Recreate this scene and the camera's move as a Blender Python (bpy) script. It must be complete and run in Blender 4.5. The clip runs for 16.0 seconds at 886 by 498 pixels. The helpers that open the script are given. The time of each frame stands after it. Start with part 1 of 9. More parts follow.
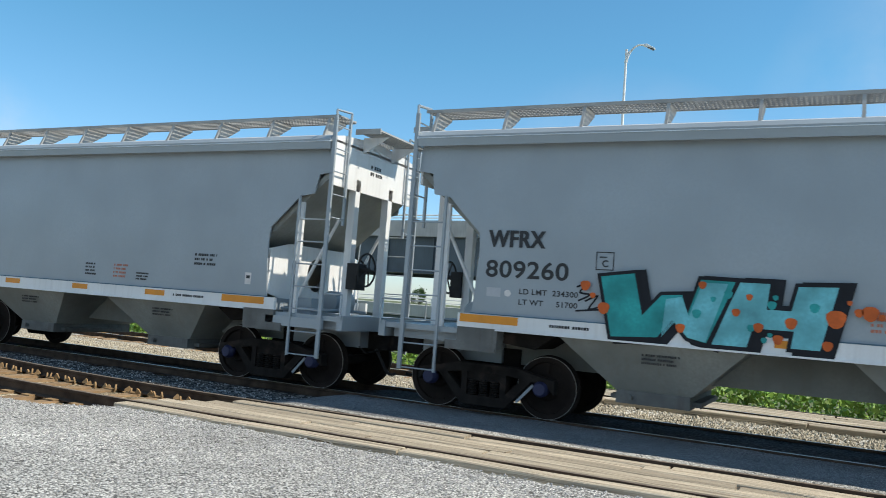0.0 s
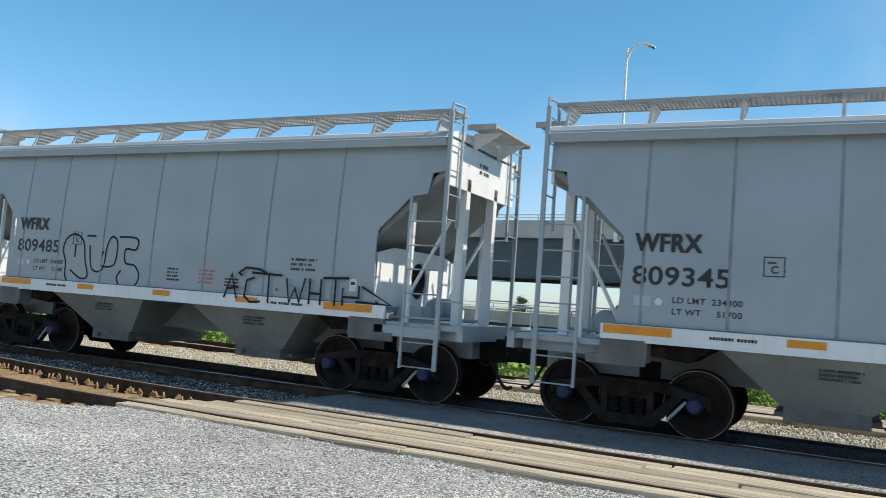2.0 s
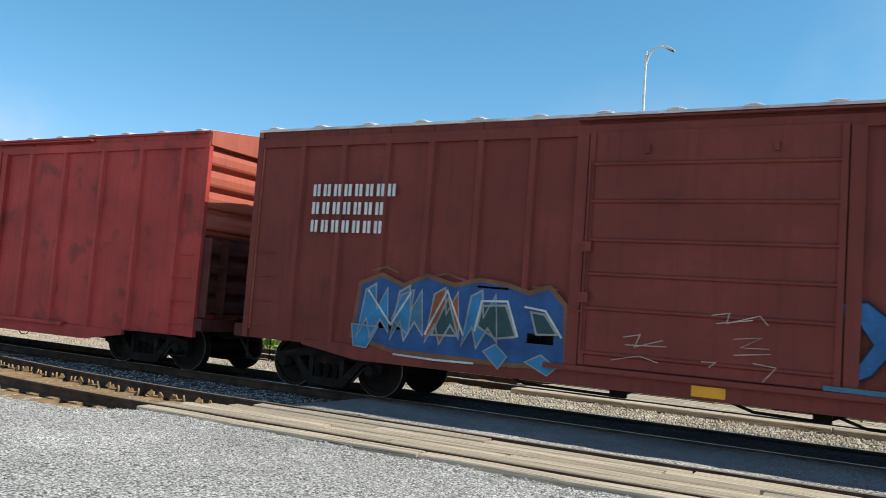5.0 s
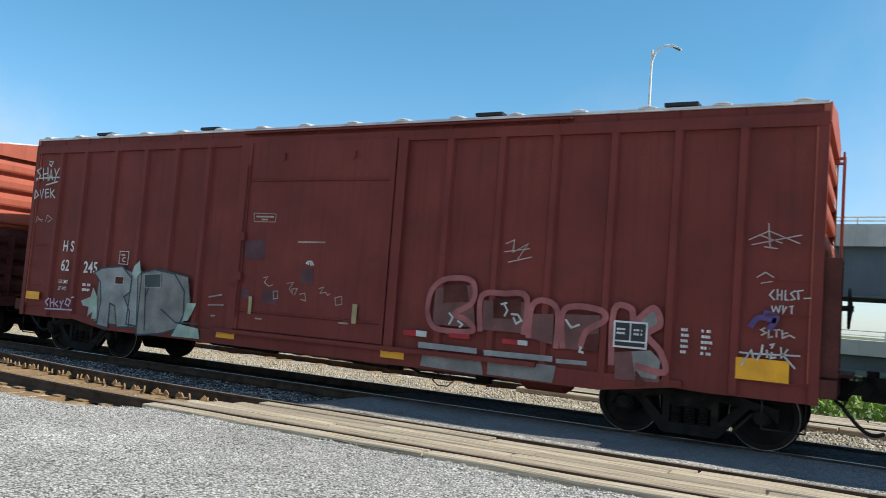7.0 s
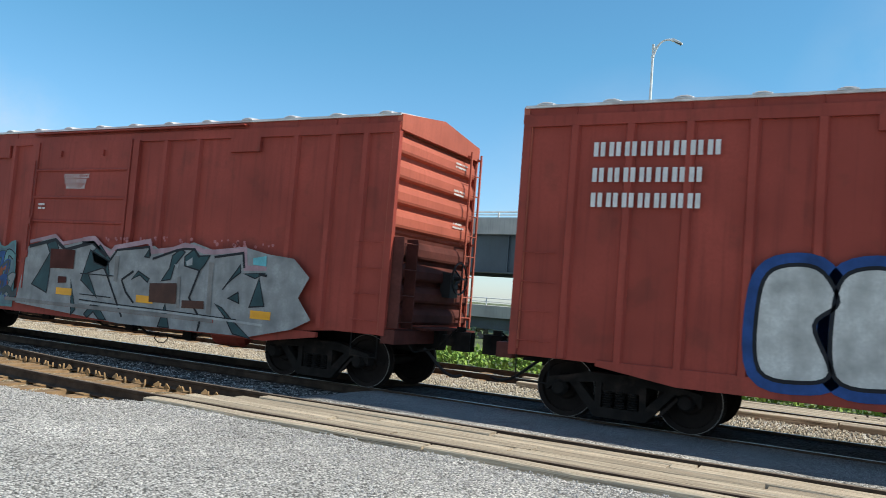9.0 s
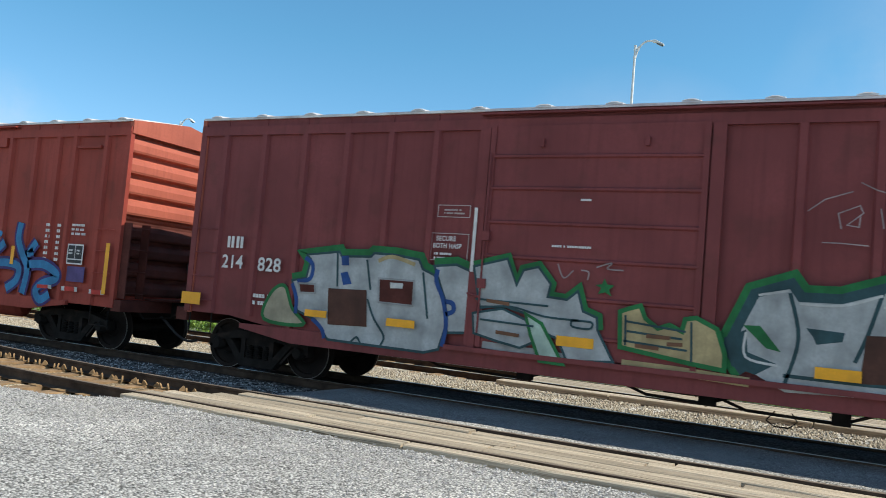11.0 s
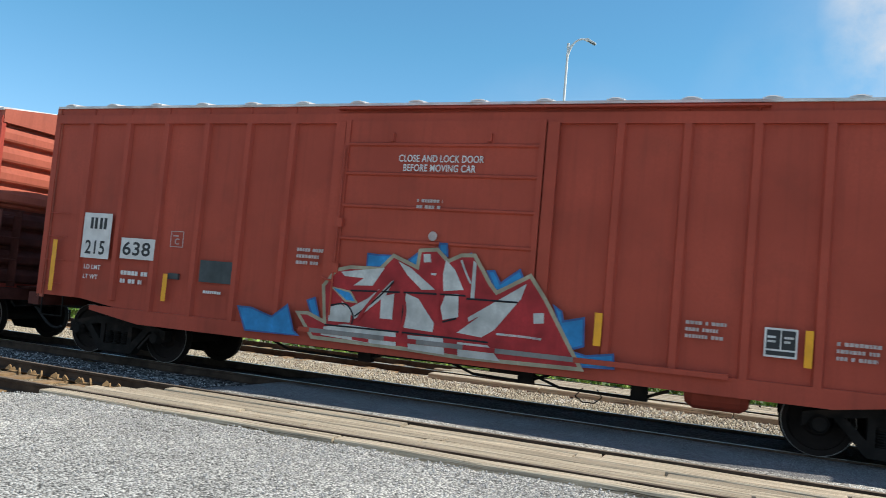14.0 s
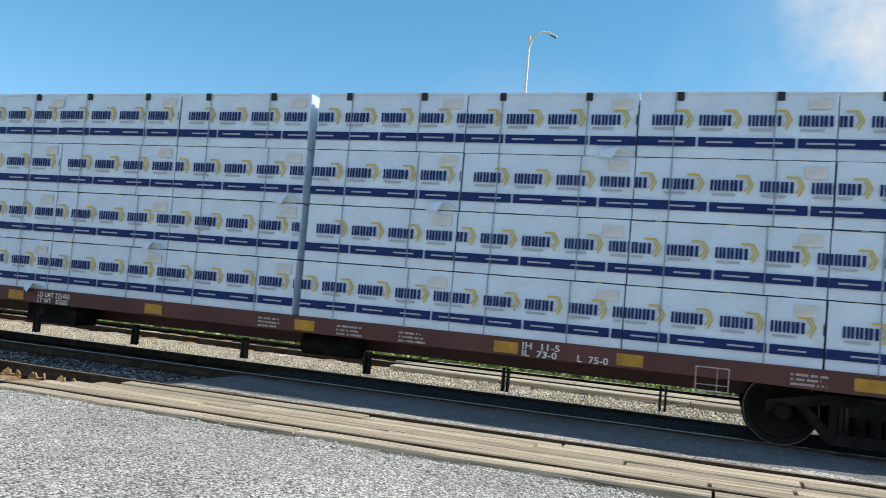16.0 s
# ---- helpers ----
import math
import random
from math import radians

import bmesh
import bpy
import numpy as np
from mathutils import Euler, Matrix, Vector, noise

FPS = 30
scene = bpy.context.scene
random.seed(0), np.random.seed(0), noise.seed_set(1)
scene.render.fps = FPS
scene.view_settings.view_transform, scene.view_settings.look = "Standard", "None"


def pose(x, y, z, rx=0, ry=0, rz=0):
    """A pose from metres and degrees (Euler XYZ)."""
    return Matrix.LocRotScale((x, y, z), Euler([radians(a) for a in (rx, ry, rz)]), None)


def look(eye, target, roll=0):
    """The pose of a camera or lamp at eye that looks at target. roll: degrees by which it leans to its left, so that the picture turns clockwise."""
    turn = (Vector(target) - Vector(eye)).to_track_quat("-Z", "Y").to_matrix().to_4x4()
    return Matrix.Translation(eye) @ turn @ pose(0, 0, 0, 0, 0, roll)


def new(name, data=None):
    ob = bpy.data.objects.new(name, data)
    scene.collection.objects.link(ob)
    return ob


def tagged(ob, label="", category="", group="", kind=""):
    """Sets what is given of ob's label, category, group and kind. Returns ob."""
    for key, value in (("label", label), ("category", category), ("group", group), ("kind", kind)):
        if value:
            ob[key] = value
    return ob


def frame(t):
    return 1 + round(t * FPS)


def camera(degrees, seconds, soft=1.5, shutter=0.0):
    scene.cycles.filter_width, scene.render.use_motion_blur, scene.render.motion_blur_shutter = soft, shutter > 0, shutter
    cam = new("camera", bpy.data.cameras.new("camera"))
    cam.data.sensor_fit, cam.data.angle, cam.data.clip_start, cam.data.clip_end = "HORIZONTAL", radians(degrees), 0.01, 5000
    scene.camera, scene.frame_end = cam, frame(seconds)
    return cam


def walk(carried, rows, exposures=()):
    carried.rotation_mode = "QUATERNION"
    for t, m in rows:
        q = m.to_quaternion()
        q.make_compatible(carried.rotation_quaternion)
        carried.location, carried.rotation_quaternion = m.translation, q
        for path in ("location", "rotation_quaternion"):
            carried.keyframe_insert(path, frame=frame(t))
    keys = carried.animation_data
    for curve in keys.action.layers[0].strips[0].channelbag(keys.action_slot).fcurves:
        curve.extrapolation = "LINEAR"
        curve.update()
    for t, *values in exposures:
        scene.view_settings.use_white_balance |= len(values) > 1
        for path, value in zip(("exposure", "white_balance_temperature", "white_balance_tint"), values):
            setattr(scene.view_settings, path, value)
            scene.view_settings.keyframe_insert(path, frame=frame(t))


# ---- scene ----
# World: x along the tracks (the train rolls towards -x), y away from the camera, z = 0 at the top of the rails.
EYE = (0.0, 0.0, 1.572)
SPEED = 11.592          # metres a second


def aim(yaw, pitch, roll):
    return pose(*EYE, 0, 0, yaw) @ pose(0, 0, 0, 90 + pitch) @ pose(0, 0, 0, 0, 0, roll)


cam = camera(58.0, 16.0, soft=0.9, shutter=0.05)
walk(cam, [(t, aim(yaw, pitch, roll)) for t, yaw, pitch, roll in (
    (0.0, 26.84, 3.94, 4.35), (0.5, 26.68, 3.92, 4.05), (1.0, 26.70, 3.89, 4.14), (1.5, 26.68, 3.87, 4.11),
    (2.0, 26.92, 3.89, 4.20), (2.5, 26.84, 3.91, 4.08), (3.0, 26.83, 3.89, 4.23), (3.5, 27.23, 3.89, 4.20),
    (6.0, 28.52, 4.13, 4.36), (6.5, 28.57, 4.10, 4.37), (7.0, 28.62, 3.97, 4.36), (7.5, 28.76, 3.78, 4.42),
    (8.0, 28.77, 3.66, 4.40), (10.5, 27.73, 3.49, 4.81), (11.0, 27.26, 3.53, 4.90), (11.5, 27.24, 3.50, 5.04),
    (12.0, 26.84, 3.43, 5.09), (12.5, 25.49, 3.50, 5.06), (13.0, 24.15, 3.66, 5.01), (13.5, 23.49, 3.64, 5.09),
    (14.0, 22.46, 3.49, 5.12), (14.5, 20.91, 3.24, 5.20), (15.0, 20.72, 3.21, 5.10), (15.5, 20.57, 3.13, 5.12),
    (16.0, 19.67, 3.16, 4.96))], exposures=[(0.0, 0.0), (16.0, 0.0)])

# ---- sky and sun ----
TO_SUN = Vector((0.66, 0.165, 0.75)).normalized()
world = bpy.data.worlds.new("sky")
scene.world = world
world.use_nodes = True
wt = world.node_tree
sky = wt.nodes.new("ShaderNodeTexSky")
sky.sky_type, sky.sun_disc = "NISHITA", False
sky.sun_elevation = math.asin(TO_SUN.z)
sky.sun_rotation = math.atan2(TO_SUN.x, TO_SUN.y)
sky.air_density, sky.dust_density, sky.ozone_density = 1.0, 0.4, 1.5
tint = wt.nodes.new("ShaderNodeMix")
tint.data_type, tint.blend_type = "RGBA", "MULTIPLY"
tint.inputs[0].default_value = 1.0
wt.links.new(sky.outputs["Color"], tint.inputs[6])
wc = wt.nodes.new("ShaderNodeTexCoord")
up = wt.nodes.new("ShaderNodeSeparateXYZ")
wt.links.new(wc.outputs["Generated"], up.inputs[0])
haze = wt.nodes.new("ShaderNodeMapRange")
haze.inputs["From Min"].default_value, haze.inputs["From Max"].default_value = -0.02, 0.30
wt.links.new(up.outputs["Z"], haze.inputs["Value"])
tone = wt.nodes.new("ShaderNodeMix")
tone.data_type = "RGBA"
tone.inputs[6].default_value, tone.inputs[7].default_value = (1.06, 1.22, 1.55, 1), (0.73, 1.34, 1.46, 1)
wt.links.new(haze.outputs["Result"], tone.inputs[0])
wt.links.new(tone.outputs[2], tint.inputs[7])
wn = wt.nodes.new("ShaderNodeTexNoise")
wn.inputs["Scale"].default_value, wn.inputs["Detail"].default_value, wn.inputs["Roughness"].default_value = 5.0, 8.0, 0.62
wt.links.new(wc.outputs["Generated"], wn.inputs["Vector"])
wr = wt.nodes.new("ShaderNodeMapRange")
wr.inputs["From Min"].default_value, wr.inputs["From Max"].default_value = 0.34, 0.60
wt.links.new(wn.outputs["Fac"], wr.inputs["Value"])
cloud = None
for way, inner, outer, thick in (((0.150, 0.930, 0.335), 0.9980, 0.9915, 1.0), ((-0.87, 0.49, 0.06), 0.998, 0.985, 0.7), ((0.30, 0.92, 0.10), 0.98, 0.90, 0.35), ((-0.25, 0.96, 0.06), 0.995, 0.97, 0.25),
                                 ((0.5, -0.8, 0.3), 0.95, 0.7, 0.8), ((-0.6, -0.7, 0.4), 0.97, 0.8, 0.8)):
    dot = wt.nodes.new("ShaderNodeVectorMath")
    dot.operation = "DOT_PRODUCT"
    dot.inputs[1].default_value = Vector(way).normalized()
    wt.links.new(wc.outputs["Generated"], dot.inputs[0])
    near = wt.nodes.new("ShaderNodeMapRange")
    near.inputs["From Min"].default_value, near.inputs["From Max"].default_value, near.inputs["To Max"].default_value = outer, inner, thick
    wt.links.new(dot.outputs["Value"], near.inputs["Value"])
    both = wt.nodes.new("ShaderNodeMath")
    both.operation = "MULTIPLY"
    wt.links.new(near.outputs["Result"], both.inputs[0])
    wt.links.new(wr.outputs["Result"], both.inputs[1])
    if cloud is not None:
        most = wt.nodes.new("ShaderNodeMath")
        most.operation = "MAXIMUM"
        wt.links.new(cloud, most.inputs[0])
        wt.links.new(both.outputs[0], most.inputs[1])
        cloud = most.outputs[0]
    else:
        cloud = both.outputs[0]
wmix = wt.nodes.new("ShaderNodeMix")
wmix.data_type = "RGBA"
wmix.inputs[7].default_value = (6.6, 6.9, 7.3, 1)
wt.links.new(cloud, wmix.inputs[0])
wt.links.new(tint.outputs[2], wmix.inputs[6])
bg = wt.nodes["Background"]
wt.links.new(wmix.outputs[2], bg.inputs["Color"])
bg.inputs["Strength"].default_value = 0.115
sun_data = bpy.data.lights.new("sun", "SUN")
sun_data.energy, sun_data.angle, sun_data.color = 5.2, radians(0.53), (1.0, 0.91, 0.77)
sun = new("sun", sun_data)
sun.matrix_basis = look(TO_SUN * 200, (0, 0, 0))


# ---- materials ----
def mat(name, color, rough=0.6, metal=0.0, vary=0.12, scale=3.0, fine=60.0, bump=0.15, streak=0.0, streak_color=(0.05, 0.03, 0.02),
        spots=0.0, spot_color=(0.06, 0.035, 0.025), spot_scale=2.0, random_piece=0.0, stretch=(1, 1, 1), spec=0.5, bump_dist=0.01):
    """A painted or raw surface: tone drifts at a large and a small scale, runs and blotches of dirt, fine relief."""
    m = bpy.data.materials.new(name)
    m.use_nodes = True
    t = m.node_tree
    n, lk = t.nodes, t.links
    b = n["Principled BSDF"]
    b.inputs["Roughness"].default_value, b.inputs["Metallic"].default_value = rough, metal
    b.inputs["Specular IOR Level"].default_value = spec
    tc = n.new("ShaderNodeTexCoord")
    mp = n.new("ShaderNodeMapping")
    mp.inputs["Scale"].default_value = stretch
    lk.new(tc.outputs["Object"], mp.inputs["Vector"])

    def noise_at(sc, detail=4.0, src=None):
        k = n.new("ShaderNodeTexNoise")
        k.inputs["Scale"].default_value, k.inputs["Detail"].default_value = sc, detail
        lk.new((src or mp).outputs["Vector"], k.inputs["Vector"])
        return k

    def ramp(src, lo, hi):
        k = n.new("ShaderNodeMapRange")
        k.inputs["From Min"].default_value, k.inputs["From Max"].default_value = lo, hi
        lk.new(src, k.inputs["Value"])
        return k.outputs["Result"]

    def mix(fac, a, c, kind="MIX", amount=None):
        k = n.new("ShaderNodeMix")
        k.data_type, k.blend_type = "RGBA", kind
        if amount is None:
            lk.new(fac, k.inputs[0])
        else:
            mm = n.new("ShaderNodeMath")
            mm.operation = "MULTIPLY"
            mm.inputs[1].default_value = amount
            lk.new(fac, mm.inputs[0])
            lk.new(mm.outputs[0], k.inputs[0])
        for sock, v in ((k.inputs[6], a), (k.inputs[7], c)):
            if isinstance(v, tuple):
                sock.default_value = (*v[:3], 1)
            else:
                lk.new(v, sock)
        return k.outputs[2]

    big, small = noise_at(scale), noise_at(fine, 3.0)
    dark = tuple(c * (1 - 2.2 * vary) for c in color)
    light = tuple(min(1, c * (1 + 1.6 * vary)) for c in color)
    col = mix(ramp(big.outputs["Fac"], 0.3, 0.7), dark, light)
    col = mix(ramp(small.outputs["Fac"], 0.35, 0.7), col, tuple(c * (1 - 1.4 * vary) for c in color), amount=0.45)
    if random_piece:
        oi = n.new("ShaderNodeObjectInfo")
        col = mix(oi.outputs["Random"], col, tuple(c * 0.45 for c in color), amount=random_piece)
    if streak:
        sm = n.new("ShaderNodeMapping")
        sm.inputs["Scale"].default_value = (9.0, 9.0, 0.5)
        lk.new(tc.outputs["Object"], sm.inputs["Vector"])
        sn = noise_at(1.3, 5.0, sm)
        col = mix(ramp(sn.outputs["Fac"], 0.5, 0.75), col, streak_color, amount=streak)
    if spots:
        sp = noise_at(spot_scale, 9.0)
        col = mix(ramp(sp.outputs["Fac"], 0.56, 0.66), col, spot_color, amount=spots)
    lk.new(col, b.inputs["Base Color"])
    if name.endswith("carpaint"):       # chalky, sun-worn enamel
        b.inputs["Specular IOR Level"].default_value = 0.16
    if bump:
        bp = n.new("ShaderNodeBump")
        bp.inputs["Strength"].default_value, bp.inputs["Distance"].default_value = bump, bump_dist
        lk.new(small.outputs["Fac"], bp.inputs["Height"])
        lk.new(bp.outputs["Normal"], b.inputs["Normal"])
    return m


def gravel_mat(name, tones, cell, rough=0.95, drift=0.25):
    """Crushed stone: Voronoi stones of mixed tone with dark joints, on patches of dust."""
    m = bpy.data.materials.new(name)
    m.use_nodes = True
    n, lk = m.node_tree.nodes, m.node_tree.links
    b = n["Principled BSDF"]
    b.inputs["Roughness"].default_value, b.inputs["Specular IOR Level"].default_value = rough, 0.2
    tc = n.new("ShaderNodeTexCoord")
    v = n.new("ShaderNodeTexVoronoi")
    v.inputs["Scale"].default_value, v.inputs["Randomness"].default_value = 1 / cell, 1.0
    lk.new(tc.outputs["Object"], v.inputs["Vector"])
    r = n.new("ShaderNodeValToRGB")
    els = r.color_ramp.elements
    for i, c in enumerate(tones):
        e = els[i] if i < 2 else els.new(0.5)
        e.color = (*c, 1)
    for i in range(len(tones)):
        els[i].position = i / (len(tones) - 1)
    sep = n.new("ShaderNodeSeparateColor")
    lk.new(v.outputs["Color"], sep.inputs[0])
    lk.new(sep.outputs[0], r.inputs["Fac"])
    big = n.new("ShaderNodeTexNoise")
    big.inputs["Scale"].default_value, big.inputs["Detail"].default_value = 0.6, 6.0
    lk.new(tc.outputs["Object"], big.inputs["Vector"])
    rg = n.new("ShaderNodeMapRange")
    rg.inputs["From Min"].default_value, rg.inputs["From Max"].default_value = 0.3, 0.7
    rg.inputs["To Min"].default_value, rg.inputs["To Max"].default_value = 1 - drift, 1 + drift
    lk.new(big.outputs["Fac"], rg.inputs["Value"])
    mul = n.new("ShaderNodeMix")
    mul.data_type, mul.blend_type = "RGBA", "MULTIPLY"
    mul.inputs[0].default_value = 1.0
    lk.new(r.outputs["Color"], mul.inputs[6])
    lk.new(rg.outputs["Result"], mul.inputs[7])
    edge = n.new("ShaderNodeMapRange")
    edge.inputs["From Min"].default_value, edge.inputs["From Max"].default_value = cell * 0.75, cell * 0.35
    edge.inputs["To Min"].default_value, edge.inputs["To Max"].default_value = 0.35, 1.0
    dist = n.new("ShaderNodeMath")
    dist.operation = "MULTIPLY"
    dist.inputs[1].default_value = cell
    lk.new(v.outputs["Distance"], dist.inputs[0])
    lk.new(dist.outputs[0], edge.inputs["Value"])
    mul2 = n.new("ShaderNodeMix")
    mul2.data_type, mul2.blend_type = "RGBA", "MULTIPLY"
    mul2.inputs[0].default_value = 1.0
    lk.new(mul.outputs[2], mul2.inputs[6])
    lk.new(edge.outputs["Result"], mul2.inputs[7])
    lk.new(mul2.outputs[2], b.inputs["Base Color"])
    bp = n.new("ShaderNodeBump")
    bp.inputs["Strength"].default_value, bp.inputs["Distance"].default_value = 0.9, cell * 0.6
    bp.invert = True
    lk.new(v.outputs["Distance"], bp.inputs["Height"])
    lk.new(bp.outputs["Normal"], b.inputs["Normal"])
    return m


M = {}
M["gravel"] = gravel_mat("grey_gravel", ((0.12, 0.117, 0.11), (0.36, 0.35, 0.325), (0.48, 0.47, 0.435), (0.78, 0.76, 0.71)), 0.021)
M["ballast"] = gravel_mat("tan_ballast", ((0.15, 0.125, 0.09), (0.42, 0.375, 0.29), (0.58, 0.53, 0.435), (0.76, 0.72, 0.63)), 0.05)
# tones lowered to hold the shade under the train
M["dark_ballast"] = gravel_mat("train_shaded_ballast", ((0.018, 0.018, 0.02), (0.05, 0.05, 0.055), (0.10, 0.10, 0.105)), 0.04)
# both gravels between the tracks are darkened to deepen the train's shadow
M["bed"] = gravel_mat("dusty_shaded_gravel", ((0.13, 0.135, 0.145), (0.18, 0.187, 0.20), (0.23, 0.236, 0.245), (0.36, 0.36, 0.36)), 0.016)
M["coarse"] = gravel_mat("coarse_shaded_ballast", ((0.02, 0.02, 0.022), (0.055, 0.057, 0.06), (0.09, 0.09, 0.092), (0.30, 0.30, 0.29)), 0.055)
M["tie_ballast"] = gravel_mat("rusty_tan_ballast", ((0.09, 0.06, 0.03), (0.30, 0.21, 0.11), (0.42, 0.32, 0.18), (0.62, 0.54, 0.40)), 0.04)
M["rail"] = mat("rusty_rail", (0.075, 0.052, 0.038), 0.85, 0.0, 0.25, 4, 80, 0.2, spec=0.15)
M["railhead"] = mat("polished_rail_head", (0.45, 0.45, 0.46), 0.28, 1.0, 0.1, 6, 60, 0.05)
M["tie"] = mat("weathered_tie", (0.36, 0.235, 0.125), 0.9, 0, 0.25, 4, 30, 0.5, stretch=(6, 1, 1), random_piece=0.4)
M["plank"] = mat("sunbleached_plank", (0.60, 0.51, 0.385), 0.95, 0, 0.26, 5, 30, 0.9, stretch=(0.12, 5, 5), random_piece=0.7, spots=1.0, spot_color=(0.10, 0.075, 0.05), spot_scale=9, spec=0.1)
M["old_head"] = mat("rusty_rail_head", (0.21, 0.165, 0.125), 0.7, 0.2, 0.2, 6, 60, 0.1)
# paler red for the car ends; the sunlight on them is in the colour
M["lit"] = mat("sunlit_end_paint", (0.42, 0.115, 0.075), 0.7, 0, 0.10, 1.1, 22, 0.05, streak=0.22, streak_color=(0.16, 0.045, 0.035), spec=0.2)
M["gate"] = mat("dirty_outlet_steel", (0.15, 0.155, 0.15), 0.7, 0, 0.2, 2, 30, 0.1, streak=0.3)
M["clip"] = mat("rusty_spike", (0.36, 0.23, 0.11), 0.85, 0.2, 0.2, 8, 60, 0.3)
M["grass"] = mat("weed_leaf", (0.26, 0.43, 0.07), 0.6, 0, 0.3, 2, 9, 0)
M["soil"] = mat("grassy_soil", (0.12, 0.15, 0.06), 0.95, 0, 0.25, 0.4, 6, 0.6, spots=0.6, spot_color=(0.20, 0.17, 0.11), spot_scale=0.7)
M["bark"] = mat("bark", (0.10, 0.075, 0.055), 0.9, 0, 0.25, 6, 40, 0.5)
M["concrete"] = mat("parapet_concrete", (0.44, 0.43, 0.41), 0.85, 0, 0.1, 0.7, 20, 0.2, streak=0.3, streak_color=(0.2, 0.2, 0.2))
M["girder"] = mat("blue_grey_girder", (0.065, 0.09, 0.11), 0.5, 0, 0.1, 0.8, 20, 0.1, streak=0.2)
M["galv"] = mat("galvanised_steel", (0.84, 0.84, 0.83), 0.5, 0.0, 0.08, 3, 60, 0.05)
M["glass_lamp"] = mat("lamp_glass", (0.05, 0.06, 0.07), 0.2, 0, 0.05, 3, 60, 0)
# one grey car paint as two: shade in the sides, sunlight in roof and ends
M["hopper"] = mat("hopper_shade_darkened_paint", (0.315, 0.36, 0.395), 0.36, 0, 0.05, 0.8, 25, 0.03, streak=0.08, streak_color=(0.30, 0.30, 0.29))
M["hopper_light"] = mat("hopper_sun_brightened_paint", (0.76, 0.77, 0.77), 0.45, 0, 0.05, 0.9, 30, 0.03, streak=0.18, streak_color=(0.35, 0.33, 0.30))
M["seam"] = mat("dusty_seam", (0.235, 0.265, 0.295), 0.6, 0, 0.15, 3, 25, 0.05)
M["grating"] = mat("dull_galvanised_grating", (0.36, 0.36, 0.35), 0.6, 0.0, 0.1, 3, 60, 0.05)
M["slope"] = mat("hopper_slope_dusty_paint", (0.26, 0.275, 0.26), 0.6, 0, 0.14, 1.2, 25, 0.05, streak=0.35, streak_color=(0.20, 0.18, 0.15))
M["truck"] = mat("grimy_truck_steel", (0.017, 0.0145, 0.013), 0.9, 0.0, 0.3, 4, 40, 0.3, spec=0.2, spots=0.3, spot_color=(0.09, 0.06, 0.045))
M["wheel"] = mat("wheel_steel", (0.021, 0.016, 0.014), 0.8, 0.0, 0.25, 3, 40, 0.2, spec=0.15)
M["tread"] = mat("wheel_rim_polished", (0.30, 0.29, 0.28), 0.42, 0.8, 0.15, 6, 60, 0.05)
M["blue_cap"] = mat("blue_bearing_cap", (0.018, 0.022, 0.07), 0.6, 0, 0.1, 6, 60, 0.05)
M["black"] = mat("black_rubber", (0.018, 0.018, 0.019), 0.7, 0, 0.2, 5, 50, 0.1)
M["yellow"] = mat("yellow_reflector", (0.90, 0.40, 0.008), 0.4, 0, 0.08, 4, 40, 0.02, streak=0.12, streak_color=(0.5, 0.22, 0.02))
M["orange"] = mat("orange_reflector", (0.72, 0.27, 0.015), 0.4, 0, 0.06, 4, 40, 0.02)
M["white"] = mat("white_stencil", (0.70, 0.68, 0.66), 0.6, 0, 0.08, 6, 40, 0)
M["faded"] = mat("faded_white_stencil", (0.48, 0.40, 0.38), 0.7, 0, 0.15, 6, 40, 0)
M["ink"] = mat("black_stencil", (0.022, 0.024, 0.028), 0.6, 0, 0.1, 6, 40, 0)
M["redink"] = mat("red_stencil", (0.45, 0.16, 0.10), 0.6, 0, 0.1, 6, 40, 0)
M["roof"] = mat("galvanised_roof", (0.72, 0.70, 0.69), 0.5, 0.1, 0.15, 2, 30, 0.1, spots=0.4, spot_color=(0.25, 0.10, 0.08), spot_scale=1.5)
M["red_bright"] = mat("bright_red_carpaint", (0.455, 0.061, 0.053), 0.55, 0, 0.14, 0.9, 22, 0.05, streak=0.28, streak_color=(0.12, 0.03, 0.03), spots=0.5, spot_color=(0.10, 0.035, 0.03))
M["red_dark"] = mat("dark_oxide_carpaint", (0.190, 0.041, 0.034), 0.6, 0, 0.10, 0.9, 22, 0.05, streak=0.3, streak_color=(0.07, 0.02, 0.018), spots=0.2)
M["red_brown"] = mat("brown_oxide_carpaint", (0.205, 0.047, 0.038), 0.6, 0, 0.10, 0.9, 22, 0.05, streak=0.3, streak_color=(0.075, 0.022, 0.02), spots=0.2)
M["red_mid"] = mat("oxide_red_carpaint", (0.412, 0.071, 0.051), 0.55, 0, 0.09, 0.9, 22, 0.05, streak=0.22, streak_color=(0.10, 0.025, 0.02), spots=0.12)
M["red_worn"] = mat("worn_oxide_carpaint", (0.340, 0.066, 0.048), 0.58, 0, 0.11, 0.9, 22, 0.05, streak=0.3, streak_color=(0.09, 0.024, 0.02), spots=0.2)
M["maroon"] = mat("faded_maroon_carpaint", (0.215, 0.057, 0.057), 0.55, 0, 0.10, 0.9, 22, 0.05, streak=0.25, streak_color=(0.08, 0.022, 0.022), spots=0.2)
M["red_orange"] = mat("orange_red_carpaint", (0.425, 0.077, 0.048), 0.55, 0, 0.08, 0.9, 22, 0.05, streak=0.18, streak_color=(0.13, 0.03, 0.022), spots=0.1)
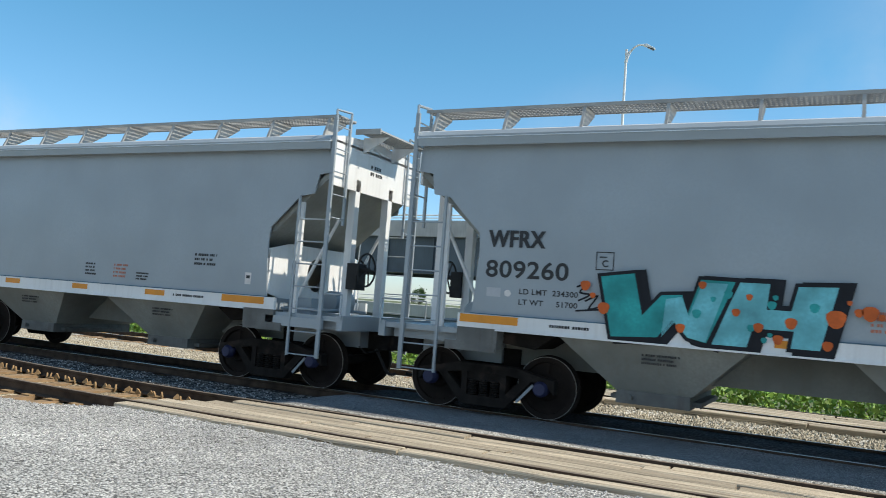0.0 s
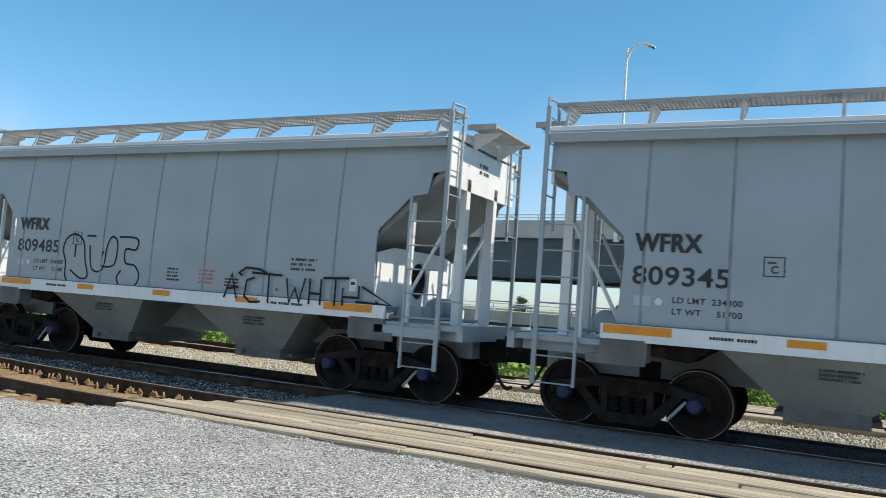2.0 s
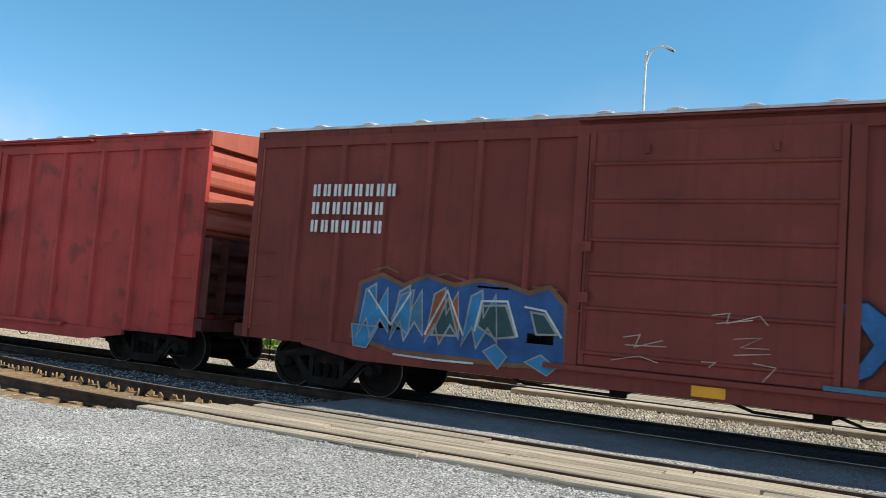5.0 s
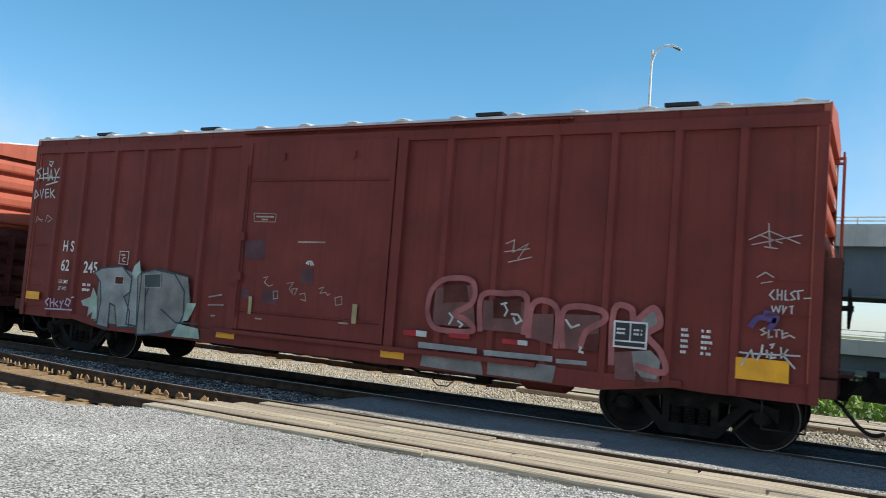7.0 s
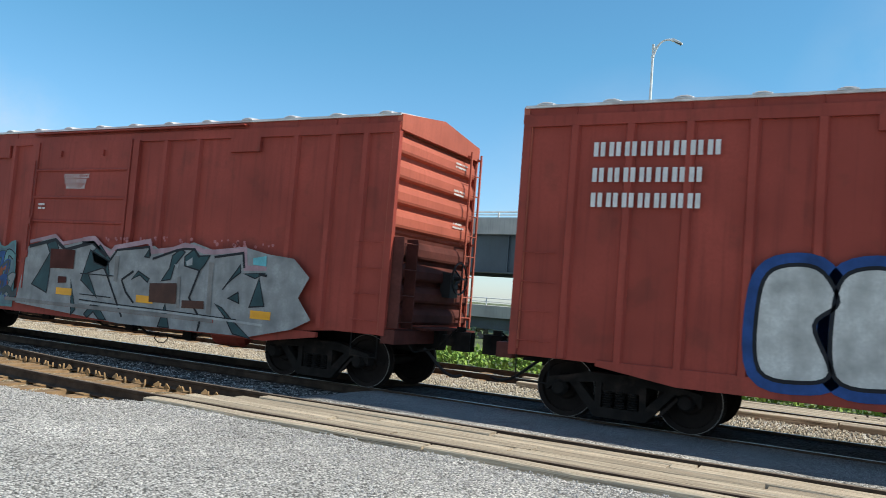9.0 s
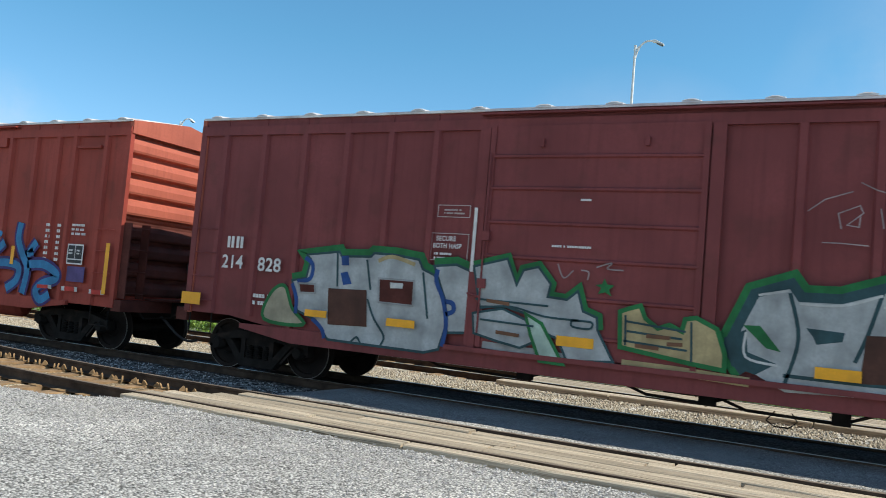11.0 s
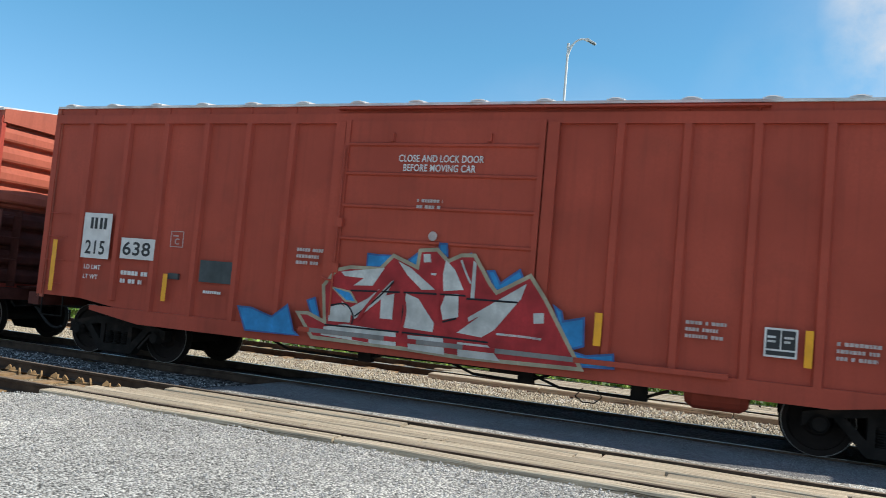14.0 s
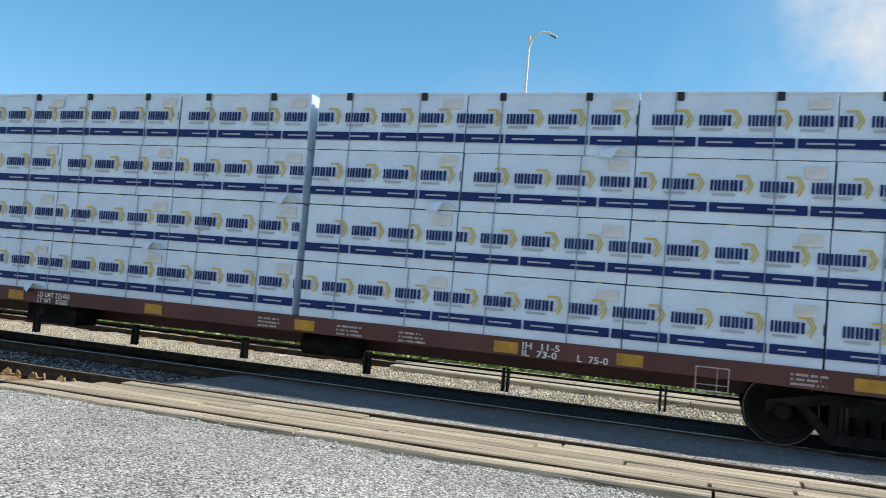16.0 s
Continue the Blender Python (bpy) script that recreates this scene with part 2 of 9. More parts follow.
# repainted patches; on lower car ends the brown also holds grime and shade
M["patch"] = mat("brown_patch_and_end_shade_paint", (0.10, 0.033, 0.027), 0.75, 0, 0.22, 2, 22, 0.05, spec=0.12)
M["flat_red"] = mat("flatcar_brown_paint", (0.105, 0.030, 0.024), 0.6, 0, 0.15, 1.2, 25, 0.08, streak=0.25, spots=0.2)
M["wrap"] = mat("white_lumber_wrap", (0.69, 0.785, 0.90), 0.35, 0, 0.05, 1.6, 6, 1.0, bump_dist=0.03)
M["wrap_blue"] = mat("navy_wrap_print", (0.010, 0.026, 0.13), 0.5, 0, 0.06, 3, 7, 0.3, bump_dist=0.02, spec=0.2)
M["dull_yellow"] = mat("dirty_yellow_reflector", (0.50, 0.25, 0.02), 0.5, 0, 0.15, 5, 30, 0.02, streak=0.35, streak_color=(0.15, 0.09, 0.03))
M["wrap_yellow"] = mat("yellow_wrap_print", (0.66, 0.47, 0.10), 0.4, 0, 0.06, 3, 7, 0.3, bump_dist=0.02)
M["wrap_grey"] = mat("grey_wrap_print", (0.42, 0.44, 0.47), 0.4, 0, 0.06, 3, 40, 0)
M["lumber"] = mat("sawn_lumber", (0.55, 0.42, 0.24), 0.8, 0, 0.15, 2, 40, 0.2, stretch=(0.3, 4, 4))
M["lilac"] = mat("faded_lilac_lettering", (0.50, 0.40, 0.52), 0.6, 0, 0.12, 4, 30, 0)
M["strap"] = mat("steel_strap", (0.24, 0.28, 0.33), 0.4, 0.1, 0.1, 6, 60, 0)


# ---- mesh helpers ----
class Shape:
    """Collects boxes, tubes and prisms, all in the space of the thing, into one mesh."""

    def __init__(self):
        self.v, self.f, self.cuts = [], [], []

    def add(self, verts, faces):
        k = len(self.v)
        self.cuts.append((k, len(self.f)))
        self.v += [tuple(p) for p in verts]
        self.f += [tuple(i + k for i in f) for f in faces]
        return self

    def box(self, x0, x1, y0, y1, z0, z1):
        return self.add([(x, y, z) for x in (x0, x1) for y in (y0, y1) for z in (z0, z1)],
                        [(0, 1, 3, 2), (4, 6, 7, 5), (0, 4, 5, 1), (2, 3, 7, 6), (0, 2, 6, 4), (1, 5, 7, 3)])

    def prism(self, loop, axis, a, b):
        """A loop of points in the plane across an axis, drawn out from a to b. axis y: loop in (x, z); x: (y, z); z: (x, y)."""
        put = {"y": lambda p, h: (p[0], h, p[1]), "x": lambda p, h: (h, p[0], p[1]), "z": lambda p, h: (p[0], p[1], h)}[axis]
        n = len(loop)
        return self.add([put(p, a) for p in loop] + [put(p, b) for p in loop],
                        [tuple(range(n))[::-1], tuple(range(n, 2 * n))] + [(i, (i + 1) % n, n + (i + 1) % n, n + i) for i in range(n)])

    def tube(self, p, q, r, seg=8, r2=None):
        p, q = Vector(p), Vector(q)
        d = (q - p).normalized()
        u = d.orthogonal().normalized()
        w = d.cross(u)
        ring = [(math.cos(2 * math.pi * i / seg), math.sin(2 * math.pi * i / seg)) for i in range(seg)]
        r2 = r if r2 is None else r2
        return self.add([p + (u * c + w * s) * r for c, s in ring] + [q + (u * c + w * s) * r2 for c, s in ring],
                        [tuple(range(seg))[::-1], tuple(range(seg, 2 * seg))] + [(i, (i + 1) % seg, seg + (i + 1) % seg, seg + i) for i in range(seg)])

    def path(self, pts, r, seg=6):
        for p, q in zip(pts, pts[1:]):
            self.tube(p, q, r, seg)
        return self

    def lathe(self, prof, seg, axis="y", at=(0, 0, 0), caps=True):
        """prof: (distance along the axis, radius)."""
        n = len(prof)
        vs = []
        for h, r in prof:
            for i in range(seg):
                a = 2 * math.pi * i / seg
                c, s = r * math.cos(a), r * math.sin(a)
                vs.append({"y": (at[0] + c, at[1] + h, at[2] + s), "z": (at[0] + c, at[1] + s, at[2] + h), "x": (at[0] + h, at[1] + c, at[2] + s)}[axis])
        fs = [(j * seg + i, j * seg + (i + 1) % seg, (j + 1) * seg + (i + 1) % seg, (j + 1) * seg + i) for j in range(n - 1) for i in range(seg)]
        return self.add(vs, fs + ([tuple(range(seg))[::-1], tuple(range((n - 1) * seg, n * seg))] if caps else []))

    def pieces(self):
        ends = self.cuts[1:] + [(len(self.v), len(self.f))]
        for (v0, f0), (v1, f1) in zip(self.cuts, ends):
            yield Shape().add(self.v[v0:v1], [tuple(i - v0 for i in f) for f in self.f[f0:f1]])

    def mesh(self, name, material, smooth=False):
        me = bpy.data.meshes.new(name)
        me.from_pydata(self.v, [], self.f)
        bm = bmesh.new()
        bm.from_mesh(me)
        bmesh.ops.remove_doubles(bm, verts=bm.verts, dist=1e-5)
        bmesh.ops.recalc_face_normals(bm, faces=bm.faces)
        bm.to_mesh(me)
        bm.free()
        me.materials.append(material)
        if smooth:
            me.shade_smooth()
            me.set_sharp_from_angle(angle=radians(40))
        return me


def part(name, shape, material, parent=None, label="", smooth=False, at=None, bevel=0.0, kind=""):
    """One mesh object, under a thing or a part."""
    me = shape.mesh(name, material, smooth) if isinstance(shape, Shape) else shape
    ob = new(name, me)
    ob.parent = parent
    if at is not None:
        ob.matrix_basis = at
    if bevel:
        b = ob.modifiers.new("bevel", "BEVEL")
        b.width, b.segments, b.limit_method = bevel, 2, "ANGLE"
    return tagged(ob, label, kind=kind)


def parts(name, shape, material, parent=None, label=""):
    """One object for each piece of a shape."""
    return [part(name, p, material, parent, label) for p in shape.pieces()]


def thing(name, label, category, group="", m=None):
    ob = new(name)
    ob.empty_display_size = 0.3
    if m is not None:
        ob.matrix_basis = m
    return tagged(ob, label, category, group)


LETTERS = {}


def lettering(text, size, material):
    """A flat mesh of words in the x-z plane, facing -y, its lower left corner at the origin; size is the height of the capitals."""
    key = (text, round(size, 3), material.name)
    if key not in LETTERS:
        cu = bpy.data.curves.new("lettering", "FONT")
        cu.body, cu.size, cu.space_line = text, size / 0.69, 0.95
        cu.offset = size * 0.026
        cu.space_character = 1.06
        tmp = bpy.data.objects.new("lettering", cu)
        scene.collection.objects.link(tmp)
        me = bpy.data.meshes.new_from_object(tmp)
        bpy.data.objects.remove(tmp)
        me.transform(Matrix.Rotation(radians(90), 4, "X"))
        me.materials.clear()
        me.materials.append(material)
        LETTERS[key] = me
    return LETTERS[key]


def words(text, x, z, size, parent, y, material, wide=1.0, name="stencil", slant=0.0):
    ob = new(name, lettering(text, size, material))
    ob.parent = parent
    ob.matrix_basis = Matrix.Translation((x, y, z)) @ Matrix.Diagonal((wide, 1, 1, 1))
    return ob


def bars(rows, x, z, width, height, parent, y, material, name="stencil", seed=1):
    """Lines of writing too small to read, as plain bars: rows lines in a block width x height, its lower left corner at x, z."""
    rnd = random.Random(seed)
    s = Shape()
    pitch = height / rows
    for i in range(rows):
        a, zz = x, z + pitch * i
        stop = x + width * rnd.uniform(0.75, 1.0)
        while a < stop:
            w = min(rnd.uniform(0.30, 0.55) * pitch, stop - a)
            s.box(a, a + w, y, y + 0.002, zz, zz + pitch * 0.52)
            a += w + pitch * (0.10 if rnd.random() < 0.8 else 0.5)
    return part(name, s, material, parent, kind="stuff")


# ---- ground and tracks ----
TRACK = 12.15           # middle of the train's track
RAILS = 0.752           # half the distance between rail centres
GROUND = -0.13


def sheet(name, x0, x1, y0, y1, z, nx, ny, material, rough=0.0, label="", scale=0.8):
    s = Shape()
    vs = []
    for j in range(ny + 1):
        for i in range(nx + 1):
            x, y = x0 + (x1 - x0) * i / nx, y0 + (y1 - y0) * j / ny
            vs.append((x, y, z + rough * noise.noise((x * scale, y * scale, 3.1)) + 0.5 * rough * noise.noise((x * scale * 4, y * scale * 4, 9.0))))
    s.add(vs, [(j * (nx + 1) + i, j * (nx + 1) + i + 1, (j + 1) * (nx + 1) + i + 1, (j + 1) * (nx + 1) + i) for j in range(ny) for i in range(nx)])
    ob = part(name, s, material, smooth=True)
    return tagged(ob, label, "ground", kind="structure")


sheet("ground", -2500, 2500, -2500, 2500, -0.30, 4, 4, M["soil"], 0, "flat grassy ground running to the horizon")


def lines(a, b, fine_a, fine_b, fine, coarse):
    """Grid lines from a to b, close between fine_a and fine_b."""
    out, v = [], a
    while v < b - 1e-6:
        out.append(v)
        v += fine if fine_a - 1e-6 <= v < fine_b else min(coarse, fine_a - v) if v < fine_a else coarse
    return out + [b]


def ease(v, a, b):
    u = min(1.0, max(0.0, (v - a) / (b - a)))
    return u * u * (3 - 2 * u)


def terrain(name, xs, ys, height, material, label):
    """Ground with a height of its own at each place."""
    n = len(xs)
    s = Shape().add([(x, y, height(x, y)) for y in ys for x in xs],
                    [(j * n + i, j * n + i + 1, (j + 1) * n + i + 1, (j + 1) * n + i) for j in range(len(ys) - 1) for i in range(n - 1)])
    return tagged(part(name, s, material, smooth=True), label, "ground", kind="structure")


def rough(x, y, scale, amount):
    return amount * (noise.noise((x * scale, y * scale, 3.1)) + 0.5 * noise.noise((x * scale * 4, y * scale * 4, 9.0)))


CROSS = -7.6            # where the crossing begins; left of it the ties lie open


def yard_height(x, y):
    edge = 6.74 + 0.66 * ease(x, -8.9, -8.1) + 0.07 * noise.noise((x * 1.9, 0.3, 1.0)) + 0.05 * noise.noise((x * 6.0, 4.3, 1.0))
    return -0.062 + rough(x, y, 1.5, 0.022) + 0.03 * ease(y, edge - 0.5, edge) - 0.22 * ease(y, edge, edge + 0.16)


def strip_height(x, y):
    return -0.165 + rough(x, y, 1.7, 0.022) + (0.14 + 0.5 * rough(x, y, 1.7, -0.022)) * ease(x, CROSS - 0.5, CROSS + 0.5) * (1 - 0.9 * ease(x, 24, 26))


terrain("gravel_yard", lines(-70, 45, -20, 7, 0.12, 1.5), lines(-12, 7.62, 6.0, 7.62, 0.07, 0.5), yard_height, M["gravel"], "yard of crushed light grey gravel")
terrain("tie_ballast_bed", lines(-120, 60, -30, -6, 0.15, 2.0), lines(6.5, 9.7, 6.5, 9.7, 0.12, 1), lambda x, y: -0.205 + rough(x, y, 2.1, 0.03) + 0.075 * ease(x, -9.6, -8.0) * ease(y, 7.7, 8.0), M["tie_ballast"], "rust-stained tan ballast round the near ties")
# these two beds have part of the train's shadow in their colour
terrain("coarse_ballast_bed", lines(-120, CROSS + 1, -30, CROSS + 1, 0.12, 1.5), lines(9.55, 11.3, 9.55, 11.3, 0.1, 1), lambda x, y: -0.15 + rough(x, y, 2.4, 0.03) - 0.2 * ease(x, CROSS - 0.2, CROSS + 0.8), M["coarse"], "coarse grey ballast between the tracks, darkened with shade")
terrain("ballast_bed", lines(CROSS - 0.8, 60, CROSS - 0.8, 8, 0.14, 2.0), lines(9.42, 11.33, 9.42, 11.33, 0.1, 1), strip_height, M["bed"], "dusty grey stone filled up to the rails at the crossing, darkened with shade")
# added lighter strip: the sunlit edge of the bed, put into the colour
terrain("spilled_gravel", lines(CROSS - 0.2, 30, CROSS - 0.2, 8, 0.1, 2.0), lines(9.36, 10.0, 9.36, 10.0, 0.06, 1),
        lambda x, y: strip_height(x, y) + 0.014 - 0.06 * ease(y, 9.66 + 0.0175 * x + 0.09 * noise.noise((x * 1.3, 2.0, 6.0)), 9.80 + 0.0175 * x + 0.09 * noise.noise((x * 1.3, 2.0, 6.0))) - 0.1 * (1 - ease(x, CROSS - 0.2, CROSS + 0.6)), M["gravel"], "strip of light gravel standing for the sunlit ground along the crossing planks")
# bed between the running rails, coloured with the train's shade
terrain("dark_ballast_bed", lines(-120, 60, -30, 8, 0.2, 2.0), lines(11.3, 13.5, 11.3, 13.5, 0.1, 1), lambda x, y: -0.145 + rough(x, y, 1.8, 0.015) + 0.10 * ease(x, CROSS - 0.5, CROSS + 0.5) * ease(y, 11.42, 11.50) * (1 - ease(y, 13.0, 13.3)), M["dark_ballast"], "ballast under the running track, the train's shade in its dark tones")
sheet("tan_ballast_bed", -120, 60, 13.3, 18.4, -0.13, 400, 36, M["ballast"], 0.035, "sunlit tan ballast beside the far track", 1.3)


def rail(name, y, x0, x1, slope=0.0):
    loop = [(-0.07, -0.17), (0.07, -0.17), (0.07, -0.155), (0.012, -0.13), (0.012, -0.045), (0.036, -0.035), (0.036, -0.003),
            (-0.036, -0.003), (-0.036, -0.035), (-0.012, -0.045), (-0.012, -0.13), (-0.07, -0.155)]
    ob = tagged(part(name, Shape().prism(loop, "x", x0, x1), M["rail"], at=pose(0, y, 0, 0, 0, math.degrees(math.atan(slope)))),
                "rusty steel rail with a worn bright head", "rail", "rails of the tracks", "structure")
    part("rail_head", Shape().box(x0, x1, -0.027, 0.027, -0.003, 0.0), M["railhead"], ob, "polished running surface")
    return ob


NEAR_Y, NEAR_SLOPE = 7.93, 0.018


def near_y(x):
    """Where the nearer rail of the yard track lies: straight over the crossing, then bending towards the running track."""
    d = max(0.0, -8.0 - x)
    return NEAR_Y + NEAR_SLOPE * x + (0.0147 * d * d if d < 6 else 0.529 + 0.176 * (d - 6))


def bent_rail(offset):
    loop = [(-0.07, -0.17), (0.07, -0.17), (0.07, -0.155), (0.012, -0.13), (0.012, -0.045), (0.036, -0.035), (0.036, -0.003),
            (-0.036, -0.003), (-0.036, -0.035), (-0.012, -0.045), (-0.012, -0.13), (-0.07, -0.155)]
    xs = [-24 + 0.5 * i for i in range(33)] + [50]

    def swept(ring):
        n = len(ring)
        s = Shape()
        return s.add([(x, near_y(x) + offset + p[0], p[1]) for x in xs for p in ring],
                     [(i * n + k, i * n + (k + 1) % n, (i + 1) * n + (k + 1) % n, (i + 1) * n + k) for i in range(len(xs) - 1) for k in range(n)]
                     + [tuple(range(n)), tuple(range((len(xs) - 1) * n, len(xs) * n))])
    ob = tagged(part("rail", swept(loop), M["rail"]), "rusty brown steel rail of the little-used near track", "rail", "rails of the tracks", "structure")
    part("rail_head", swept([(-0.03, -0.003), (0.03, -0.003), (0.026, 0.0), (-0.026, 0.0)]), M["old_head"], ob, "dull rusty running surface")


bent_rail(0.0)
bent_rail(1.44)
for yy in (TRACK - RAILS, TRACK + RAILS):
    rail("rail", yy, -300, 200)
FAR_Y, FAR_SLOPE = 15.95, -0.025
for yy in (FAR_Y, FAR_Y + 1.5):
    rail("rail", yy, -120, 60, FAR_SLOPE)


# ---- parts that all cars share ----
MOVING = []             # (thing, its x at the start)
ROLLING = []            # (wheelset, x on its car, radius)
SIDE = -1.433           # the near side of a car, across the track from its middle
MESHES = {}


def once(key, build):
    if key not in MESHES:
        MESHES[key] = build()
    return MESHES[key]


def wheelset_mesh(r):
    s = Shape()
    s.tube((0, -0.95, 0), (0, 0.95, 0), 0.085, 12)
    for side in (-1, 1):
        y = side * 0.752
        prof = [(-0.065, 0.10), (-0.065, 0.16), (-0.02, 0.19), (-0.015, r - 0.085), (-0.06, r - 0.075), (-0.06, r), (0.045, r + 0.004),
                (0.05, r + 0.026), (0.066, r + 0.026), (0.066, r - 0.06), (0.03, r - 0.08), (0.03, 0.17), (0.07, 0.14), (0.07, 0.09)]
        s.lathe([(h * -side, q) for h, q in prof], 36, "y", (0, y, 0))
    for side in (-1, 1):           # a lightened hole and a chalk mark let the turning show
        s.box(-0.03, 0.03, side * 0.83 - 0.004, side * 0.83 + 0.004, 0.2, r - 0.09)
    return s.mesh("wheelset", M["wheel"], True)


def rim_mesh(r, side):
    s = Shape()
    if side:
        s.lathe([(-0.069 * -side, r - 0.006), (-0.069 * -side, r + 0.0), (-0.058 * -side, r + 0.003), (-0.058 * -side, r - 0.012)], 36, "y", (0, side * 0.752, 0), False)
    return s.mesh("rim", M["tread"], True)


def side_frame_mesh(y, wb, r):
    """A cast side frame: top chord, sloped ends, tension member, two columns."""
    s = Shape()
    h = wb / 2
    a, b = y - 0.09, y + 0.09
    s.prism([(-h - 0.20, r - 0.06), (-h - 0.20, r + 0.13), (-h + 0.15, r + 0.20), (-0.48, r + 0.27), (0.48, r + 0.27), (h - 0.15, r + 0.20), (h + 0.20, r + 0.13),
             (h + 0.20, r - 0.06), (h + 0.06, r + 0.07), (h - 0.18, r + 0.09), (0.36, r + 0.14), (-0.36, r + 0.14), (-h + 0.18, r + 0.09), (-h - 0.06, r + 0.07)], "y", a, b)
    s.prism([(-h + 0.14, r + 0.10), (-h + 0.30, r + 0.10), (-0.30, r - 0.20), (0.30, r - 0.20), (h - 0.30, r + 0.10), (h - 0.14, r + 0.10),
             (0.36, r - 0.34), (-0.36, r - 0.34)], "y", a, b)
    for x in (-0.36, 0.27):
        s.box(x, x + 0.09, a, b, r - 0.25, r + 0.2)
    s.box(-0.30, 0.30, y - 0.06, y + 0.12, r + 0.02, r + 0.15)
    # added dark plate behind the springs, standing in for the shade there
    k = 0.10 if y < 0 else -0.12
    s.box(-0.34, 0.34, y + k, y + k + 0.02, r - 0.22, r + 0.06)
    return s.mesh("side_frame", M["truck"])


def spring_mesh(y, r):
    s = Shape()
    s.lathe([q for k in range(7) for q in ((k * 0.034, 0.056), (k * 0.034 + 0.010, 0.078), (k * 0.034 + 0.022, 0.078), (k * 0.034 + 0.032, 0.056))], 10, "z", (0, y - 0.03, r - 0.20))
    return s.mesh("spring", M["truck"], True)


def bearing_mesh(r, y):
    side = 1 if y > 0 else -1
    s = Shape()
    s.lathe([(0, 0.115), (side * 0.10, 0.115), (side * 0.13, 0.09), (side * 0.15, 0.085), (side * 0.152, 0.03)], 16, "y", (0, y, 0))
    return s


def running_gear(car, x, wb, r, blue=False):
    """A two-axle truck under a car, with its wheelsets."""
    f = part("truck", once(("bolster", r), lambda: Shape().box(-0.2, 0.2, -0.98, 0.98, r - 0.06, r + 0.22).box(-0.28, 0.28, -0.35, 0.35, r + 0.15, r + 0.5).mesh("bolster", M["truck"])),
             M["truck"], car, "grimy black cast steel truck", at=pose(x, 0, 0))
    for y in (-1.0, 1.0):
        part("side_frame", once(("sf", y, wb, r), lambda: side_frame_mesh(y, wb, r)), None, f)
        for sx in (-0.19, -0.01, 0.17):
            part("spring", once(("sp", y, r), lambda: spring_mesh(y, r)), None, f, at=pose(sx, 0, 0))
        for k in (-1, 1):
            part("bearing_cap", once(("bc", y, k, r, wb, blue), lambda: bearing_mesh(r, y).mesh("bearing_cap", M["blue_cap" if blue else "truck"], True)), None, f,
                 "blue bearing cap" if blue else "", at=pose(k * wb / 2, 0, r))
    part("brake_rod", once(("rod", r, blue), lambda: Shape().box(-0.02, 0.02, -1.115, -1.10, 0, 0.36).mesh("brake_rod", M["seam" if blue else "wheel"])), None, f, "bare metal brake lever",
         at=pose(0.55, 0, r - 0.22, 0, 42, 0))
    for k in (-1, 1):
        w = part("wheelset", once(("ws", r), lambda: wheelset_mesh(r)), None, car, "dark steel wheels with bright rims", at=pose(x + k * wb / 2, 0, r))
        for side in (-1, 1):
            part("rim", once(("rim", r, side), lambda: rim_mesh(r, side)), None, w, "polished wheel rim")
        ROLLING.append((w, x + k * wb / 2, r))


def couplers(car, half, reach, z=0.88):
    """Coupler, its shank and the brake hose at both ends."""
    for k in (-1, 1):
        def build():
            s = Shape()
            s.box(half - 0.5, half + 0.25, -0.14, 0.14, z - 0.18, z + 0.18)
            s.box(half + 0.2, reach - 0.28, -0.075, 0.075, z - 0.09, z + 0.09)
            s.prism([(reach - 0.30, -0.09), (reach - 0.05, -0.17), (reach + 0.06, -0.13), (reach + 0.02, -0.02), (reach - 0.08, 0.0), (reach + 0.02, 0.05),
                     (reach + 0.03, 0.13), (reach - 0.14, 0.17), (reach - 0.30, 0.09)], "z", z - 0.16, z + 0.16)
            s.box(reach - 0.25, reach - 0.1, -0.03, 0.03, z + 0.16, z + 0.24)
            s.path([(half + 0.1, -0.9, z - 0.1), (half + 0.22, -0.9, z - 0.2), (half + 0.22, -0.2, z - 0.16), (reach - 0.2, -0.12, z + 0.2)], 0.014)
            return s.mesh("coupler", M["truck"])
        part("coupler", once(("cp", half, reach, z), build), None, car, "black knuckle coupler", at=pose(0, 0, 0, 0, 0, 0 if k > 0 else 180))
        def hose():
            s = Shape()
            pts = [(half + 0.1 + (reach - half - 0.12) * u, -0.36 + 0.2 * u, z - 0.16 - 0.42 * math.sin(math.pi * 0.62 * u) ** 1.3) for u in [i / 8 for i in range(9)]]
            return s.path(pts, 0.026, 8).mesh("air_hose", M["black"], True)
        part("air_hose", once(("hose", half, reach, z), hose), None, car, "black rubber brake hose", at=pose(0, 0, 0, 0, 0, 0 if k > 0 else 180))


def brake_wheel(car, x, y, z, k):
    s = Shape()
    for i in range(20):
        a, b = 2 * math.pi * i / 20, 2 * math.pi * (i + 1) / 20
        s.tube((x, y + 0.28 * math.cos(a), z + 0.28 * math.sin(a)), (x, y + 0.28 * math.cos(b), z + 0.28 * math.sin(b)), 0.018, 6)
    for i in range(5):
        a = 2 * math.pi * i / 5
        s.tube((x + k * 0.04, y, z), (x, y + 0.28 * math.cos(a), z + 0.28 * math.sin(a)), 0.014, 6)
    s.tube((x - k * 0.22, y, z), (x + k * 0.06, y, z), 0.04, 10)
    s.box(min(x - k * 0.3, x - k * 0.1), max(x - k * 0.3, x - k * 0.1), y - 0.15, y + 0.15, z - 0.35, z + 0.1)
    return part("brake_wheel", s, M["black"], car, "black spoked hand brake wheel")


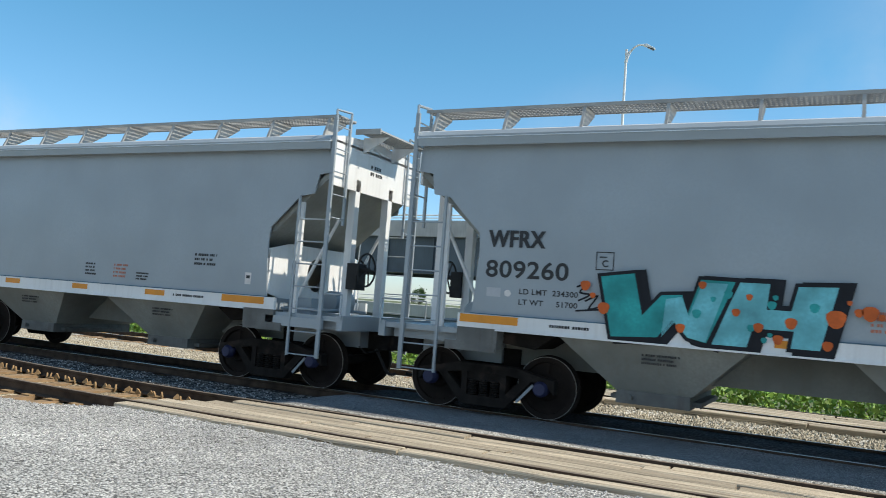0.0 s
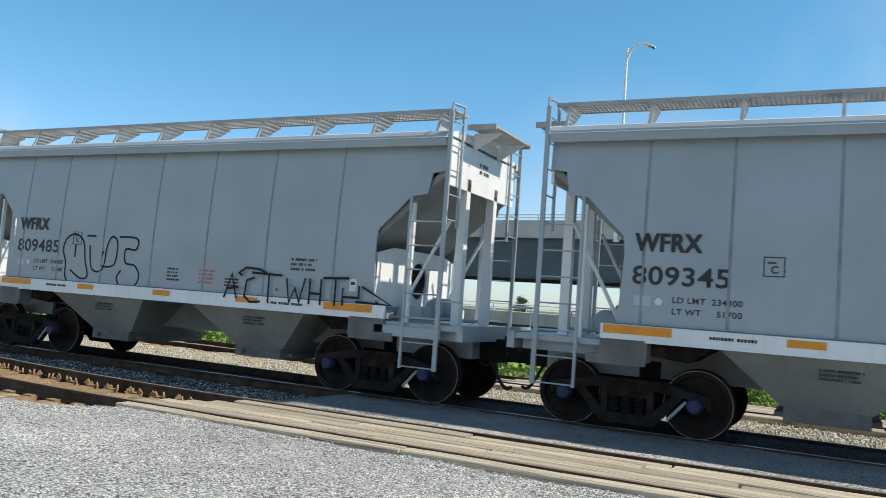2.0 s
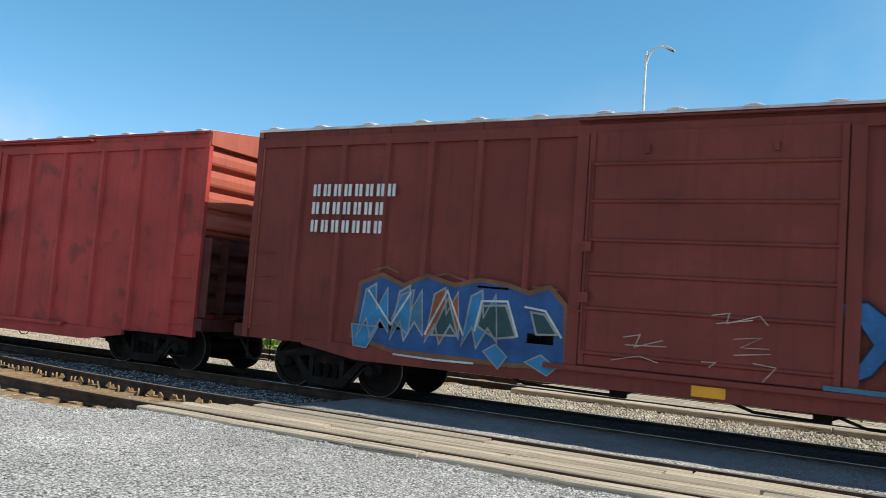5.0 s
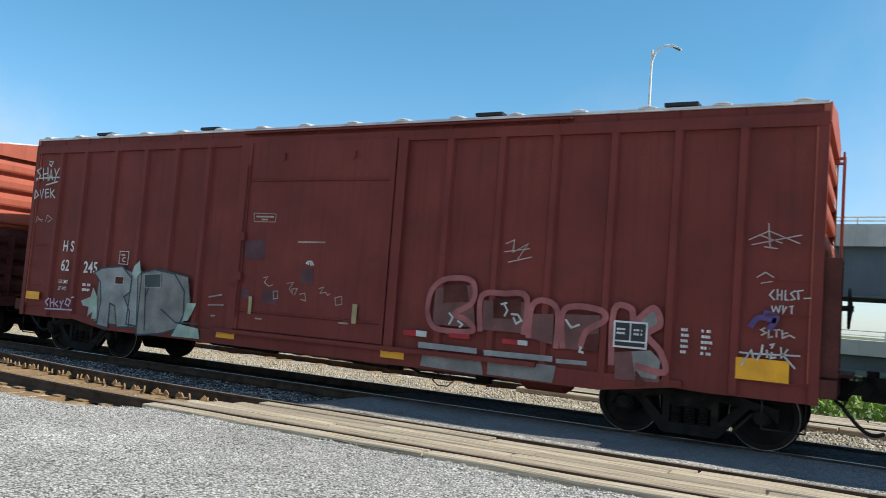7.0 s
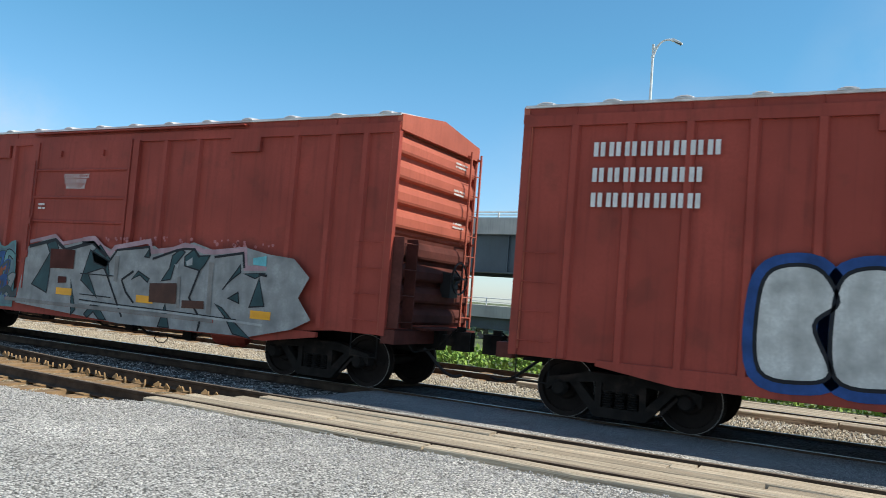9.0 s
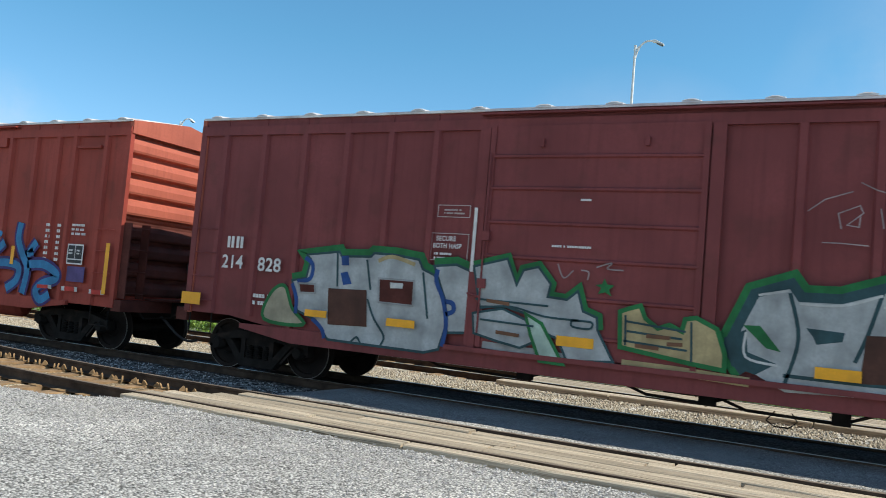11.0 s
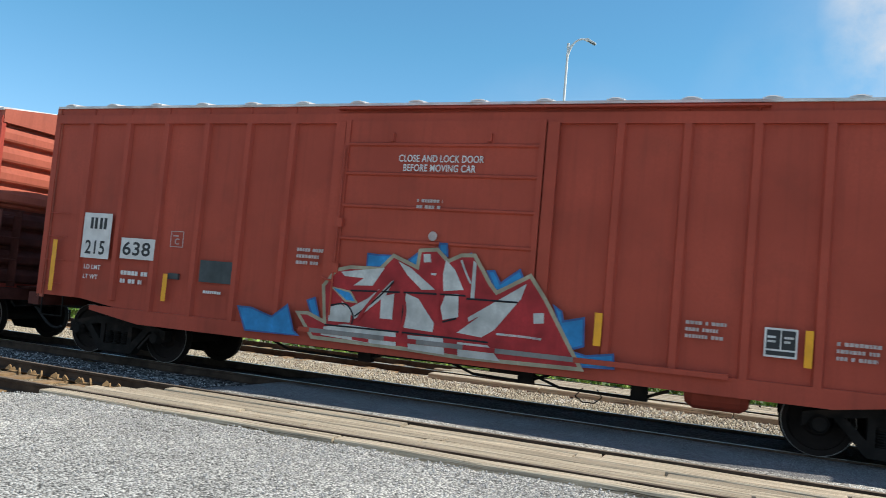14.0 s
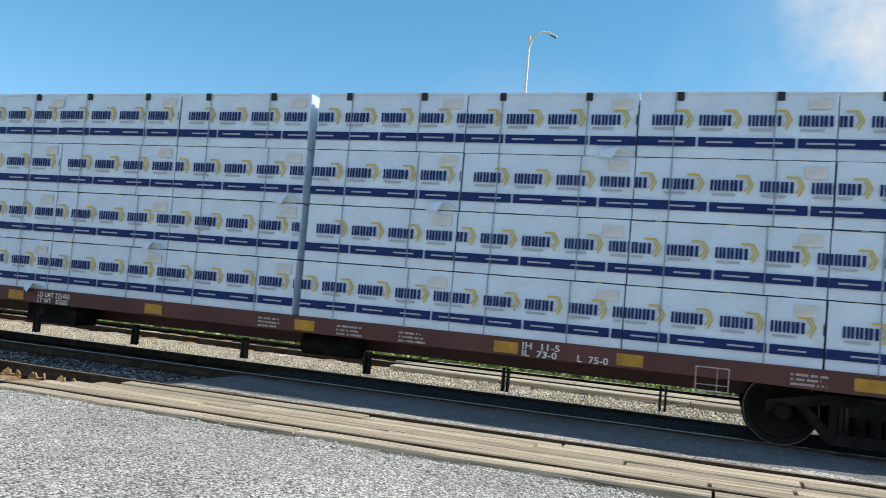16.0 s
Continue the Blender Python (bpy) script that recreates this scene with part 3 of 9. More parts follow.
def reflectors(car, rows, material, y):
    for x0, x1, z0, z1 in rows:
        part("reflector", Shape().box(x0, x1, y - 0.004, y, z0, z1), material, car, "yellow reflective strip")


def plate_box(car, x, z, size, y, material, letter="C", thick=0.012):
    """The framed clearance plate mark."""
    s = Shape()
    for a, b, c, d in ((x, x + size, z, z + thick), (x, x + size, z + size - thick, z + size), (x, x + thick, z, z + size), (x + size - thick, x + size, z, z + size)):
        s.box(a, b, y - 0.002, y, c, d)
    part("stencil", s, material, car)
    words(letter, x + size * 0.34, z + size * 0.18, size * 0.36, car, y - 0.002, material)
    bars(1, x + size * 0.2, z + size * 0.66, size * 0.6, size * 0.16, car, y - 0.002, material)


def data_panel(car, x, z, w, h, y):
    """The black lubrication and test panel with white lines."""
    part("data_panel", Shape().box(x, x + w, y - 0.003, y, z, z + h), M["white"], car, "black panel framed in white")
    s = Shape()
    t = h * 0.07
    s.box(x + t, x + w * 0.48, y - 0.005, y - 0.003, z + h * 0.28, z + h - t).box(x + w * 0.52, x + w - t, y - 0.005, y - 0.003, z + h * 0.28, z + h - t)
    s.box(x + t, x + w - t, y - 0.005, y - 0.003, z + t, z + h * 0.22)
    p = part("data_panel", s, M["ink"], car)
    bars(2, x + w * 0.1, z + h * 0.5, w * 0.3, h * 0.3, car, y - 0.006, M["white"], "stencil", 3)
    bars(2, x + w * 0.6, z + h * 0.5, w * 0.3, h * 0.3, car, y - 0.006, M["white"], "stencil", 4)
    return p


def stroke_shape(pts, width, y, closed=False, taper=1.0):
    """A painted line of even width through points (x, z), mitred at its corners."""
    s = Shape()
    n = len(pts)
    P = [Vector((p[0], p[1])) for p in pts]
    left, right = [], []
    for i, p in enumerate(P):
        a = P[i - 1] if (i or closed) else None
        b = P[(i + 1) % n] if (i < n - 1 or closed) else None
        d0 = (p - a).normalized() if a is not None else None
        d1 = (b - p).normalized() if b is not None else None
        d0, d1 = d0 or d1, d1 or d0
        t = d0 + d1
        t = t.normalized() if t.length > 0.2 else d1
        nrm = Vector((-t.y, t.x))
        w = width / 2 / max(0.5, abs(nrm.dot(Vector((-d1.y, d1.x)))))
        left.append(p + nrm * w)
        right.append(p - nrm * w)
    vs = [(p.x, y, p.y) for p in left] + [(p.x, y, p.y) for p in right]
    return s.add(vs, [(i, (i + 1) % n, n + (i + 1) % n, n + i) for i in range(n if closed else n - 1)])


def curved(pts, closed=True, steps=5):
    """Rounds a loop of points off with a Catmull-Rom curve."""
    out, n = [], len(pts)
    for i in range(n if closed else n - 1):
        p = [pts[(i + k) % n] if closed else pts[min(max(i + k, 0), n - 1)] for k in (-1, 0, 1, 2)]
        for j in range(steps):
            u = j / steps
            out.append(tuple(0.5 * ((2 * p[1][a]) + (p[2][a] - p[0][a]) * u + (2 * p[0][a] - 5 * p[1][a] + 4 * p[2][a] - p[3][a]) * u * u
                                    + (3 * p[1][a] - p[0][a] - 3 * p[2][a] + p[3][a]) * u ** 3) for a in (0, 1)))
    return out if closed else out + [tuple(pts[-1])]


def sprayed(car, loops, fill, line, width, y, halo=None, halo_width=0.0, lift=0.0, lined=True):
    """Sprayed letters: each loop filled, edged with a thick line, with a coloured halo behind."""
    fills, lines, halos = Shape(), Shape(), Shape()
    for loop in loops:
        fills.add([(x, y - 0.004 - lift, z) for x, z in loop], [tuple(range(len(loop)))])
        k = stroke_shape(loop, width, y - 0.006 - lift, True)
        lines.add(k.v, k.f)
        if halo:
            k = stroke_shape(loop, halo_width, y - 0.002 - lift, True)
            halos.add(k.v, k.f)
    if halo:
        parts("graffiti", halos, halo, car)
    parts("graffiti", fills, fill, car, "sprayed graffiti letter")
    if lined:
        parts("graffiti", lines, line, car)


def scrawl(car, lines, width, material, y, round_off=True):
    """Sprayed lines; a tag from scribble() is a list of such lines."""
    flat = []
    for pts in lines:
        flat += pts if isinstance(pts[0], list) else [pts]
    for pts in flat:
        k = stroke_shape(curved(pts, False) if round_off and len(pts) > 2 else pts, width, y - 0.004)
        part("graffiti", k, material, car, "sprayed graffiti line")


def dots(car, rows, material, y):
    s = Shape()
    for x, z, r in rows:
        s.add([(x + r * (1 + 0.12 * math.sin(5 * a)) * math.cos(a), y, z + r * (1 + 0.12 * math.sin(3 * a)) * math.sin(a)) for a in [2 * math.pi * i / 14 for i in range(14)]], [tuple(range(14))])
    part("graffiti", s, material, car, kind="stuff")


def scribble(rnd, x, z, w, h, n=7):
    """A quick hand-drawn tag: a row of loose letter-like strokes that belong to no alphabet."""
    out = []
    cell = w / n
    for i in range(n):
        a, tall = x + i * cell, h * rnd.uniform(0.75, 1.35)
        lean = cell * rnd.uniform(-0.3, 0.5)
        kind = rnd.randrange(4)
        if kind == 0:
            pts = [(a, z + tall), (a + cell * 0.3, z), (a + cell * 0.6, z + tall * 0.7), (a + cell, z + tall * 0.1)]
        elif kind == 1:
            pts = [(a + cell * 0.9, z + tall * 0.8), (a + cell * 0.3, z + tall), (a, z + tall * 0.4), (a + cell * 0.5, z), (a + cell, z + tall * 0.35)]
        elif kind == 2:
            pts = [(a, z), (a + lean, z + tall), (a + cell * 0.8, z + tall * 0.8), (a + cell * 0.2, z + tall * 0.5), (a + cell * 0.9, z)]
        else:
            pts = [(a, z + tall * 0.5), (a + cell * 0.8, z + tall * 0.55), (a + cell * 0.5, z + tall), (a + cell * 0.35, z - tall * 0.2)]
        out.append([(p[0] + rnd.uniform(-0.1, 0.1) * cell, p[1] + rnd.uniform(-0.1, 0.1) * h) for p in pts])
    return out


def spray(name, color):
    M[name] = mat(name + "_spray_paint", color, 0.55, 0, 0.17, 3.2, 26, 0.02, streak=0.25, streak_color=tuple(c * 0.55 for c in color), spec=0.25)


for nm, col in (("teal", (0.03, 0.33, 0.33)), ("aqua", (0.16, 0.50, 0.56)), ("spray_orange", (0.62, 0.13, 0.03)), ("silver", (0.30, 0.31, 0.31)), ("silver_pale", (0.40, 0.42, 0.42)),
                ("spray_white", (0.55, 0.56, 0.54)), ("sky_blue", (0.035, 0.32, 0.70)), ("deep_blue", (0.02, 0.07, 0.24)), ("violet", (0.28, 0.30, 0.66)),
                ("pink", (0.48, 0.17, 0.17)), ("magenta", (0.55, 0.05, 0.17)), ("green", (0.02, 0.16, 0.05)), ("mint", (0.40, 0.52, 0.44)), ("tan", (0.42, 0.33, 0.17)),
                ("steel_blue", (0.09, 0.17, 0.24)), ("dark_teal", (0.03, 0.075, 0.085)), ("blood", (0.40, 0.03, 0.035)), ("line", (0.012, 0.014, 0.02)),
                ("rust_patch", (0.085, 0.035, 0.024)), ("tan_rust", (0.19, 0.09, 0.05)), ("faded_white", (0.34, 0.27, 0.27)), ("blue_mist", (0.055, 0.13, 0.33)), ("rust_orange", (0.30, 0.085, 0.035)),
                ("spray_sky", (0.03, 0.25, 0.55)), ("mint_dull", (0.38, 0.34, 0.24)), ("weathered", (0.24, 0.23, 0.22)), ("smudge", (0.17, 0.075, 0.07)), ("pink_dim", (0.36, 0.12, 0.12)), ("indigo", (0.10, 0.07, 0.20)),
                ("aqua_dim", (0.13, 0.27, 0.28)), ("teal_grey", (0.13, 0.21, 0.24)), ("violet_dim", (0.14, 0.14, 0.32)), ("pink_pale", (0.42, 0.27, 0.30)), ("slate", (0.06, 0.075, 0.08)), ("stencil_tan", (0.42, 0.33, 0.27)), ("smudge_violet", (0.11, 0.045, 0.055)), ("sky_dull", (0.035, 0.21, 0.42)), ("indigo_deep", (0.05, 0.03, 0.14)),
                ("reflex_red", (0.50, 0.045, 0.035)), ("cobalt", (0.025, 0.085, 0.24)), ("cobalt_pale", (0.03, 0.12, 0.30)), ("steel_sky", (0.06, 0.17, 0.26))):
    spray(nm, col)


# ---- covered hoppers ----
def hopper_body_mesh():
    """Side sheets with their stepped ends, drawn as plates on both sides."""
    s = Shape()
    steps = ((1.46, 4.42), (2.0, 4.38), (2.4, 4.36), (2.66, 4.38), (2.92, 4.65), (3.19, 4.92), (3.24, 5.20), (3.40, 5.23), (3.56, 5.26), (3.60, 5.50), (3.80, 5.50), (4.02, 5.50))
    n = len(steps)
    for k in (-1, 1):
        vs = [(e * w, k * (hopper_side(z) - d), z) for d in (0.0, 0.03) for z, w in steps for e in (-1, 1)]
        fs = []
        for d in (0, 2 * n):
            fs += [(d + 2 * i, d + 2 * i + 1, d + 2 * i + 3, d + 2 * i + 2) for i in range(n - 1)]
        for e in (0, 1):
            fs += [(2 * i + e, 2 * i + 2 + e, 2 * n + 2 * i + 2 + e, 2 * n + 2 * i + e) for i in range(n - 1)]
        fs += [(0, 1, 2 * n + 1, 2 * n), (2 * n - 2, 2 * n - 1, 4 * n - 1, 4 * n - 2)]
        s.add(vs, fs)
    return s


def hopper_side(z):
    """How far the curved side stands out from the middle."""
    return -SIDE - 0.10 * max(0.0, (z - 2.0) / 2.0) ** 2


def covered_hopper(number, x, seams, brake_end, weights, label):
    car = thing("covered_hopper", label, "hopper car", "covered hoppers of the train")
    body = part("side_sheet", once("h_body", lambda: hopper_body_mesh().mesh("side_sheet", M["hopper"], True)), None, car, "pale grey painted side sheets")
    part("top_chord", once("h_top", lambda: Shape().prism([(-1.48, 3.97), (-1.50, 4.13), (-1.44, 4.20), (-1.30, 4.20), (-1.30, 4.0)], "x", -5.5, 5.5)
                           .prism([(1.48, 3.97), (1.50, 4.13), (1.44, 4.20), (1.30, 4.20), (1.30, 4.0)], "x", -5.5, 5.5).mesh("top_chord", M["hopper"])), None, car)
    # pale strip whose colour carries the sun's highlight along the roof edge
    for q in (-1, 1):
        part("roof_edge", once(("h_edge", q), lambda: Shape().prism([(q * 1.506, 4.09), (q * 1.42, 4.215), (q * 1.36, 4.215), (q * 1.36, 4.09)], "x", -5.52, 5.52).mesh("roof_edge", M["hopper_light"])), None, car, "roof edge strip with sunlight in its pale colour")
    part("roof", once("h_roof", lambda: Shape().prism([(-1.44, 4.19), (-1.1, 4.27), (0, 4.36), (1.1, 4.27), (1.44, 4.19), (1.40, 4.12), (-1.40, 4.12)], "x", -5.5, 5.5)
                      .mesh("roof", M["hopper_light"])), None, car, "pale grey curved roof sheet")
    for k in (-1, 1):
        turn = pose(0, 0, 0, 0, 0, 0 if k > 0 else 180)
        part("slope_sheet", once("h_slope", lambda: Shape().prism([(5.46, 3.62), (5.40, 3.62), (3.05, 1.53), (3.10, 1.46), (5.46, 3.54)], "y", -1.32, 1.32).mesh("slope_sheet", M["slope"])),
             None, car, "dusty grey slope sheet", at=turn)
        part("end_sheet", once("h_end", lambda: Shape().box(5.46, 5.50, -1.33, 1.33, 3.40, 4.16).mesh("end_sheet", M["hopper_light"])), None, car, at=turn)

        def bulkhead():
            s = Shape()
            ring = [(0.31 * math.cos(2 * math.pi * i / 24), 1.92 + 0.31 * math.sin(2 * math.pi * i / 24)) for i in range(24)]
            frame_loop = []
            for i in range(24):
                a = 2 * math.pi * i / 24
                c, q = math.cos(a), math.sin(a)
                m_ = min(1.40 / abs(c) if abs(c) > 1e-6 else 99, 0.50 / abs(q) if abs(q) > 1e-6 else 99)
                frame_loop.append((c * m_, 1.92 + q * m_))
            for xx in (4.36, 4.40):
                s.add([(xx, *p) for p in ring] + [(xx, *p) for p in frame_loop], [(i, (i + 1) % 24, 24 + (i + 1) % 24, 24 + i) for i in range(24)])
            s.add([(xx, *p) for xx in (4.36, 4.40) for p in ring], [(i, (i + 1) % 24, 24 + (i + 1) % 24, 24 + i) for i in range(24)])
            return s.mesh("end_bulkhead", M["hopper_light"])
        part("end_bulkhead", once("h_bulk", bulkhead), None, car, "bolster plate with a round hole, sunlight in its pale colour", at=turn)

        def deck():
            s = Shape()
            s.box(4.40, 5.95, -1.40, 1.40, 1.16, 1.24)
            s.box(5.87, 5.98, -1.43, 1.43, 1.02, 1.26)
            s.box(4.0, 4.46, -1.43, 1.43, 1.18, 1.46)
            s.box(4.3, 5.7, -0.42, 0.42, 0.72, 1.16)
            for yy in (-1.25, 1.05):
                s.box(4.5, 5.8, yy, yy + 0.2, 1.02, 1.16)
            s.box(4.46, 5.6, -1.46, -1.40, 1.02, 1.18)
            return s.mesh("end_platform", M["hopper"])
        part("end_platform", once("h_deck", deck), None, car, "grey end platform", at=turn)
        for yy in (-0.62, 0.48):
            part("end_post", once(("h_post", yy), lambda: Shape().box(5.36, 5.50, yy, yy + 0.14, 1.24, 3.60).mesh("end_post", M["hopper_light"])), None, car, at=turn)

        for yy in (-1.36, 1.30):
            part("end_brace", once(("h_brace", yy), lambda: Shape().box(4.92, 4.98, yy, yy + 0.06, 1.24, 3.1).mesh("end_brace", M["hopper_light"])), None, car, at=turn)
        for yy in (-0.75, 0.75):
            part("end_brace", once(("h_strut", yy), lambda: Shape().tube((4.45, yy, 1.3), (5.3, yy, 2.9), 0.03).mesh("end_brace", M["hopper_light"])), None, car, at=turn)

        def fittings():
            s = Shape()
            s.lathe([(-0.30, 0.17), (-0.26, 0.20), (0.26, 0.20), (0.30, 0.17)], 14, "y", (4.85, 0.1, 1.46))
            s.box(4.6, 5.0, -0.95, -0.6, 1.24, 1.5)
            s.path([(4.5, -1.1, 1.3), (5.2, -1.1, 1.32), (5.2, -0.3, 1.32), (5.7, -0.3, 1.32)], 0.025)
            return s.mesh("brake_cylinder", M["hopper"], True)
        part("brake_cylinder", once("h_fit", fittings), None, car, at=turn)
        # ladders on both sides: low rungs on the side, high rungs on the end
        for side in (-1, 1):
            def ladder():
                s = Shape()
                y = side * 1.45
                s.box(5.52, 5.585, y - 0.02, y + 0.02, 0.55, 4.50).box(4.94, 4.98, y - 0.02, y + 0.02, 0.55, 3.2)
                for i in range(7):
                    z = 0.58 + i * 0.37
                    s.tube((4.96, y, z), (5.55, y, z), 0.012, 6)
                yi = side * 1.02
                s.box(5.53, 5.57, yi - 0.02, yi + 0.02, 2.75, 4.55)
                for i in range(5):
                    z = 2.85 + i * 0.38
                    s.tube((5.56, y, z), (5.56, yi, z), 0.012, 6)
                s.path([(5.56, y, 4.45), (5.56, y, 4.62), (5.56, yi, 4.66), (5.56, yi, 4.5)], 0.022)
                s.path([(5.6, y, 1.6), (5.95, y, 1.6), (5.95, y, 1.2)], 0.014)
                return s.mesh("ladder", M["hopper"])
            part("ladder", once(("h_lad", side), ladder), None, car, "pale grey steel ladder", at=turn)

        for i in range(9):
            part("roof_end_step", once(("h_slat", i), lambda: Shape().box(5.52 + i * 0.055, 5.555 + i * 0.055, -0.75, 0.75, 4.40, 4.43).mesh("roof_end_step", M["grating"])), None, car, "galvanised grating slat", at=turn)
        for yy in (-0.765, 0.765):
            part("step_edge", once(("h_step", yy), lambda: Shape().box(5.50, 6.0, yy - 0.015, yy + 0.015, 4.36, 4.45).mesh("step_edge", M["grating"])), None, car, at=turn)
        for yy in (-0.5, 0.47):
            part("step_bracket", once(("h_gusset", yy), lambda: Shape().prism([(5.5, 4.1), (5.55, 4.1), (6.0, 4.36), (5.5, 4.36)], "y", yy, yy + 0.03).mesh("step_bracket", M["hopper_light"])), None, car, at=turn)
    # hatches and running boards
    for i, xx in enumerate((-3.9, -1.3, 1.3, 3.9)):
        part("hatch", once("h_hatch", lambda: Shape().lathe([(0, 0.46), (0.06, 0.46), (0.10, 0.40), (0.14, 0.2), (0.15, 0.02)], 20, "z", (0, 0, 4.34)).mesh("hatch", M["hopper_light"], True)),
             None, car, "round hatch cover", at=pose(xx, 0, 0))

    def board():
        s = Shape()
        for y0 in (-1.28, 0.80):
            for k in range(6):
                s.box(-5.5, 5.5, y0 + k * 0.094, y0 + k * 0.094 + 0.010, 4.545, 4.575)
            i = -5.48
            while i < 5.5:
                s.box(i, i + 0.026, y0, y0 + 0.48, 4.55, 4.572)
                i += 0.062
            s.box(-5.5, 5.5, y0 - 0.012, y0, 4.535, 4.585).box(-5.5, 5.5, y0 + 0.48, y0 + 0.492, 4.535, 4.585)
        return s.mesh("running_board", M["grating"])
    tagged(part("running_board", once("h_board", board), None, car, "galvanised grating walkways along the roof"), kind="stuff")

    def bracket(q):
        s = Shape()
        s.prism([(q * 1.42, 4.20), (q * 1.27, 4.545), (q * 1.22, 4.545), (q * 0.80, 4.545), (q * 0.80, 4.5), (q * 1.15, 4.27)], "x", -0.008, 0.008)
        s.prism([(q * 1.43, 4.20), (q * 1.28, 4.548), (q * 1.25, 4.548), (q * 1.40, 4.20)], "x", -0.022, 0.022)
        return s.mesh("bracket", M["grating"])
    for i in range(10):
        for q in (-1, 1):
            part("bracket", once(("h_bracket", q), lambda: bracket(q)), None, car, at=pose(-5.3 + i * 10.6 / 9, 0, 0))
    # side sill, centre sill, outlets
    for q, (ya, yb, za, zb, e) in enumerate(((-1.47, -1.40, 1.27, 1.47, 4.62), (1.40, 1.47, 1.27, 1.47, 4.62), (-1.50, -1.40, 1.245, 1.27, 4.0))):
        part("side_sill", once(("h_sill", q), lambda: Shape().box(-e, e, ya, yb, za, zb).mesh("side_sill", M["hopper_light"])), None, car)
    part("sill_stripe", once("h_stripe", lambda: Shape().box(-4.42, 4.42, -1.475, -1.433, 1.470, 1.486).mesh("sill_stripe", M["steel_blue"])), None, car)
    part("centre_sill", once("h_csill", lambda: Shape().box(-5.6, 5.6, -0.30, 0.30, 0.72, 1.20).mesh("centre_sill", M["slope"])), None, car)

    def outlet(c):
        s = Shape()
        top = [(c - 1.28, -1.42, 1.28), (c + 1.28, -1.42, 1.28), (c + 1.28, 1.42, 1.28), (c - 1.28, 1.42, 1.28)]
        low = [(c - 0.52, -0.95, 0.58), (c + 0.52, -0.95, 0.58), (c + 0.52, 0.95, 0.58), (c - 0.52, 0.95, 0.58)]
        return s.add(top + low, [(0, 1, 2, 3), (7, 6, 5, 4), (0, 4, 5, 1), (1, 5, 6, 2), (2, 6, 7, 3), (3, 7, 4, 0)])
    for c in (-1.83, 1.83):
        part("outlet_hopper", once(("h_out", c), lambda: outlet(c).mesh("outlet_hopper", M["slope"])), None, car, "sloped discharge hopper")
        part("outlet_gate", once(("h_gate", c), lambda: Shape().box(c - 0.50, c + 0.50, -0.98, 0.98, 0.40, 0.58).box(c - 0.62, c + 0.62, -0.8, 0.8, 0.44, 0.50)
                                 .tube((c - 0.3, -1.06, 0.49), (c - 0.3, 1.06, 0.49), 0.04, 8).mesh("outlet_gate", M["gate"])), None, car, "grey sliding outlet gate")
        bars(3, c - 0.1, 0.98, 0.55, 0.16, car, -1.32, M["ink"], "stencil", 7).rotation_euler = (0, 0, 0)
    for k in (-1, 1):
        # lower end slope takes the near-black truck colour instead of the slope paint
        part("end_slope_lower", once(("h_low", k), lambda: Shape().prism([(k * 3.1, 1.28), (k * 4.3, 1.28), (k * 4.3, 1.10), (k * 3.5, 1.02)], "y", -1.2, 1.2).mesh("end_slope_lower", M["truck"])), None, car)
        running_gear(car, k * 4.30, 1.80, 0.457, True)
        part("jacking_pad", once(("h_jack", k), lambda: Shape().box(min(k * 3.98, k * 4.62), max(k * 3.98, k * 4.62), -1.46, -1.2, 0.98, 1.27)
                                 .box(min(k * 4.0, k * 4.8), max(k * 4.0, k * 4.8), -1.47, -1.42, 0.93, 1.06).mesh("jacking_pad", M["gate"])), None, car)
    couplers(car, 5.9, 6.33)
    brake_wheel(car, brake_end * 5.80, -0.55 * brake_end, 2.05, brake_end)
    for sx in seams:
        part("seam", once("h_seam", lambda: Shape().add([(dx, -hopper_side(z) - dy, z) for z in (1.50, 2.0, 2.5, 3.0, 3.5, 3.98) for dx, dy in ((-0.024, -0.002), (-0.010, 0.008), (0.010, 0.008), (0.024, -0.002))], [(4 * j + i, 4 * j + i + 1, 4 * j + i + 5, 4 * j + i + 4) for j in range(5) for i in range(3)]).mesh("seam", M["seam"])), None, car, at=pose(sx, 0, 0))
    # markings
    y = SIDE - 0.003
    reflectors(car, ((-4.58, -3.67, 1.345, 1.46), (-2.29, -1.85, 1.345, 1.44), (-0.29, 0.13, 1.345, 1.44), (1.66, 2.14, 1.345, 1.44), (3.49, 4.41, 1.345, 1.46)), M["orange"], -1.472)
    if number:
        for dx in (0.0, 0.016):     # struck twice, for bold strokes
            words("WFRX", -4.22 + dx, 2.47, 0.235, car, y - dx * 0.1, M["ink"], 0.86)
        words(number, -4.24, 2.03, 0.235, car, y, M["ink"], 1.18)
        words("LD LMT  " + weights[0], -3.70, 1.80, 0.075, car, y, M["ink"], 1.1)
        words("LT WT     " + weights[1], -3.70, 1.65, 0.075, car, y, M["ink"], 1.1)
        part("stencil", Shape().box(-4.20, -3.98, y - 0.001, y, 1.74, 1.87), M["wrap_grey"], car)
        part("stencil", Shape().lathe([(-0.001, 0.05), (0, 0.05)], 12, "y", (-3.87, y, 1.80)), M["white"], car)
        plate_box(car, -2.60, 2.20, 0.25, y, M["ink"])
    bars(3, 2.75, 1.94, 0.55, 0.24, car, y, M["ink"], "stencil", 5)
    bars(4, -0.02, 1.63, 0.32, 0.26, car, y, M["ink"], "stencil", 6)
    bars(4, 0.75, 1.62, 0.40, 0.28, car, y, M["redink"], "stencil", 8)
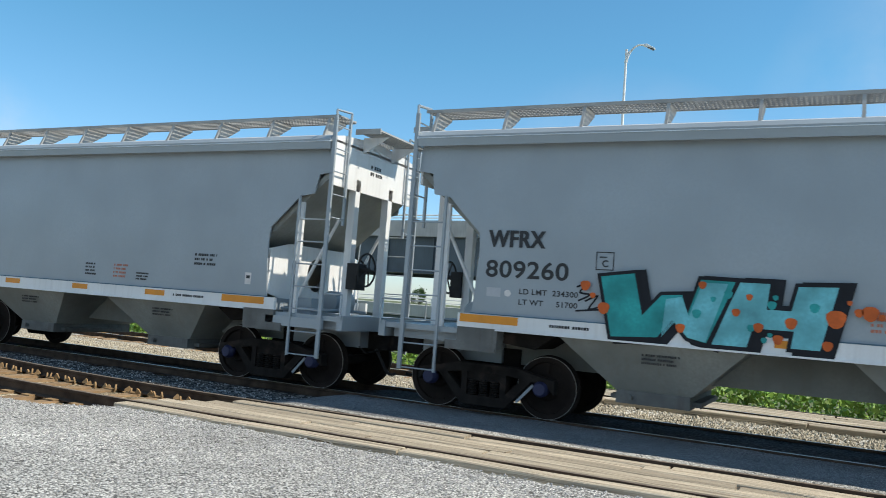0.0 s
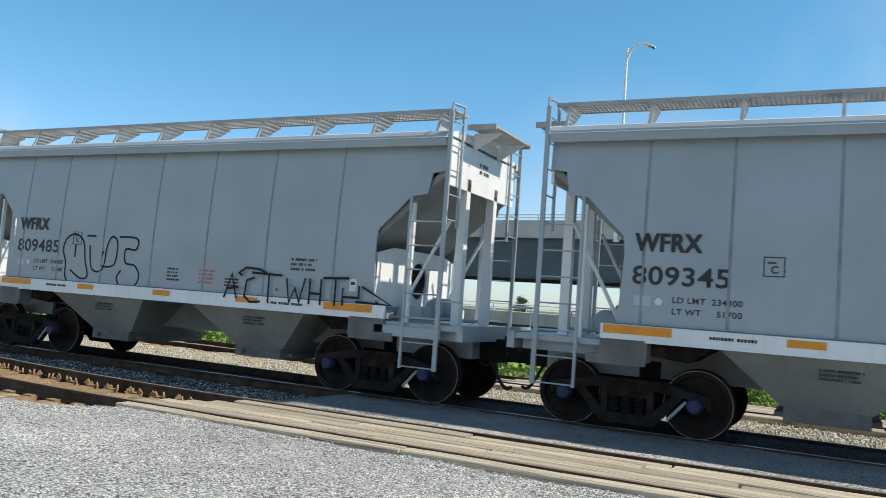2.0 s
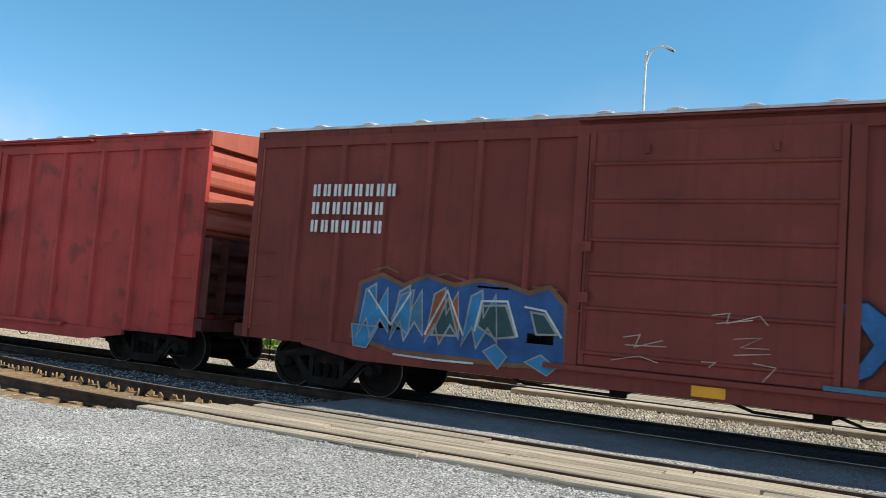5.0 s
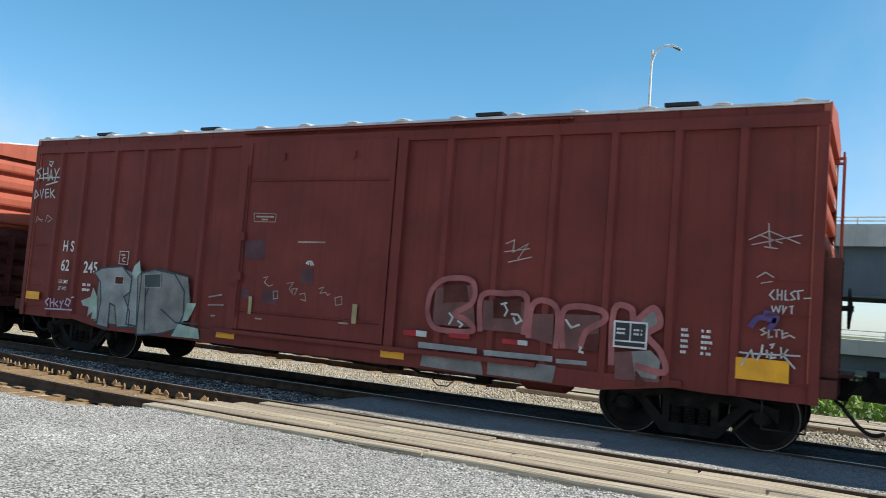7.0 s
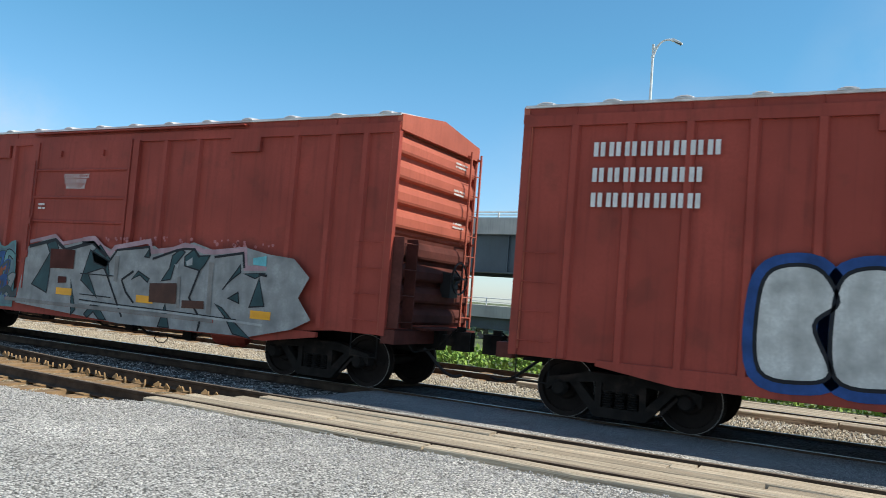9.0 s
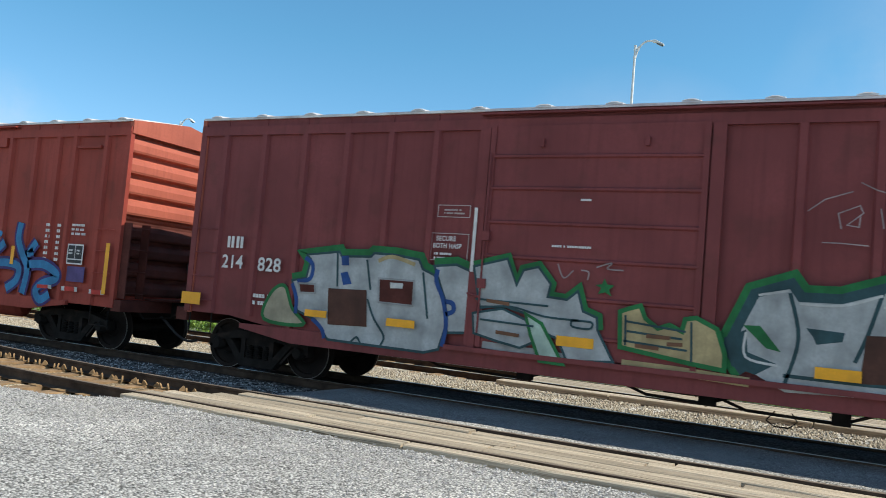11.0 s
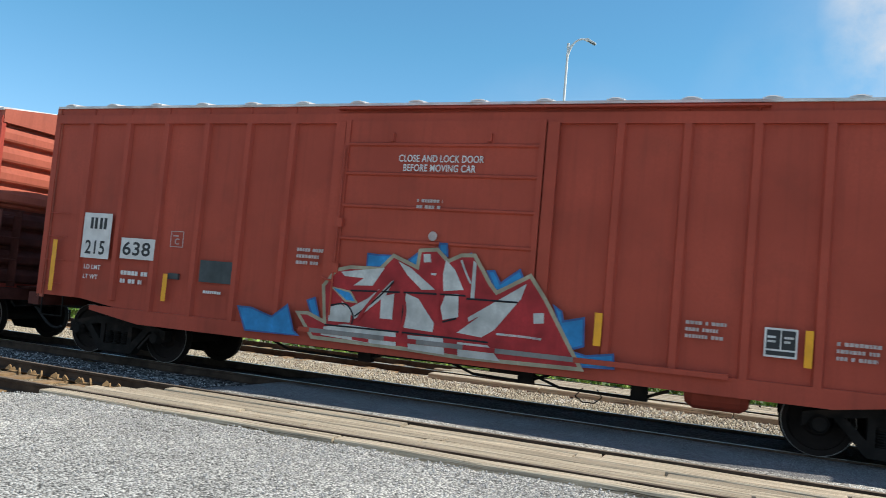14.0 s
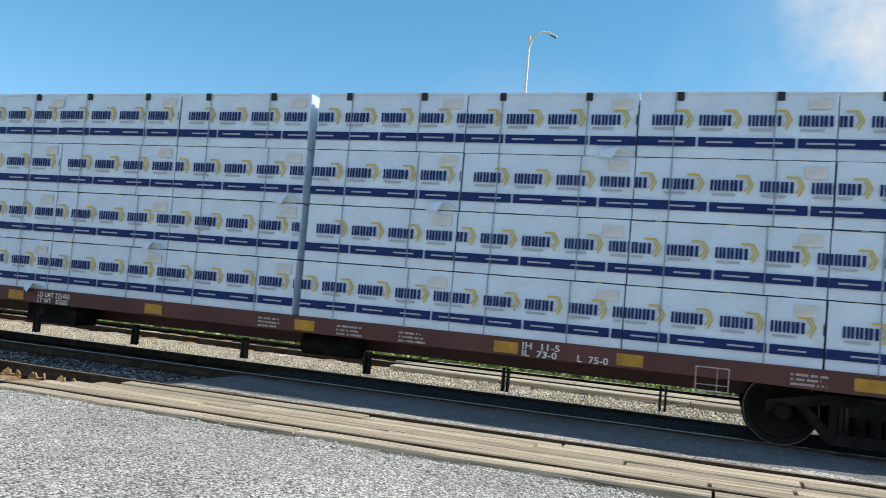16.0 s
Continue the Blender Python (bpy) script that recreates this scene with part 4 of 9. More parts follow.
    bars(3, 1.35, 1.60, 0.32, 0.16, car, y, M["ink"], "stencil", 9)
    part("stencil", Shape().box(3.955, 4.035, y - 0.001, y + 0.0005, 1.76, 1.81), M["ink"], car)
    part("stencil", Shape().box(3.93, 4.06, y + 0.001, y + 0.002, 1.66, 1.86), M["white"], car)
    bars(1, 2.35, 1.36, 0.85, 0.075, car, -1.474, M["ink"], "stencil", 44)
    bars(1, -3.2, 1.36, 0.7, 0.075, car, -1.474, M["ink"], "stencil", 45)
    for k in (-1, 1):
        bars(2, -0.2, 3.75, 0.4, 0.24, car, -5.502, M["ink"], "stencil", 2).matrix_basis = pose(0, 0, 0, 0, 0, 90 if k > 0 else -90)
    MOVING.append((car, x))
    return car


HOPPERS = [covered_hopper("", -13.10, (), 1, ("", ""), "pale grey covered hopper car with black hand brake wheel"),
           covered_hopper("809260", -0.46, (), -1, ("234300", "51700"), "pale grey covered hopper car with teal graffiti letters"),
           covered_hopper("809485", 12.19, (-4.1, -3.0, -1.75, -0.45, 0.85, 2.2, 3.6), -1, ("234400", "51600"), "pale grey covered hopper car scrawled with black line graffiti"),
           covered_hopper("809345", 24.85, (-4.1, -3.0, -1.75, -0.45, 0.85, 2.2, 3.6), 1, ("234300", "51700"), "pale grey covered hopper car with seamed sides")]

# black line tags on the third hopper
car = HOPPERS[2]
scrawl(car, [[(-2.05, 1.42), (-2.5, 1.42), (-2.72, 1.55), (-2.75, 1.85), (-2.85, 2.1), (-2.75, 2.33), (-2.5, 2.4), (-2.28, 2.25), (-2.20, 1.9), (-2.10, 1.6), (-2.3, 1.55), (-2.6, 1.7)],
             [(-2.5, 1.95), (-2.5, 2.2)], [(-2.2, 2.38), (-1.95, 2.38)], [(-2.1, 2.2), (-2.0, 1.75), (-1.7, 1.75), (-1.62, 2.2), (-1.5, 2.38), (-1.35, 2.25), (-1.4, 1.85), (-1.75, 1.8)],
             [(-1.75, 2.0), (-1.7, 2.1)], [(-1.3, 2.38), (-0.85, 2.36), (-0.85, 2.15), (-1.12, 2.15), (-1.1, 1.9), (-0.85, 1.85), (-0.72, 1.65), (-0.85, 1.45), (-1.15, 1.42), (-1.3, 1.6), (-1.2, 1.75)]],
       0.035, M["line"], SIDE - 0.002)
scrawl(car, [[(1.40, 1.40), (1.55, 1.82), (1.68, 1.40)], [(1.45, 1.56), (1.72, 1.60)], [(1.78, 1.80), (1.70, 1.84), (1.85, 1.94), (2.15, 1.92), (2.3, 1.86)], [(2.05, 1.78), (1.88, 1.72), (1.85, 1.45), (1.98, 1.36), (2.2, 1.38)],
             [(1.98, 1.86), (2.62, 1.84)], [(2.35, 1.84), (2.36, 1.38)], [(2.52, 1.6), (2.55, 1.6)], [(2.72, 1.8), (2.8, 1.4), (2.9, 1.65), (3.0, 1.42), (3.1, 1.82)], [(3.2, 1.82), (3.2, 1.40)], [(3.2, 1.58), (3.4, 1.58)],
             [(3.42, 1.82), (3.42, 1.4)], [(3.45, 1.84), (3.95, 1.86)], [(3.7, 1.84), (3.7, 1.4)], [(3.85, 1.7), (3.85, 1.42), (3.85, 1.56), (4.15, 1.56), (4.15, 1.75)], [(4.2, 1.74), (4.75, 1.48), (4.1, 1.5)]],
       0.038, M["line"], SIDE - 0.045, False)

# the teal block letters on the second hopper
car = HOPPERS[1]
LETTER_W = [(-2.53, 2.13), (-2.03, 2.20), (-1.91, 1.67), (-1.69, 1.93), (-1.40, 1.95), (-1.34, 1.72), (-1.21, 2.16), (-0.74, 2.15), (-1.06, 1.30), (-1.34, 1.36), (-1.52, 1.57), (-1.70, 1.33), (-2.34, 1.29)]
LETTER_H = [(-0.73, 2.15), (-0.34, 2.15), (-0.37, 1.83), (-0.13, 1.83), (-0.06, 2.13), (0.43, 2.15), (0.24, 1.33), (-0.13, 1.33), (-0.10, 1.54), (-0.53, 1.54), (-0.59, 1.30), (-1.08, 1.30)]
sprayed(car, [[(x + 0.09, z - 0.02) for x, z in LETTER_W], [(x + 0.10, z - 0.01) for x, z in LETTER_H]], M["line"], M["line"], 0.10, SIDE - 0.042)
sprayed(car, [LETTER_W], M["teal"], M["line"], 0.045, SIDE - 0.052)
sprayed(car, [LETTER_H], M["aqua"], M["line"], 0.045, SIDE - 0.052)
part("graffiti", Shape().add([(x, SIDE - 0.058, z) for x, z in ((-1.66, 1.36), (-1.50, 1.56), (-1.32, 1.38), (-1.10, 1.34), (-0.86, 2.10), (-1.17, 2.10), (-1.32, 1.66), (-1.42, 1.90), (-1.62, 1.86))], [tuple(range(9))]), M["aqua"], car)
rnd = random.Random(5)
dots(car, [(-1.27 + rnd.uniform(0, 1.5), 1.42 + rnd.uniform(0, 0.6), rnd.uniform(0.03, 0.06)) for _ in range(9)], M["teal"], SIDE - 0.061)
dots(car, [(-2.71, 1.98, 0.07), (-2.44, 1.69, 0.08), (-2.60, 1.85, 0.04), (-1.17, 2.07, 0.05), (-1.42, 1.50, 0.06), (-0.48, 1.58, 0.06), (-0.11, 1.66, 0.07), (0.38, 1.75, 0.11), (0.62, 1.84, 0.05),
           (0.74, 1.84, 0.09), (0.52, 1.95, 0.03), (0.86, 1.80, 0.04), (-0.75, 1.75, 0.05), (-0.25, 1.45, 0.06), (0.3, 1.42, 0.06), (-0.6, 1.95, 0.04)], M["spray_orange"], SIDE - 0.064)
scrawl(car, [[(-2.85, 1.95), (-2.7, 2.0), (-2.8, 1.88), (-2.66, 1.85), (-2.82, 1.76)], [(-2.72, 1.76), (-2.55, 1.84), (-2.66, 1.66), (-2.5, 1.7)], [(-2.85, 1.62), (-2.5, 1.66)]], 0.025, M["line"], SIDE - 0.002)


# ---- boxcars ----
def car_end_mesh(half, floor_z, eave, ribs):
    """A corrugated end: broad flat-topped horizontal ribs with narrow grooves between."""
    s = Shape()
    prof = [(half - 0.14, floor_z)]
    step = (eave - 0.08 - floor_z) / ribs
    for i in range(ribs):
        z0 = floor_z + 0.04 + i * step
        for u, h in ((0.0, 0.0), (0.12, 0.0), (0.20, 0.085), (0.30, 0.10), (0.62, 0.095), (0.86, 0.05), (0.96, 0.0)):
            prof.append((half - 0.10 + h, z0 + u * step))
    prof += [(half - 0.10, eave), (half - 0.14, eave)]
    return s.prism(prof, "y", -1.40, 1.40)


def gable_mesh(half, eave):
    return Shape().prism([(-1.42, eave - 0.09), (1.42, eave - 0.09), (1.42, eave + 0.16), (0.0, eave + 0.36), (-1.42, eave + 0.16)], "x", half - 0.06, half + 0.03)


def boxcar(name, x, half, paint, label, posts, door, ribs, end_z, mid_z, reach, roof_bare=True, taper=1.6, door_ribs_fine=False, eave=4.26, plates=()):
    car = thing("boxcar", label, "boxcar", "boxcars of the train")
    P = M[paint]
    y0 = SIDE + 0.03
    # side sheets
    s = Shape()
    loop = [(-half + 0.02, end_z), (-half + taper - 0.7, end_z), (-half + taper + 0.6, mid_z + 0.18), (half - taper - 0.6, mid_z + 0.18), (half - taper + 0.7, end_z), (half - 0.02, end_z), (half - 0.02, eave - 0.1), (-half + 0.02, eave - 0.1)]
    for yy in (y0, 1.37):
        s.prism(loop, "y", yy, yy + 0.03)
    s.box(-half + 0.05, half - 0.05, -1.34, 1.34, 1.0, 1.12)
    parts("side_sheet", s, P, car, "painted steel side sheets")
    # top plate and roof edge
    parts("top_plate", Shape().box(-half, half, SIDE - 0.02, SIDE + 0.05, eave - 0.14, eave + 0.02).box(-half + 0.05, half - 0.05, SIDE + 0.03, SIDE + 0.08, eave + 0.02, eave + 0.19)
         .box(-half, half, 1.37, 1.45, eave - 0.14, eave + 0.19), P, car)
    part("roof", Shape().prism([(-1.44, eave + 0.18), (0, eave + 0.36), (1.44, eave + 0.18), (1.44, eave + 0.14), (-1.44, eave + 0.14)], "x", -half, half), M["roof"] if roof_bare else P, car, "roof sheet with bare metal patches")
    def rib_mesh():
        q = Shape()
        for w, lo, hi in ((0.12, 0.0, 0.55), (0.085, 0.5, 0.82), (0.05, 0.8, 1.0)):
            a, b = 0.042 * lo, 0.042 * hi
            q.prism([(-1.45, eave + 0.175 + a), (-1.44, eave + 0.18 + b), (0, eave + 0.36 + b), (1.44, eave + 0.18 + b), (1.45, eave + 0.175 + a), (0, eave + 0.355 + a)], "x", -w, w)
        return q.mesh("roof_rib", M["roof"])

    seam = once(("roof_rib", eave), rib_mesh)
    n = int((2 * half - 0.6) / 0.98)
    for i in range(n + 1):
        part("roof_rib", seam, None, car, at=pose(-half + 0.3 + i * (2 * half - 0.6) / n, 0, 0))
    # sill
    parts("side_sill", Shape().prism([(-half + taper - 0.4, mid_z + 0.16), (-half + taper + 0.7, mid_z), (half - taper - 0.7, mid_z), (half - taper + 0.4, mid_z + 0.16), (half - taper + 0.4, mid_z + 0.24), (-half + taper - 0.4, mid_z + 0.24)],
                               "y", SIDE - 0.025, SIDE + 0.04).box(-half + taper + 0.7, half - taper - 0.7, 1.36, 1.43, mid_z, mid_z + 0.2), P, car)
    part("air_reservoir", Shape().lathe([(-0.42, 0.02), (-0.40, 0.14), (-0.30, 0.21), (0.30, 0.21), (0.40, 0.14), (0.42, 0.02)], 16, "x", (4.0, -0.85, 0.62)), P, car, "round-ended air tank")
    rig = Shape()
    for a_, b_, z_ in ((0.6, 1.4, 0.50), (1.9, 3.0, 0.46), (-2.6, -1.2, 0.52)):
        rig.path([(a_ - 0.5, -0.9, z_ + 0.16), (a_, -0.95, z_), (b_, -0.95, z_ - 0.02), (b_ + 0.4, -0.9, z_ + 0.14)], 0.022)
        rig.box(b_ - 0.1, b_ + 0.12, -1.0, -0.86, z_ - 0.04, z_ + 0.2)
    rig.path([(2.25, -1.0, 0.50), (2.15, -1.0, 0.38), (2.25, -1.0, 0.31), (2.42, -1.0, 0.31), (2.52, -1.0, 0.40), (2.45, -1.0, 0.50)], 0.010)
    parts("brake_rigging", rig, M["truck"], car, "black brake pipes and levers")
    part("underframe", Shape().box(-half + 0.1, half - 0.1, -0.32, 0.32, 0.66, 1.05).box(-4.2, 4.2, -0.9, -0.8, 0.92, 1.02).box(-3.2, -2.2, -0.95, -0.3, 0.62, 1.0)
         .box(0.8, 1.3, -0.8, -0.4, 0.55, 1.0).tube((2.0, -0.75, 0.75), (2.9, -0.75, 0.75), 0.16, 12).path([(-4.6, -0.55, 0.62), (-1.0, -0.6, 0.58), (3.8, -0.5, 0.6)], 0.02), M["truck"], car, "black brake gear and centre sill")
    # corner and side posts
    pm = once(("post", eave, mid_z), lambda: Shape().prism([(-0.075, SIDE + 0.03), (-0.045, SIDE - 0.03), (0.045, SIDE - 0.03), (0.075, SIDE + 0.03)], "z", mid_z + 0.22, eave - 0.14).mesh("post", P))
    pm2 = once(("post2", eave, end_z), lambda: Shape().prism([(-0.075, SIDE + 0.03), (-0.045, SIDE - 0.03), (0.045, SIDE - 0.03), (0.075, SIDE + 0.03)], "z", end_z + 0.02, eave - 0.14).mesh("post", P))
    for px in posts:
        me = (pm if abs(px) < half - taper - 0.4 else pm2)
        if me.materials[0] is not P:
            me = me.copy()
            me.materials[0] = P
        part("post", me, None, car, at=pose(px, 0, 0))
    for k in (-1, 1):
        part("corner_post", Shape().box(k * half - 0.06 - 0.05 * k, k * half + 0.06 - 0.05 * k, SIDE - 0.012, SIDE + 0.08, end_z, eave + 0.04), P, car)
    # ends
    for k in (-1, 1):
        turn = pose(0, 0, 0, 0, 0, 0 if k > 0 else 180)
        # upper end lighter than the sides, its colour carrying the sunlight
        part("car_end", car_end_mesh(half, 2.55, eave - 0.08, 4), M["lit"], car, "corrugated steel end, sunlight put into its paint", at=turn)
        # dark brown here is grime together with the next car's shade
        part("lower_end", car_end_mesh(half, 1.0, 2.55, 4), M["patch"], car, "grimy lower end sheet, shade included in its dark brown", at=turn)
        part("gable", gable_mesh(half, eave), M["lit"], car, at=turn)
        for q in (-1.43, 1.29):
            part("end_post", Shape().box(half - 0.13, half + 0.004, q if q < 0 else q + 0.10, q + 0.04 if q < 0 else q + 0.14, 0.95, eave - 0.08), M["lit"], car, at=turn)
        e2 = Shape()
        for i in range(4):
            e2.tube((half + 0.20, -1.36, 1.15 + i * 0.42), (half + 0.20, -0.92, 1.15 + i * 0.42), 0.012, 6)
        for q in (-1.36, -0.92):
            e2.box(half + 0.0, half + 0.21, q - 0.012, q + 0.012, 1.05, 2.5)
        e2.box(half - 0.05, half + 0.20, -1.43, 1.43, 0.80, 1.02)
        e2.box(half + 0.02, half + 0.35, -0.7, 0.7, 1.03, 1.07)
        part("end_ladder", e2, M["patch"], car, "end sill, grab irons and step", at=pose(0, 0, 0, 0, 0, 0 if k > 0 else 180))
        lad = Shape()
        for q in (0.98, 1.38):
            lad.box(half + 0.08, half + 0.11, q - 0.02, q + 0.02, 1.05, eave + 0.02)
            for z in (1.2, 2.6, eave - 0.1):
                lad.box(half - 0.02, half + 0.09, q - 0.015, q + 0.015, z, z + 0.04)
        for i in range(8):
            lad.tube((half + 0.10, 0.98, 1.25 + i * 0.38), (half + 0.10, 1.38, 1.25 + i * 0.38), 0.012, 6)
        if k > 0:
            part("ladder", lad, M["lit"], car, "steel ladder on the car's end", at=turn)
        sl = Shape()
        xa, xb = k * (half - 0.62), k * (half - 0.12)
        for i in range(4):
            sl.tube((xa, SIDE - 0.045, end_z + 0.22 + i * 0.42), (xb, SIDE - 0.045, end_z + 0.22 + i * 0.42), 0.009, 6)
        part("stirrup", Shape().path([(xa, SIDE + 0.02, end_z), (xa, SIDE + 0.02, end_z - 0.36), (xb, SIDE + 0.02, end_z - 0.36), (xb, SIDE + 0.02, end_z)], 0.011), M["truck"], car, "thin steel step")
        parts("grab_iron", sl, P, car)
        running_gear(car, k * 6.12, 1.78, 0.44)
    couplers(car, half + 0.05, reach)
    brake_wheel(car, half + 0.25, 0.55, 1.95, 1)
    for i, (zz, a, w) in enumerate(((eave - 0.35, 0.55, 0.55), (eave - 0.85, 0.55, 0.5), (eave - 1.45, 0.6, 0.45))):
        bars(2, a, zz, w, 0.13, car, -half - 0.006, M["white"], "stencil", 200 + i).matrix_basis = pose(0, 0, 0, 0, 0, 90)
    # door, its frame and tracks
    d0, d1 = door
    dz0, dz1 = mid_z + 0.30, eave - 0.10
    dr = part("door", Shape().box(d0, d1, SIDE - 0.045, SIDE + 0.02, dz0, dz1), P, car, "sliding steel door")
    s = Shape()
    for z in ribs:
        h = 0.035 if not door_ribs_fine else 0.022
        s.prism([(SIDE - 0.045, z - h), (SIDE - 0.075, z - h * 0.4), (SIDE - 0.075, z + h * 0.4), (SIDE - 0.045, z + h)], "x", d0 + 0.04, d1 - 0.04)
    parts("door_rib", s, P, dr)
    parts("door_edge", Shape().box(d0 - 0.01, d0 + 0.07, SIDE - 0.07, SIDE - 0.03, dz0, dz1).box(d1 - 0.07, d1 + 0.01, SIDE - 0.07, SIDE - 0.03, dz0, dz1), P, dr)
    s = Shape()
    for z in (dz0 + 0.85, dz0 + 1.55):
        s.box(d0 - 0.03, d0 + 0.10, SIDE - 0.12, SIDE - 0.05, z, z + 0.14)
    s.tube((d0 + 0.02, SIDE - 0.10, dz0 + 0.2), (d0 + 0.02, SIDE - 0.10, dz1 - 0.4), 0.016, 6)
    s.path([(d0 + 0.02, SIDE - 0.10, dz0 + 0.72), (d0 - 0.18, SIDE - 0.11, dz0 + 0.76)], 0.016)
    for q in (d0 + 0.8, d1 - 0.8):
        s.box(q - 0.03, q + 0.03, SIDE - 0.09, SIDE - 0.04, dz1 - 0.32, dz1 - 0.20)
    parts("door_lock", s, P, dr)
    parts("door_post", Shape().box(d0 - 0.20, d0 - 0.03, SIDE - 0.05, SIDE + 0.03, mid_z + 0.2, eave - 0.12).box(d1 + 0.03, d1 + 0.20, SIDE - 0.05, SIDE + 0.03, mid_z + 0.2, eave - 0.12), P, car)
    parts("door_track", Shape().box(d0 - 0.2, d1 + 2.9, SIDE - 0.09, SIDE + 0.04, eave + 0.075, eave + 0.10).box(d0 - 0.5, d1 + 2.6, SIDE - 0.10, SIDE, dz0 - 0.09, dz0 - 0.02), P, car)
    for px in posts:
        part("fascia_joint", once(("joint", eave, paint), lambda: Shape().prism([(-0.012, SIDE + 0.03), (0.0, SIDE + 0.012), (0.012, SIDE + 0.03)], "z", eave + 0.022, eave + 0.185).mesh("fascia_joint", P)), None, car, at=pose(px, 0, 0))
    for a, b, z0, z1, mk in plates:
        part("panel", Shape().box(a, b, SIDE - 0.034, SIDE + 0.03, z0, z1), M[mk], car)
    MOVING.append((car, x))
    return car


def even(a, b, n):
    return [a + (b - a) * i / (n - 1) for i in range(n)]


Y1 = SIDE - 0.012       # where paint lies over the side sheets and posts
YD = SIDE - 0.080       # where paint lies over a door


def stencils(car, rows):
    """rows: text, x, z, cap height, width factor, over the door or not."""
    for text, x, z, size, wide, on_door in rows:
        words(text, x, z, size, car, YD if on_door else SIDE - 0.034, M["white"], wide)


def block_letters(car, widths, x, z, h, y, material, gap=0.12, lean=0.0, name="marking"):
    """A trade name as plain upright blocks, one to a letter."""
    s = Shape()
    for i, w in enumerate(widths):
        if w > 0:
            for a, b in (((0.0, 0.40), (0.60, 1.0)) if 0.12 < w < 0.25 else ((0.0, 1.0),)):
                s.prism([(x + w * a, z), (x + w * b, z), (x + w * b + lean, z + h), (x + w * a + lean, z + h)], "y", y - 0.002, y)
        x += abs(w) + gap
    return parts(name, s, material, car)


# bright red car with large white lettering
F_RIBS = (1.09, 1.70, 2.17, 2.64, 3.18, 3.70)
A = boxcar("A", 39.50, 7.70, "red_bright", "bright red boxcar with bare-edged door and white bubble graffiti", (-7.06, -6.0, -4.86, -3.78, -2.6, 2.6, 3.7, 4.85, 5.95, 7.06),
           (-1.45, 1.62), even(1.0, 3.95, 13), 0.68, 0.42, 8.22, False, 2.2, True, 4.30, ((-7.02, -6.05, 3.80, 4.12, "patch"), (-3.68, -2.60, 3.80, 4.12, "patch"), (-7.3, -5.9, 0.70, 1.55, "patch")))
part("door_edge_strip", Shape().box(-1.62, -1.50, SIDE - 0.10, SIDE - 0.05, 1.02, 3.6), M["seam"], A, "bare grey metal door edge")
# black strip stands in for the shade in the gap above the edge
part("door_gap", Shape().box(-1.60, -1.50, SIDE - 0.055, SIDE - 0.05, 3.6, 4.15), M["ink"], A)
part("door_panel", Shape().box(-1.38, 1.58, SIDE - 0.049, SIDE - 0.046, 0.75, 1.62), M["patch"], A, "rust-brown lower door panel")
for k in (-0.5, 0.6, 1.4):
    part("roof_clip", Shape().box(k - 1.2, k - 1.08, SIDE - 0.12, SIDE - 0.08, 4.28, 4.31), M["faded"], A)
block_letters(A, (0.30,), -6.42, 2.84, 0.57, SIDE - 0.035, M["lilac"], 0.1, 0.08)
block_letters(A, (0.34,), -5.72, 2.84, 0.57, SIDE - 0.035, M["lilac"], 0.1, 0.08)
block_letters(A, (0.40, 0.32), -4.66, 2.84, 0.55, SIDE - 0.035, M["lilac"], 0.06, 0.08)
block_letters(A, (0.10, 0.10), -3.53, 2.84, 0.57, SIDE - 0.035, M["lilac"], 0.08, 0.10)
for a, w, h in ((-6.315, 0.15, 0.32), (-5.61, 0.17, 0.32), (-4.535, 0.20, 0.30), (-4.085, 0.14, 0.30)):
    block_letters(A, (w, ) if w > 0.25 else (w * 0.5, w * 0.5), a, 2.97, h, SIDE - 0.038, M["red_bright"], 0, 0.045)
block_letters(A, (0.14, 0.14, 0.14, 0.14), -6.88, 1.66, 0.22, SIDE - 0.035, M["white"], 0.05)
words("211204", -5.80, 1.69, 0.19, A, SIDE - 0.036, M["faded"], 1.12)
bars(3, -6.75, 0.84, 0.62, 0.5, A, SIDE - 0.036, M["faded"], "stencil", 11)
bars(3, -2.33, 2.09, 0.40, 0.32, A, SIDE - 0.002, M["white"], "stencil", 12)
bars(3, -7.35, 1.6, 0.2, 0.22, A, SIDE - 0.036, M["faded"], "stencil", 13)
plate_box(A, -4.40, 2.05, 0.26, SIDE - 0.002, M["faded"])
bars(1, -3.4, 2.28, 0.6, 0.06, A, SIDE - 0.002, M["faded"], "stencil", 14)
bars(1, -0.25, 2.92, 0.85, 0.07, A, YD, M["faded"], "stencil", 15)
bars(1, -1.1, 2.60, 0.45, 0.06, A, YD, M["faded"], "stencil", 16)
bars(1, -0.2, 1.88, 0.75, 0.06, A, YD, M["faded"], "stencil", 17)
part("marking", Shape().lathe([(-0.001, 0.085), (0, 0.085)], 16, "y", (0.12, YD, 2.36)), M["faded"], A)
reflectors(A, ((0.28, 0.72, 0.60, 0.71),), M["yellow"], SIDE - 0.03)
part("reflector", Shape().box(-7.70, -7.62, SIDE - 0.02, SIDE - 0.012, 0.85, 1.95), M["yellow"], A)
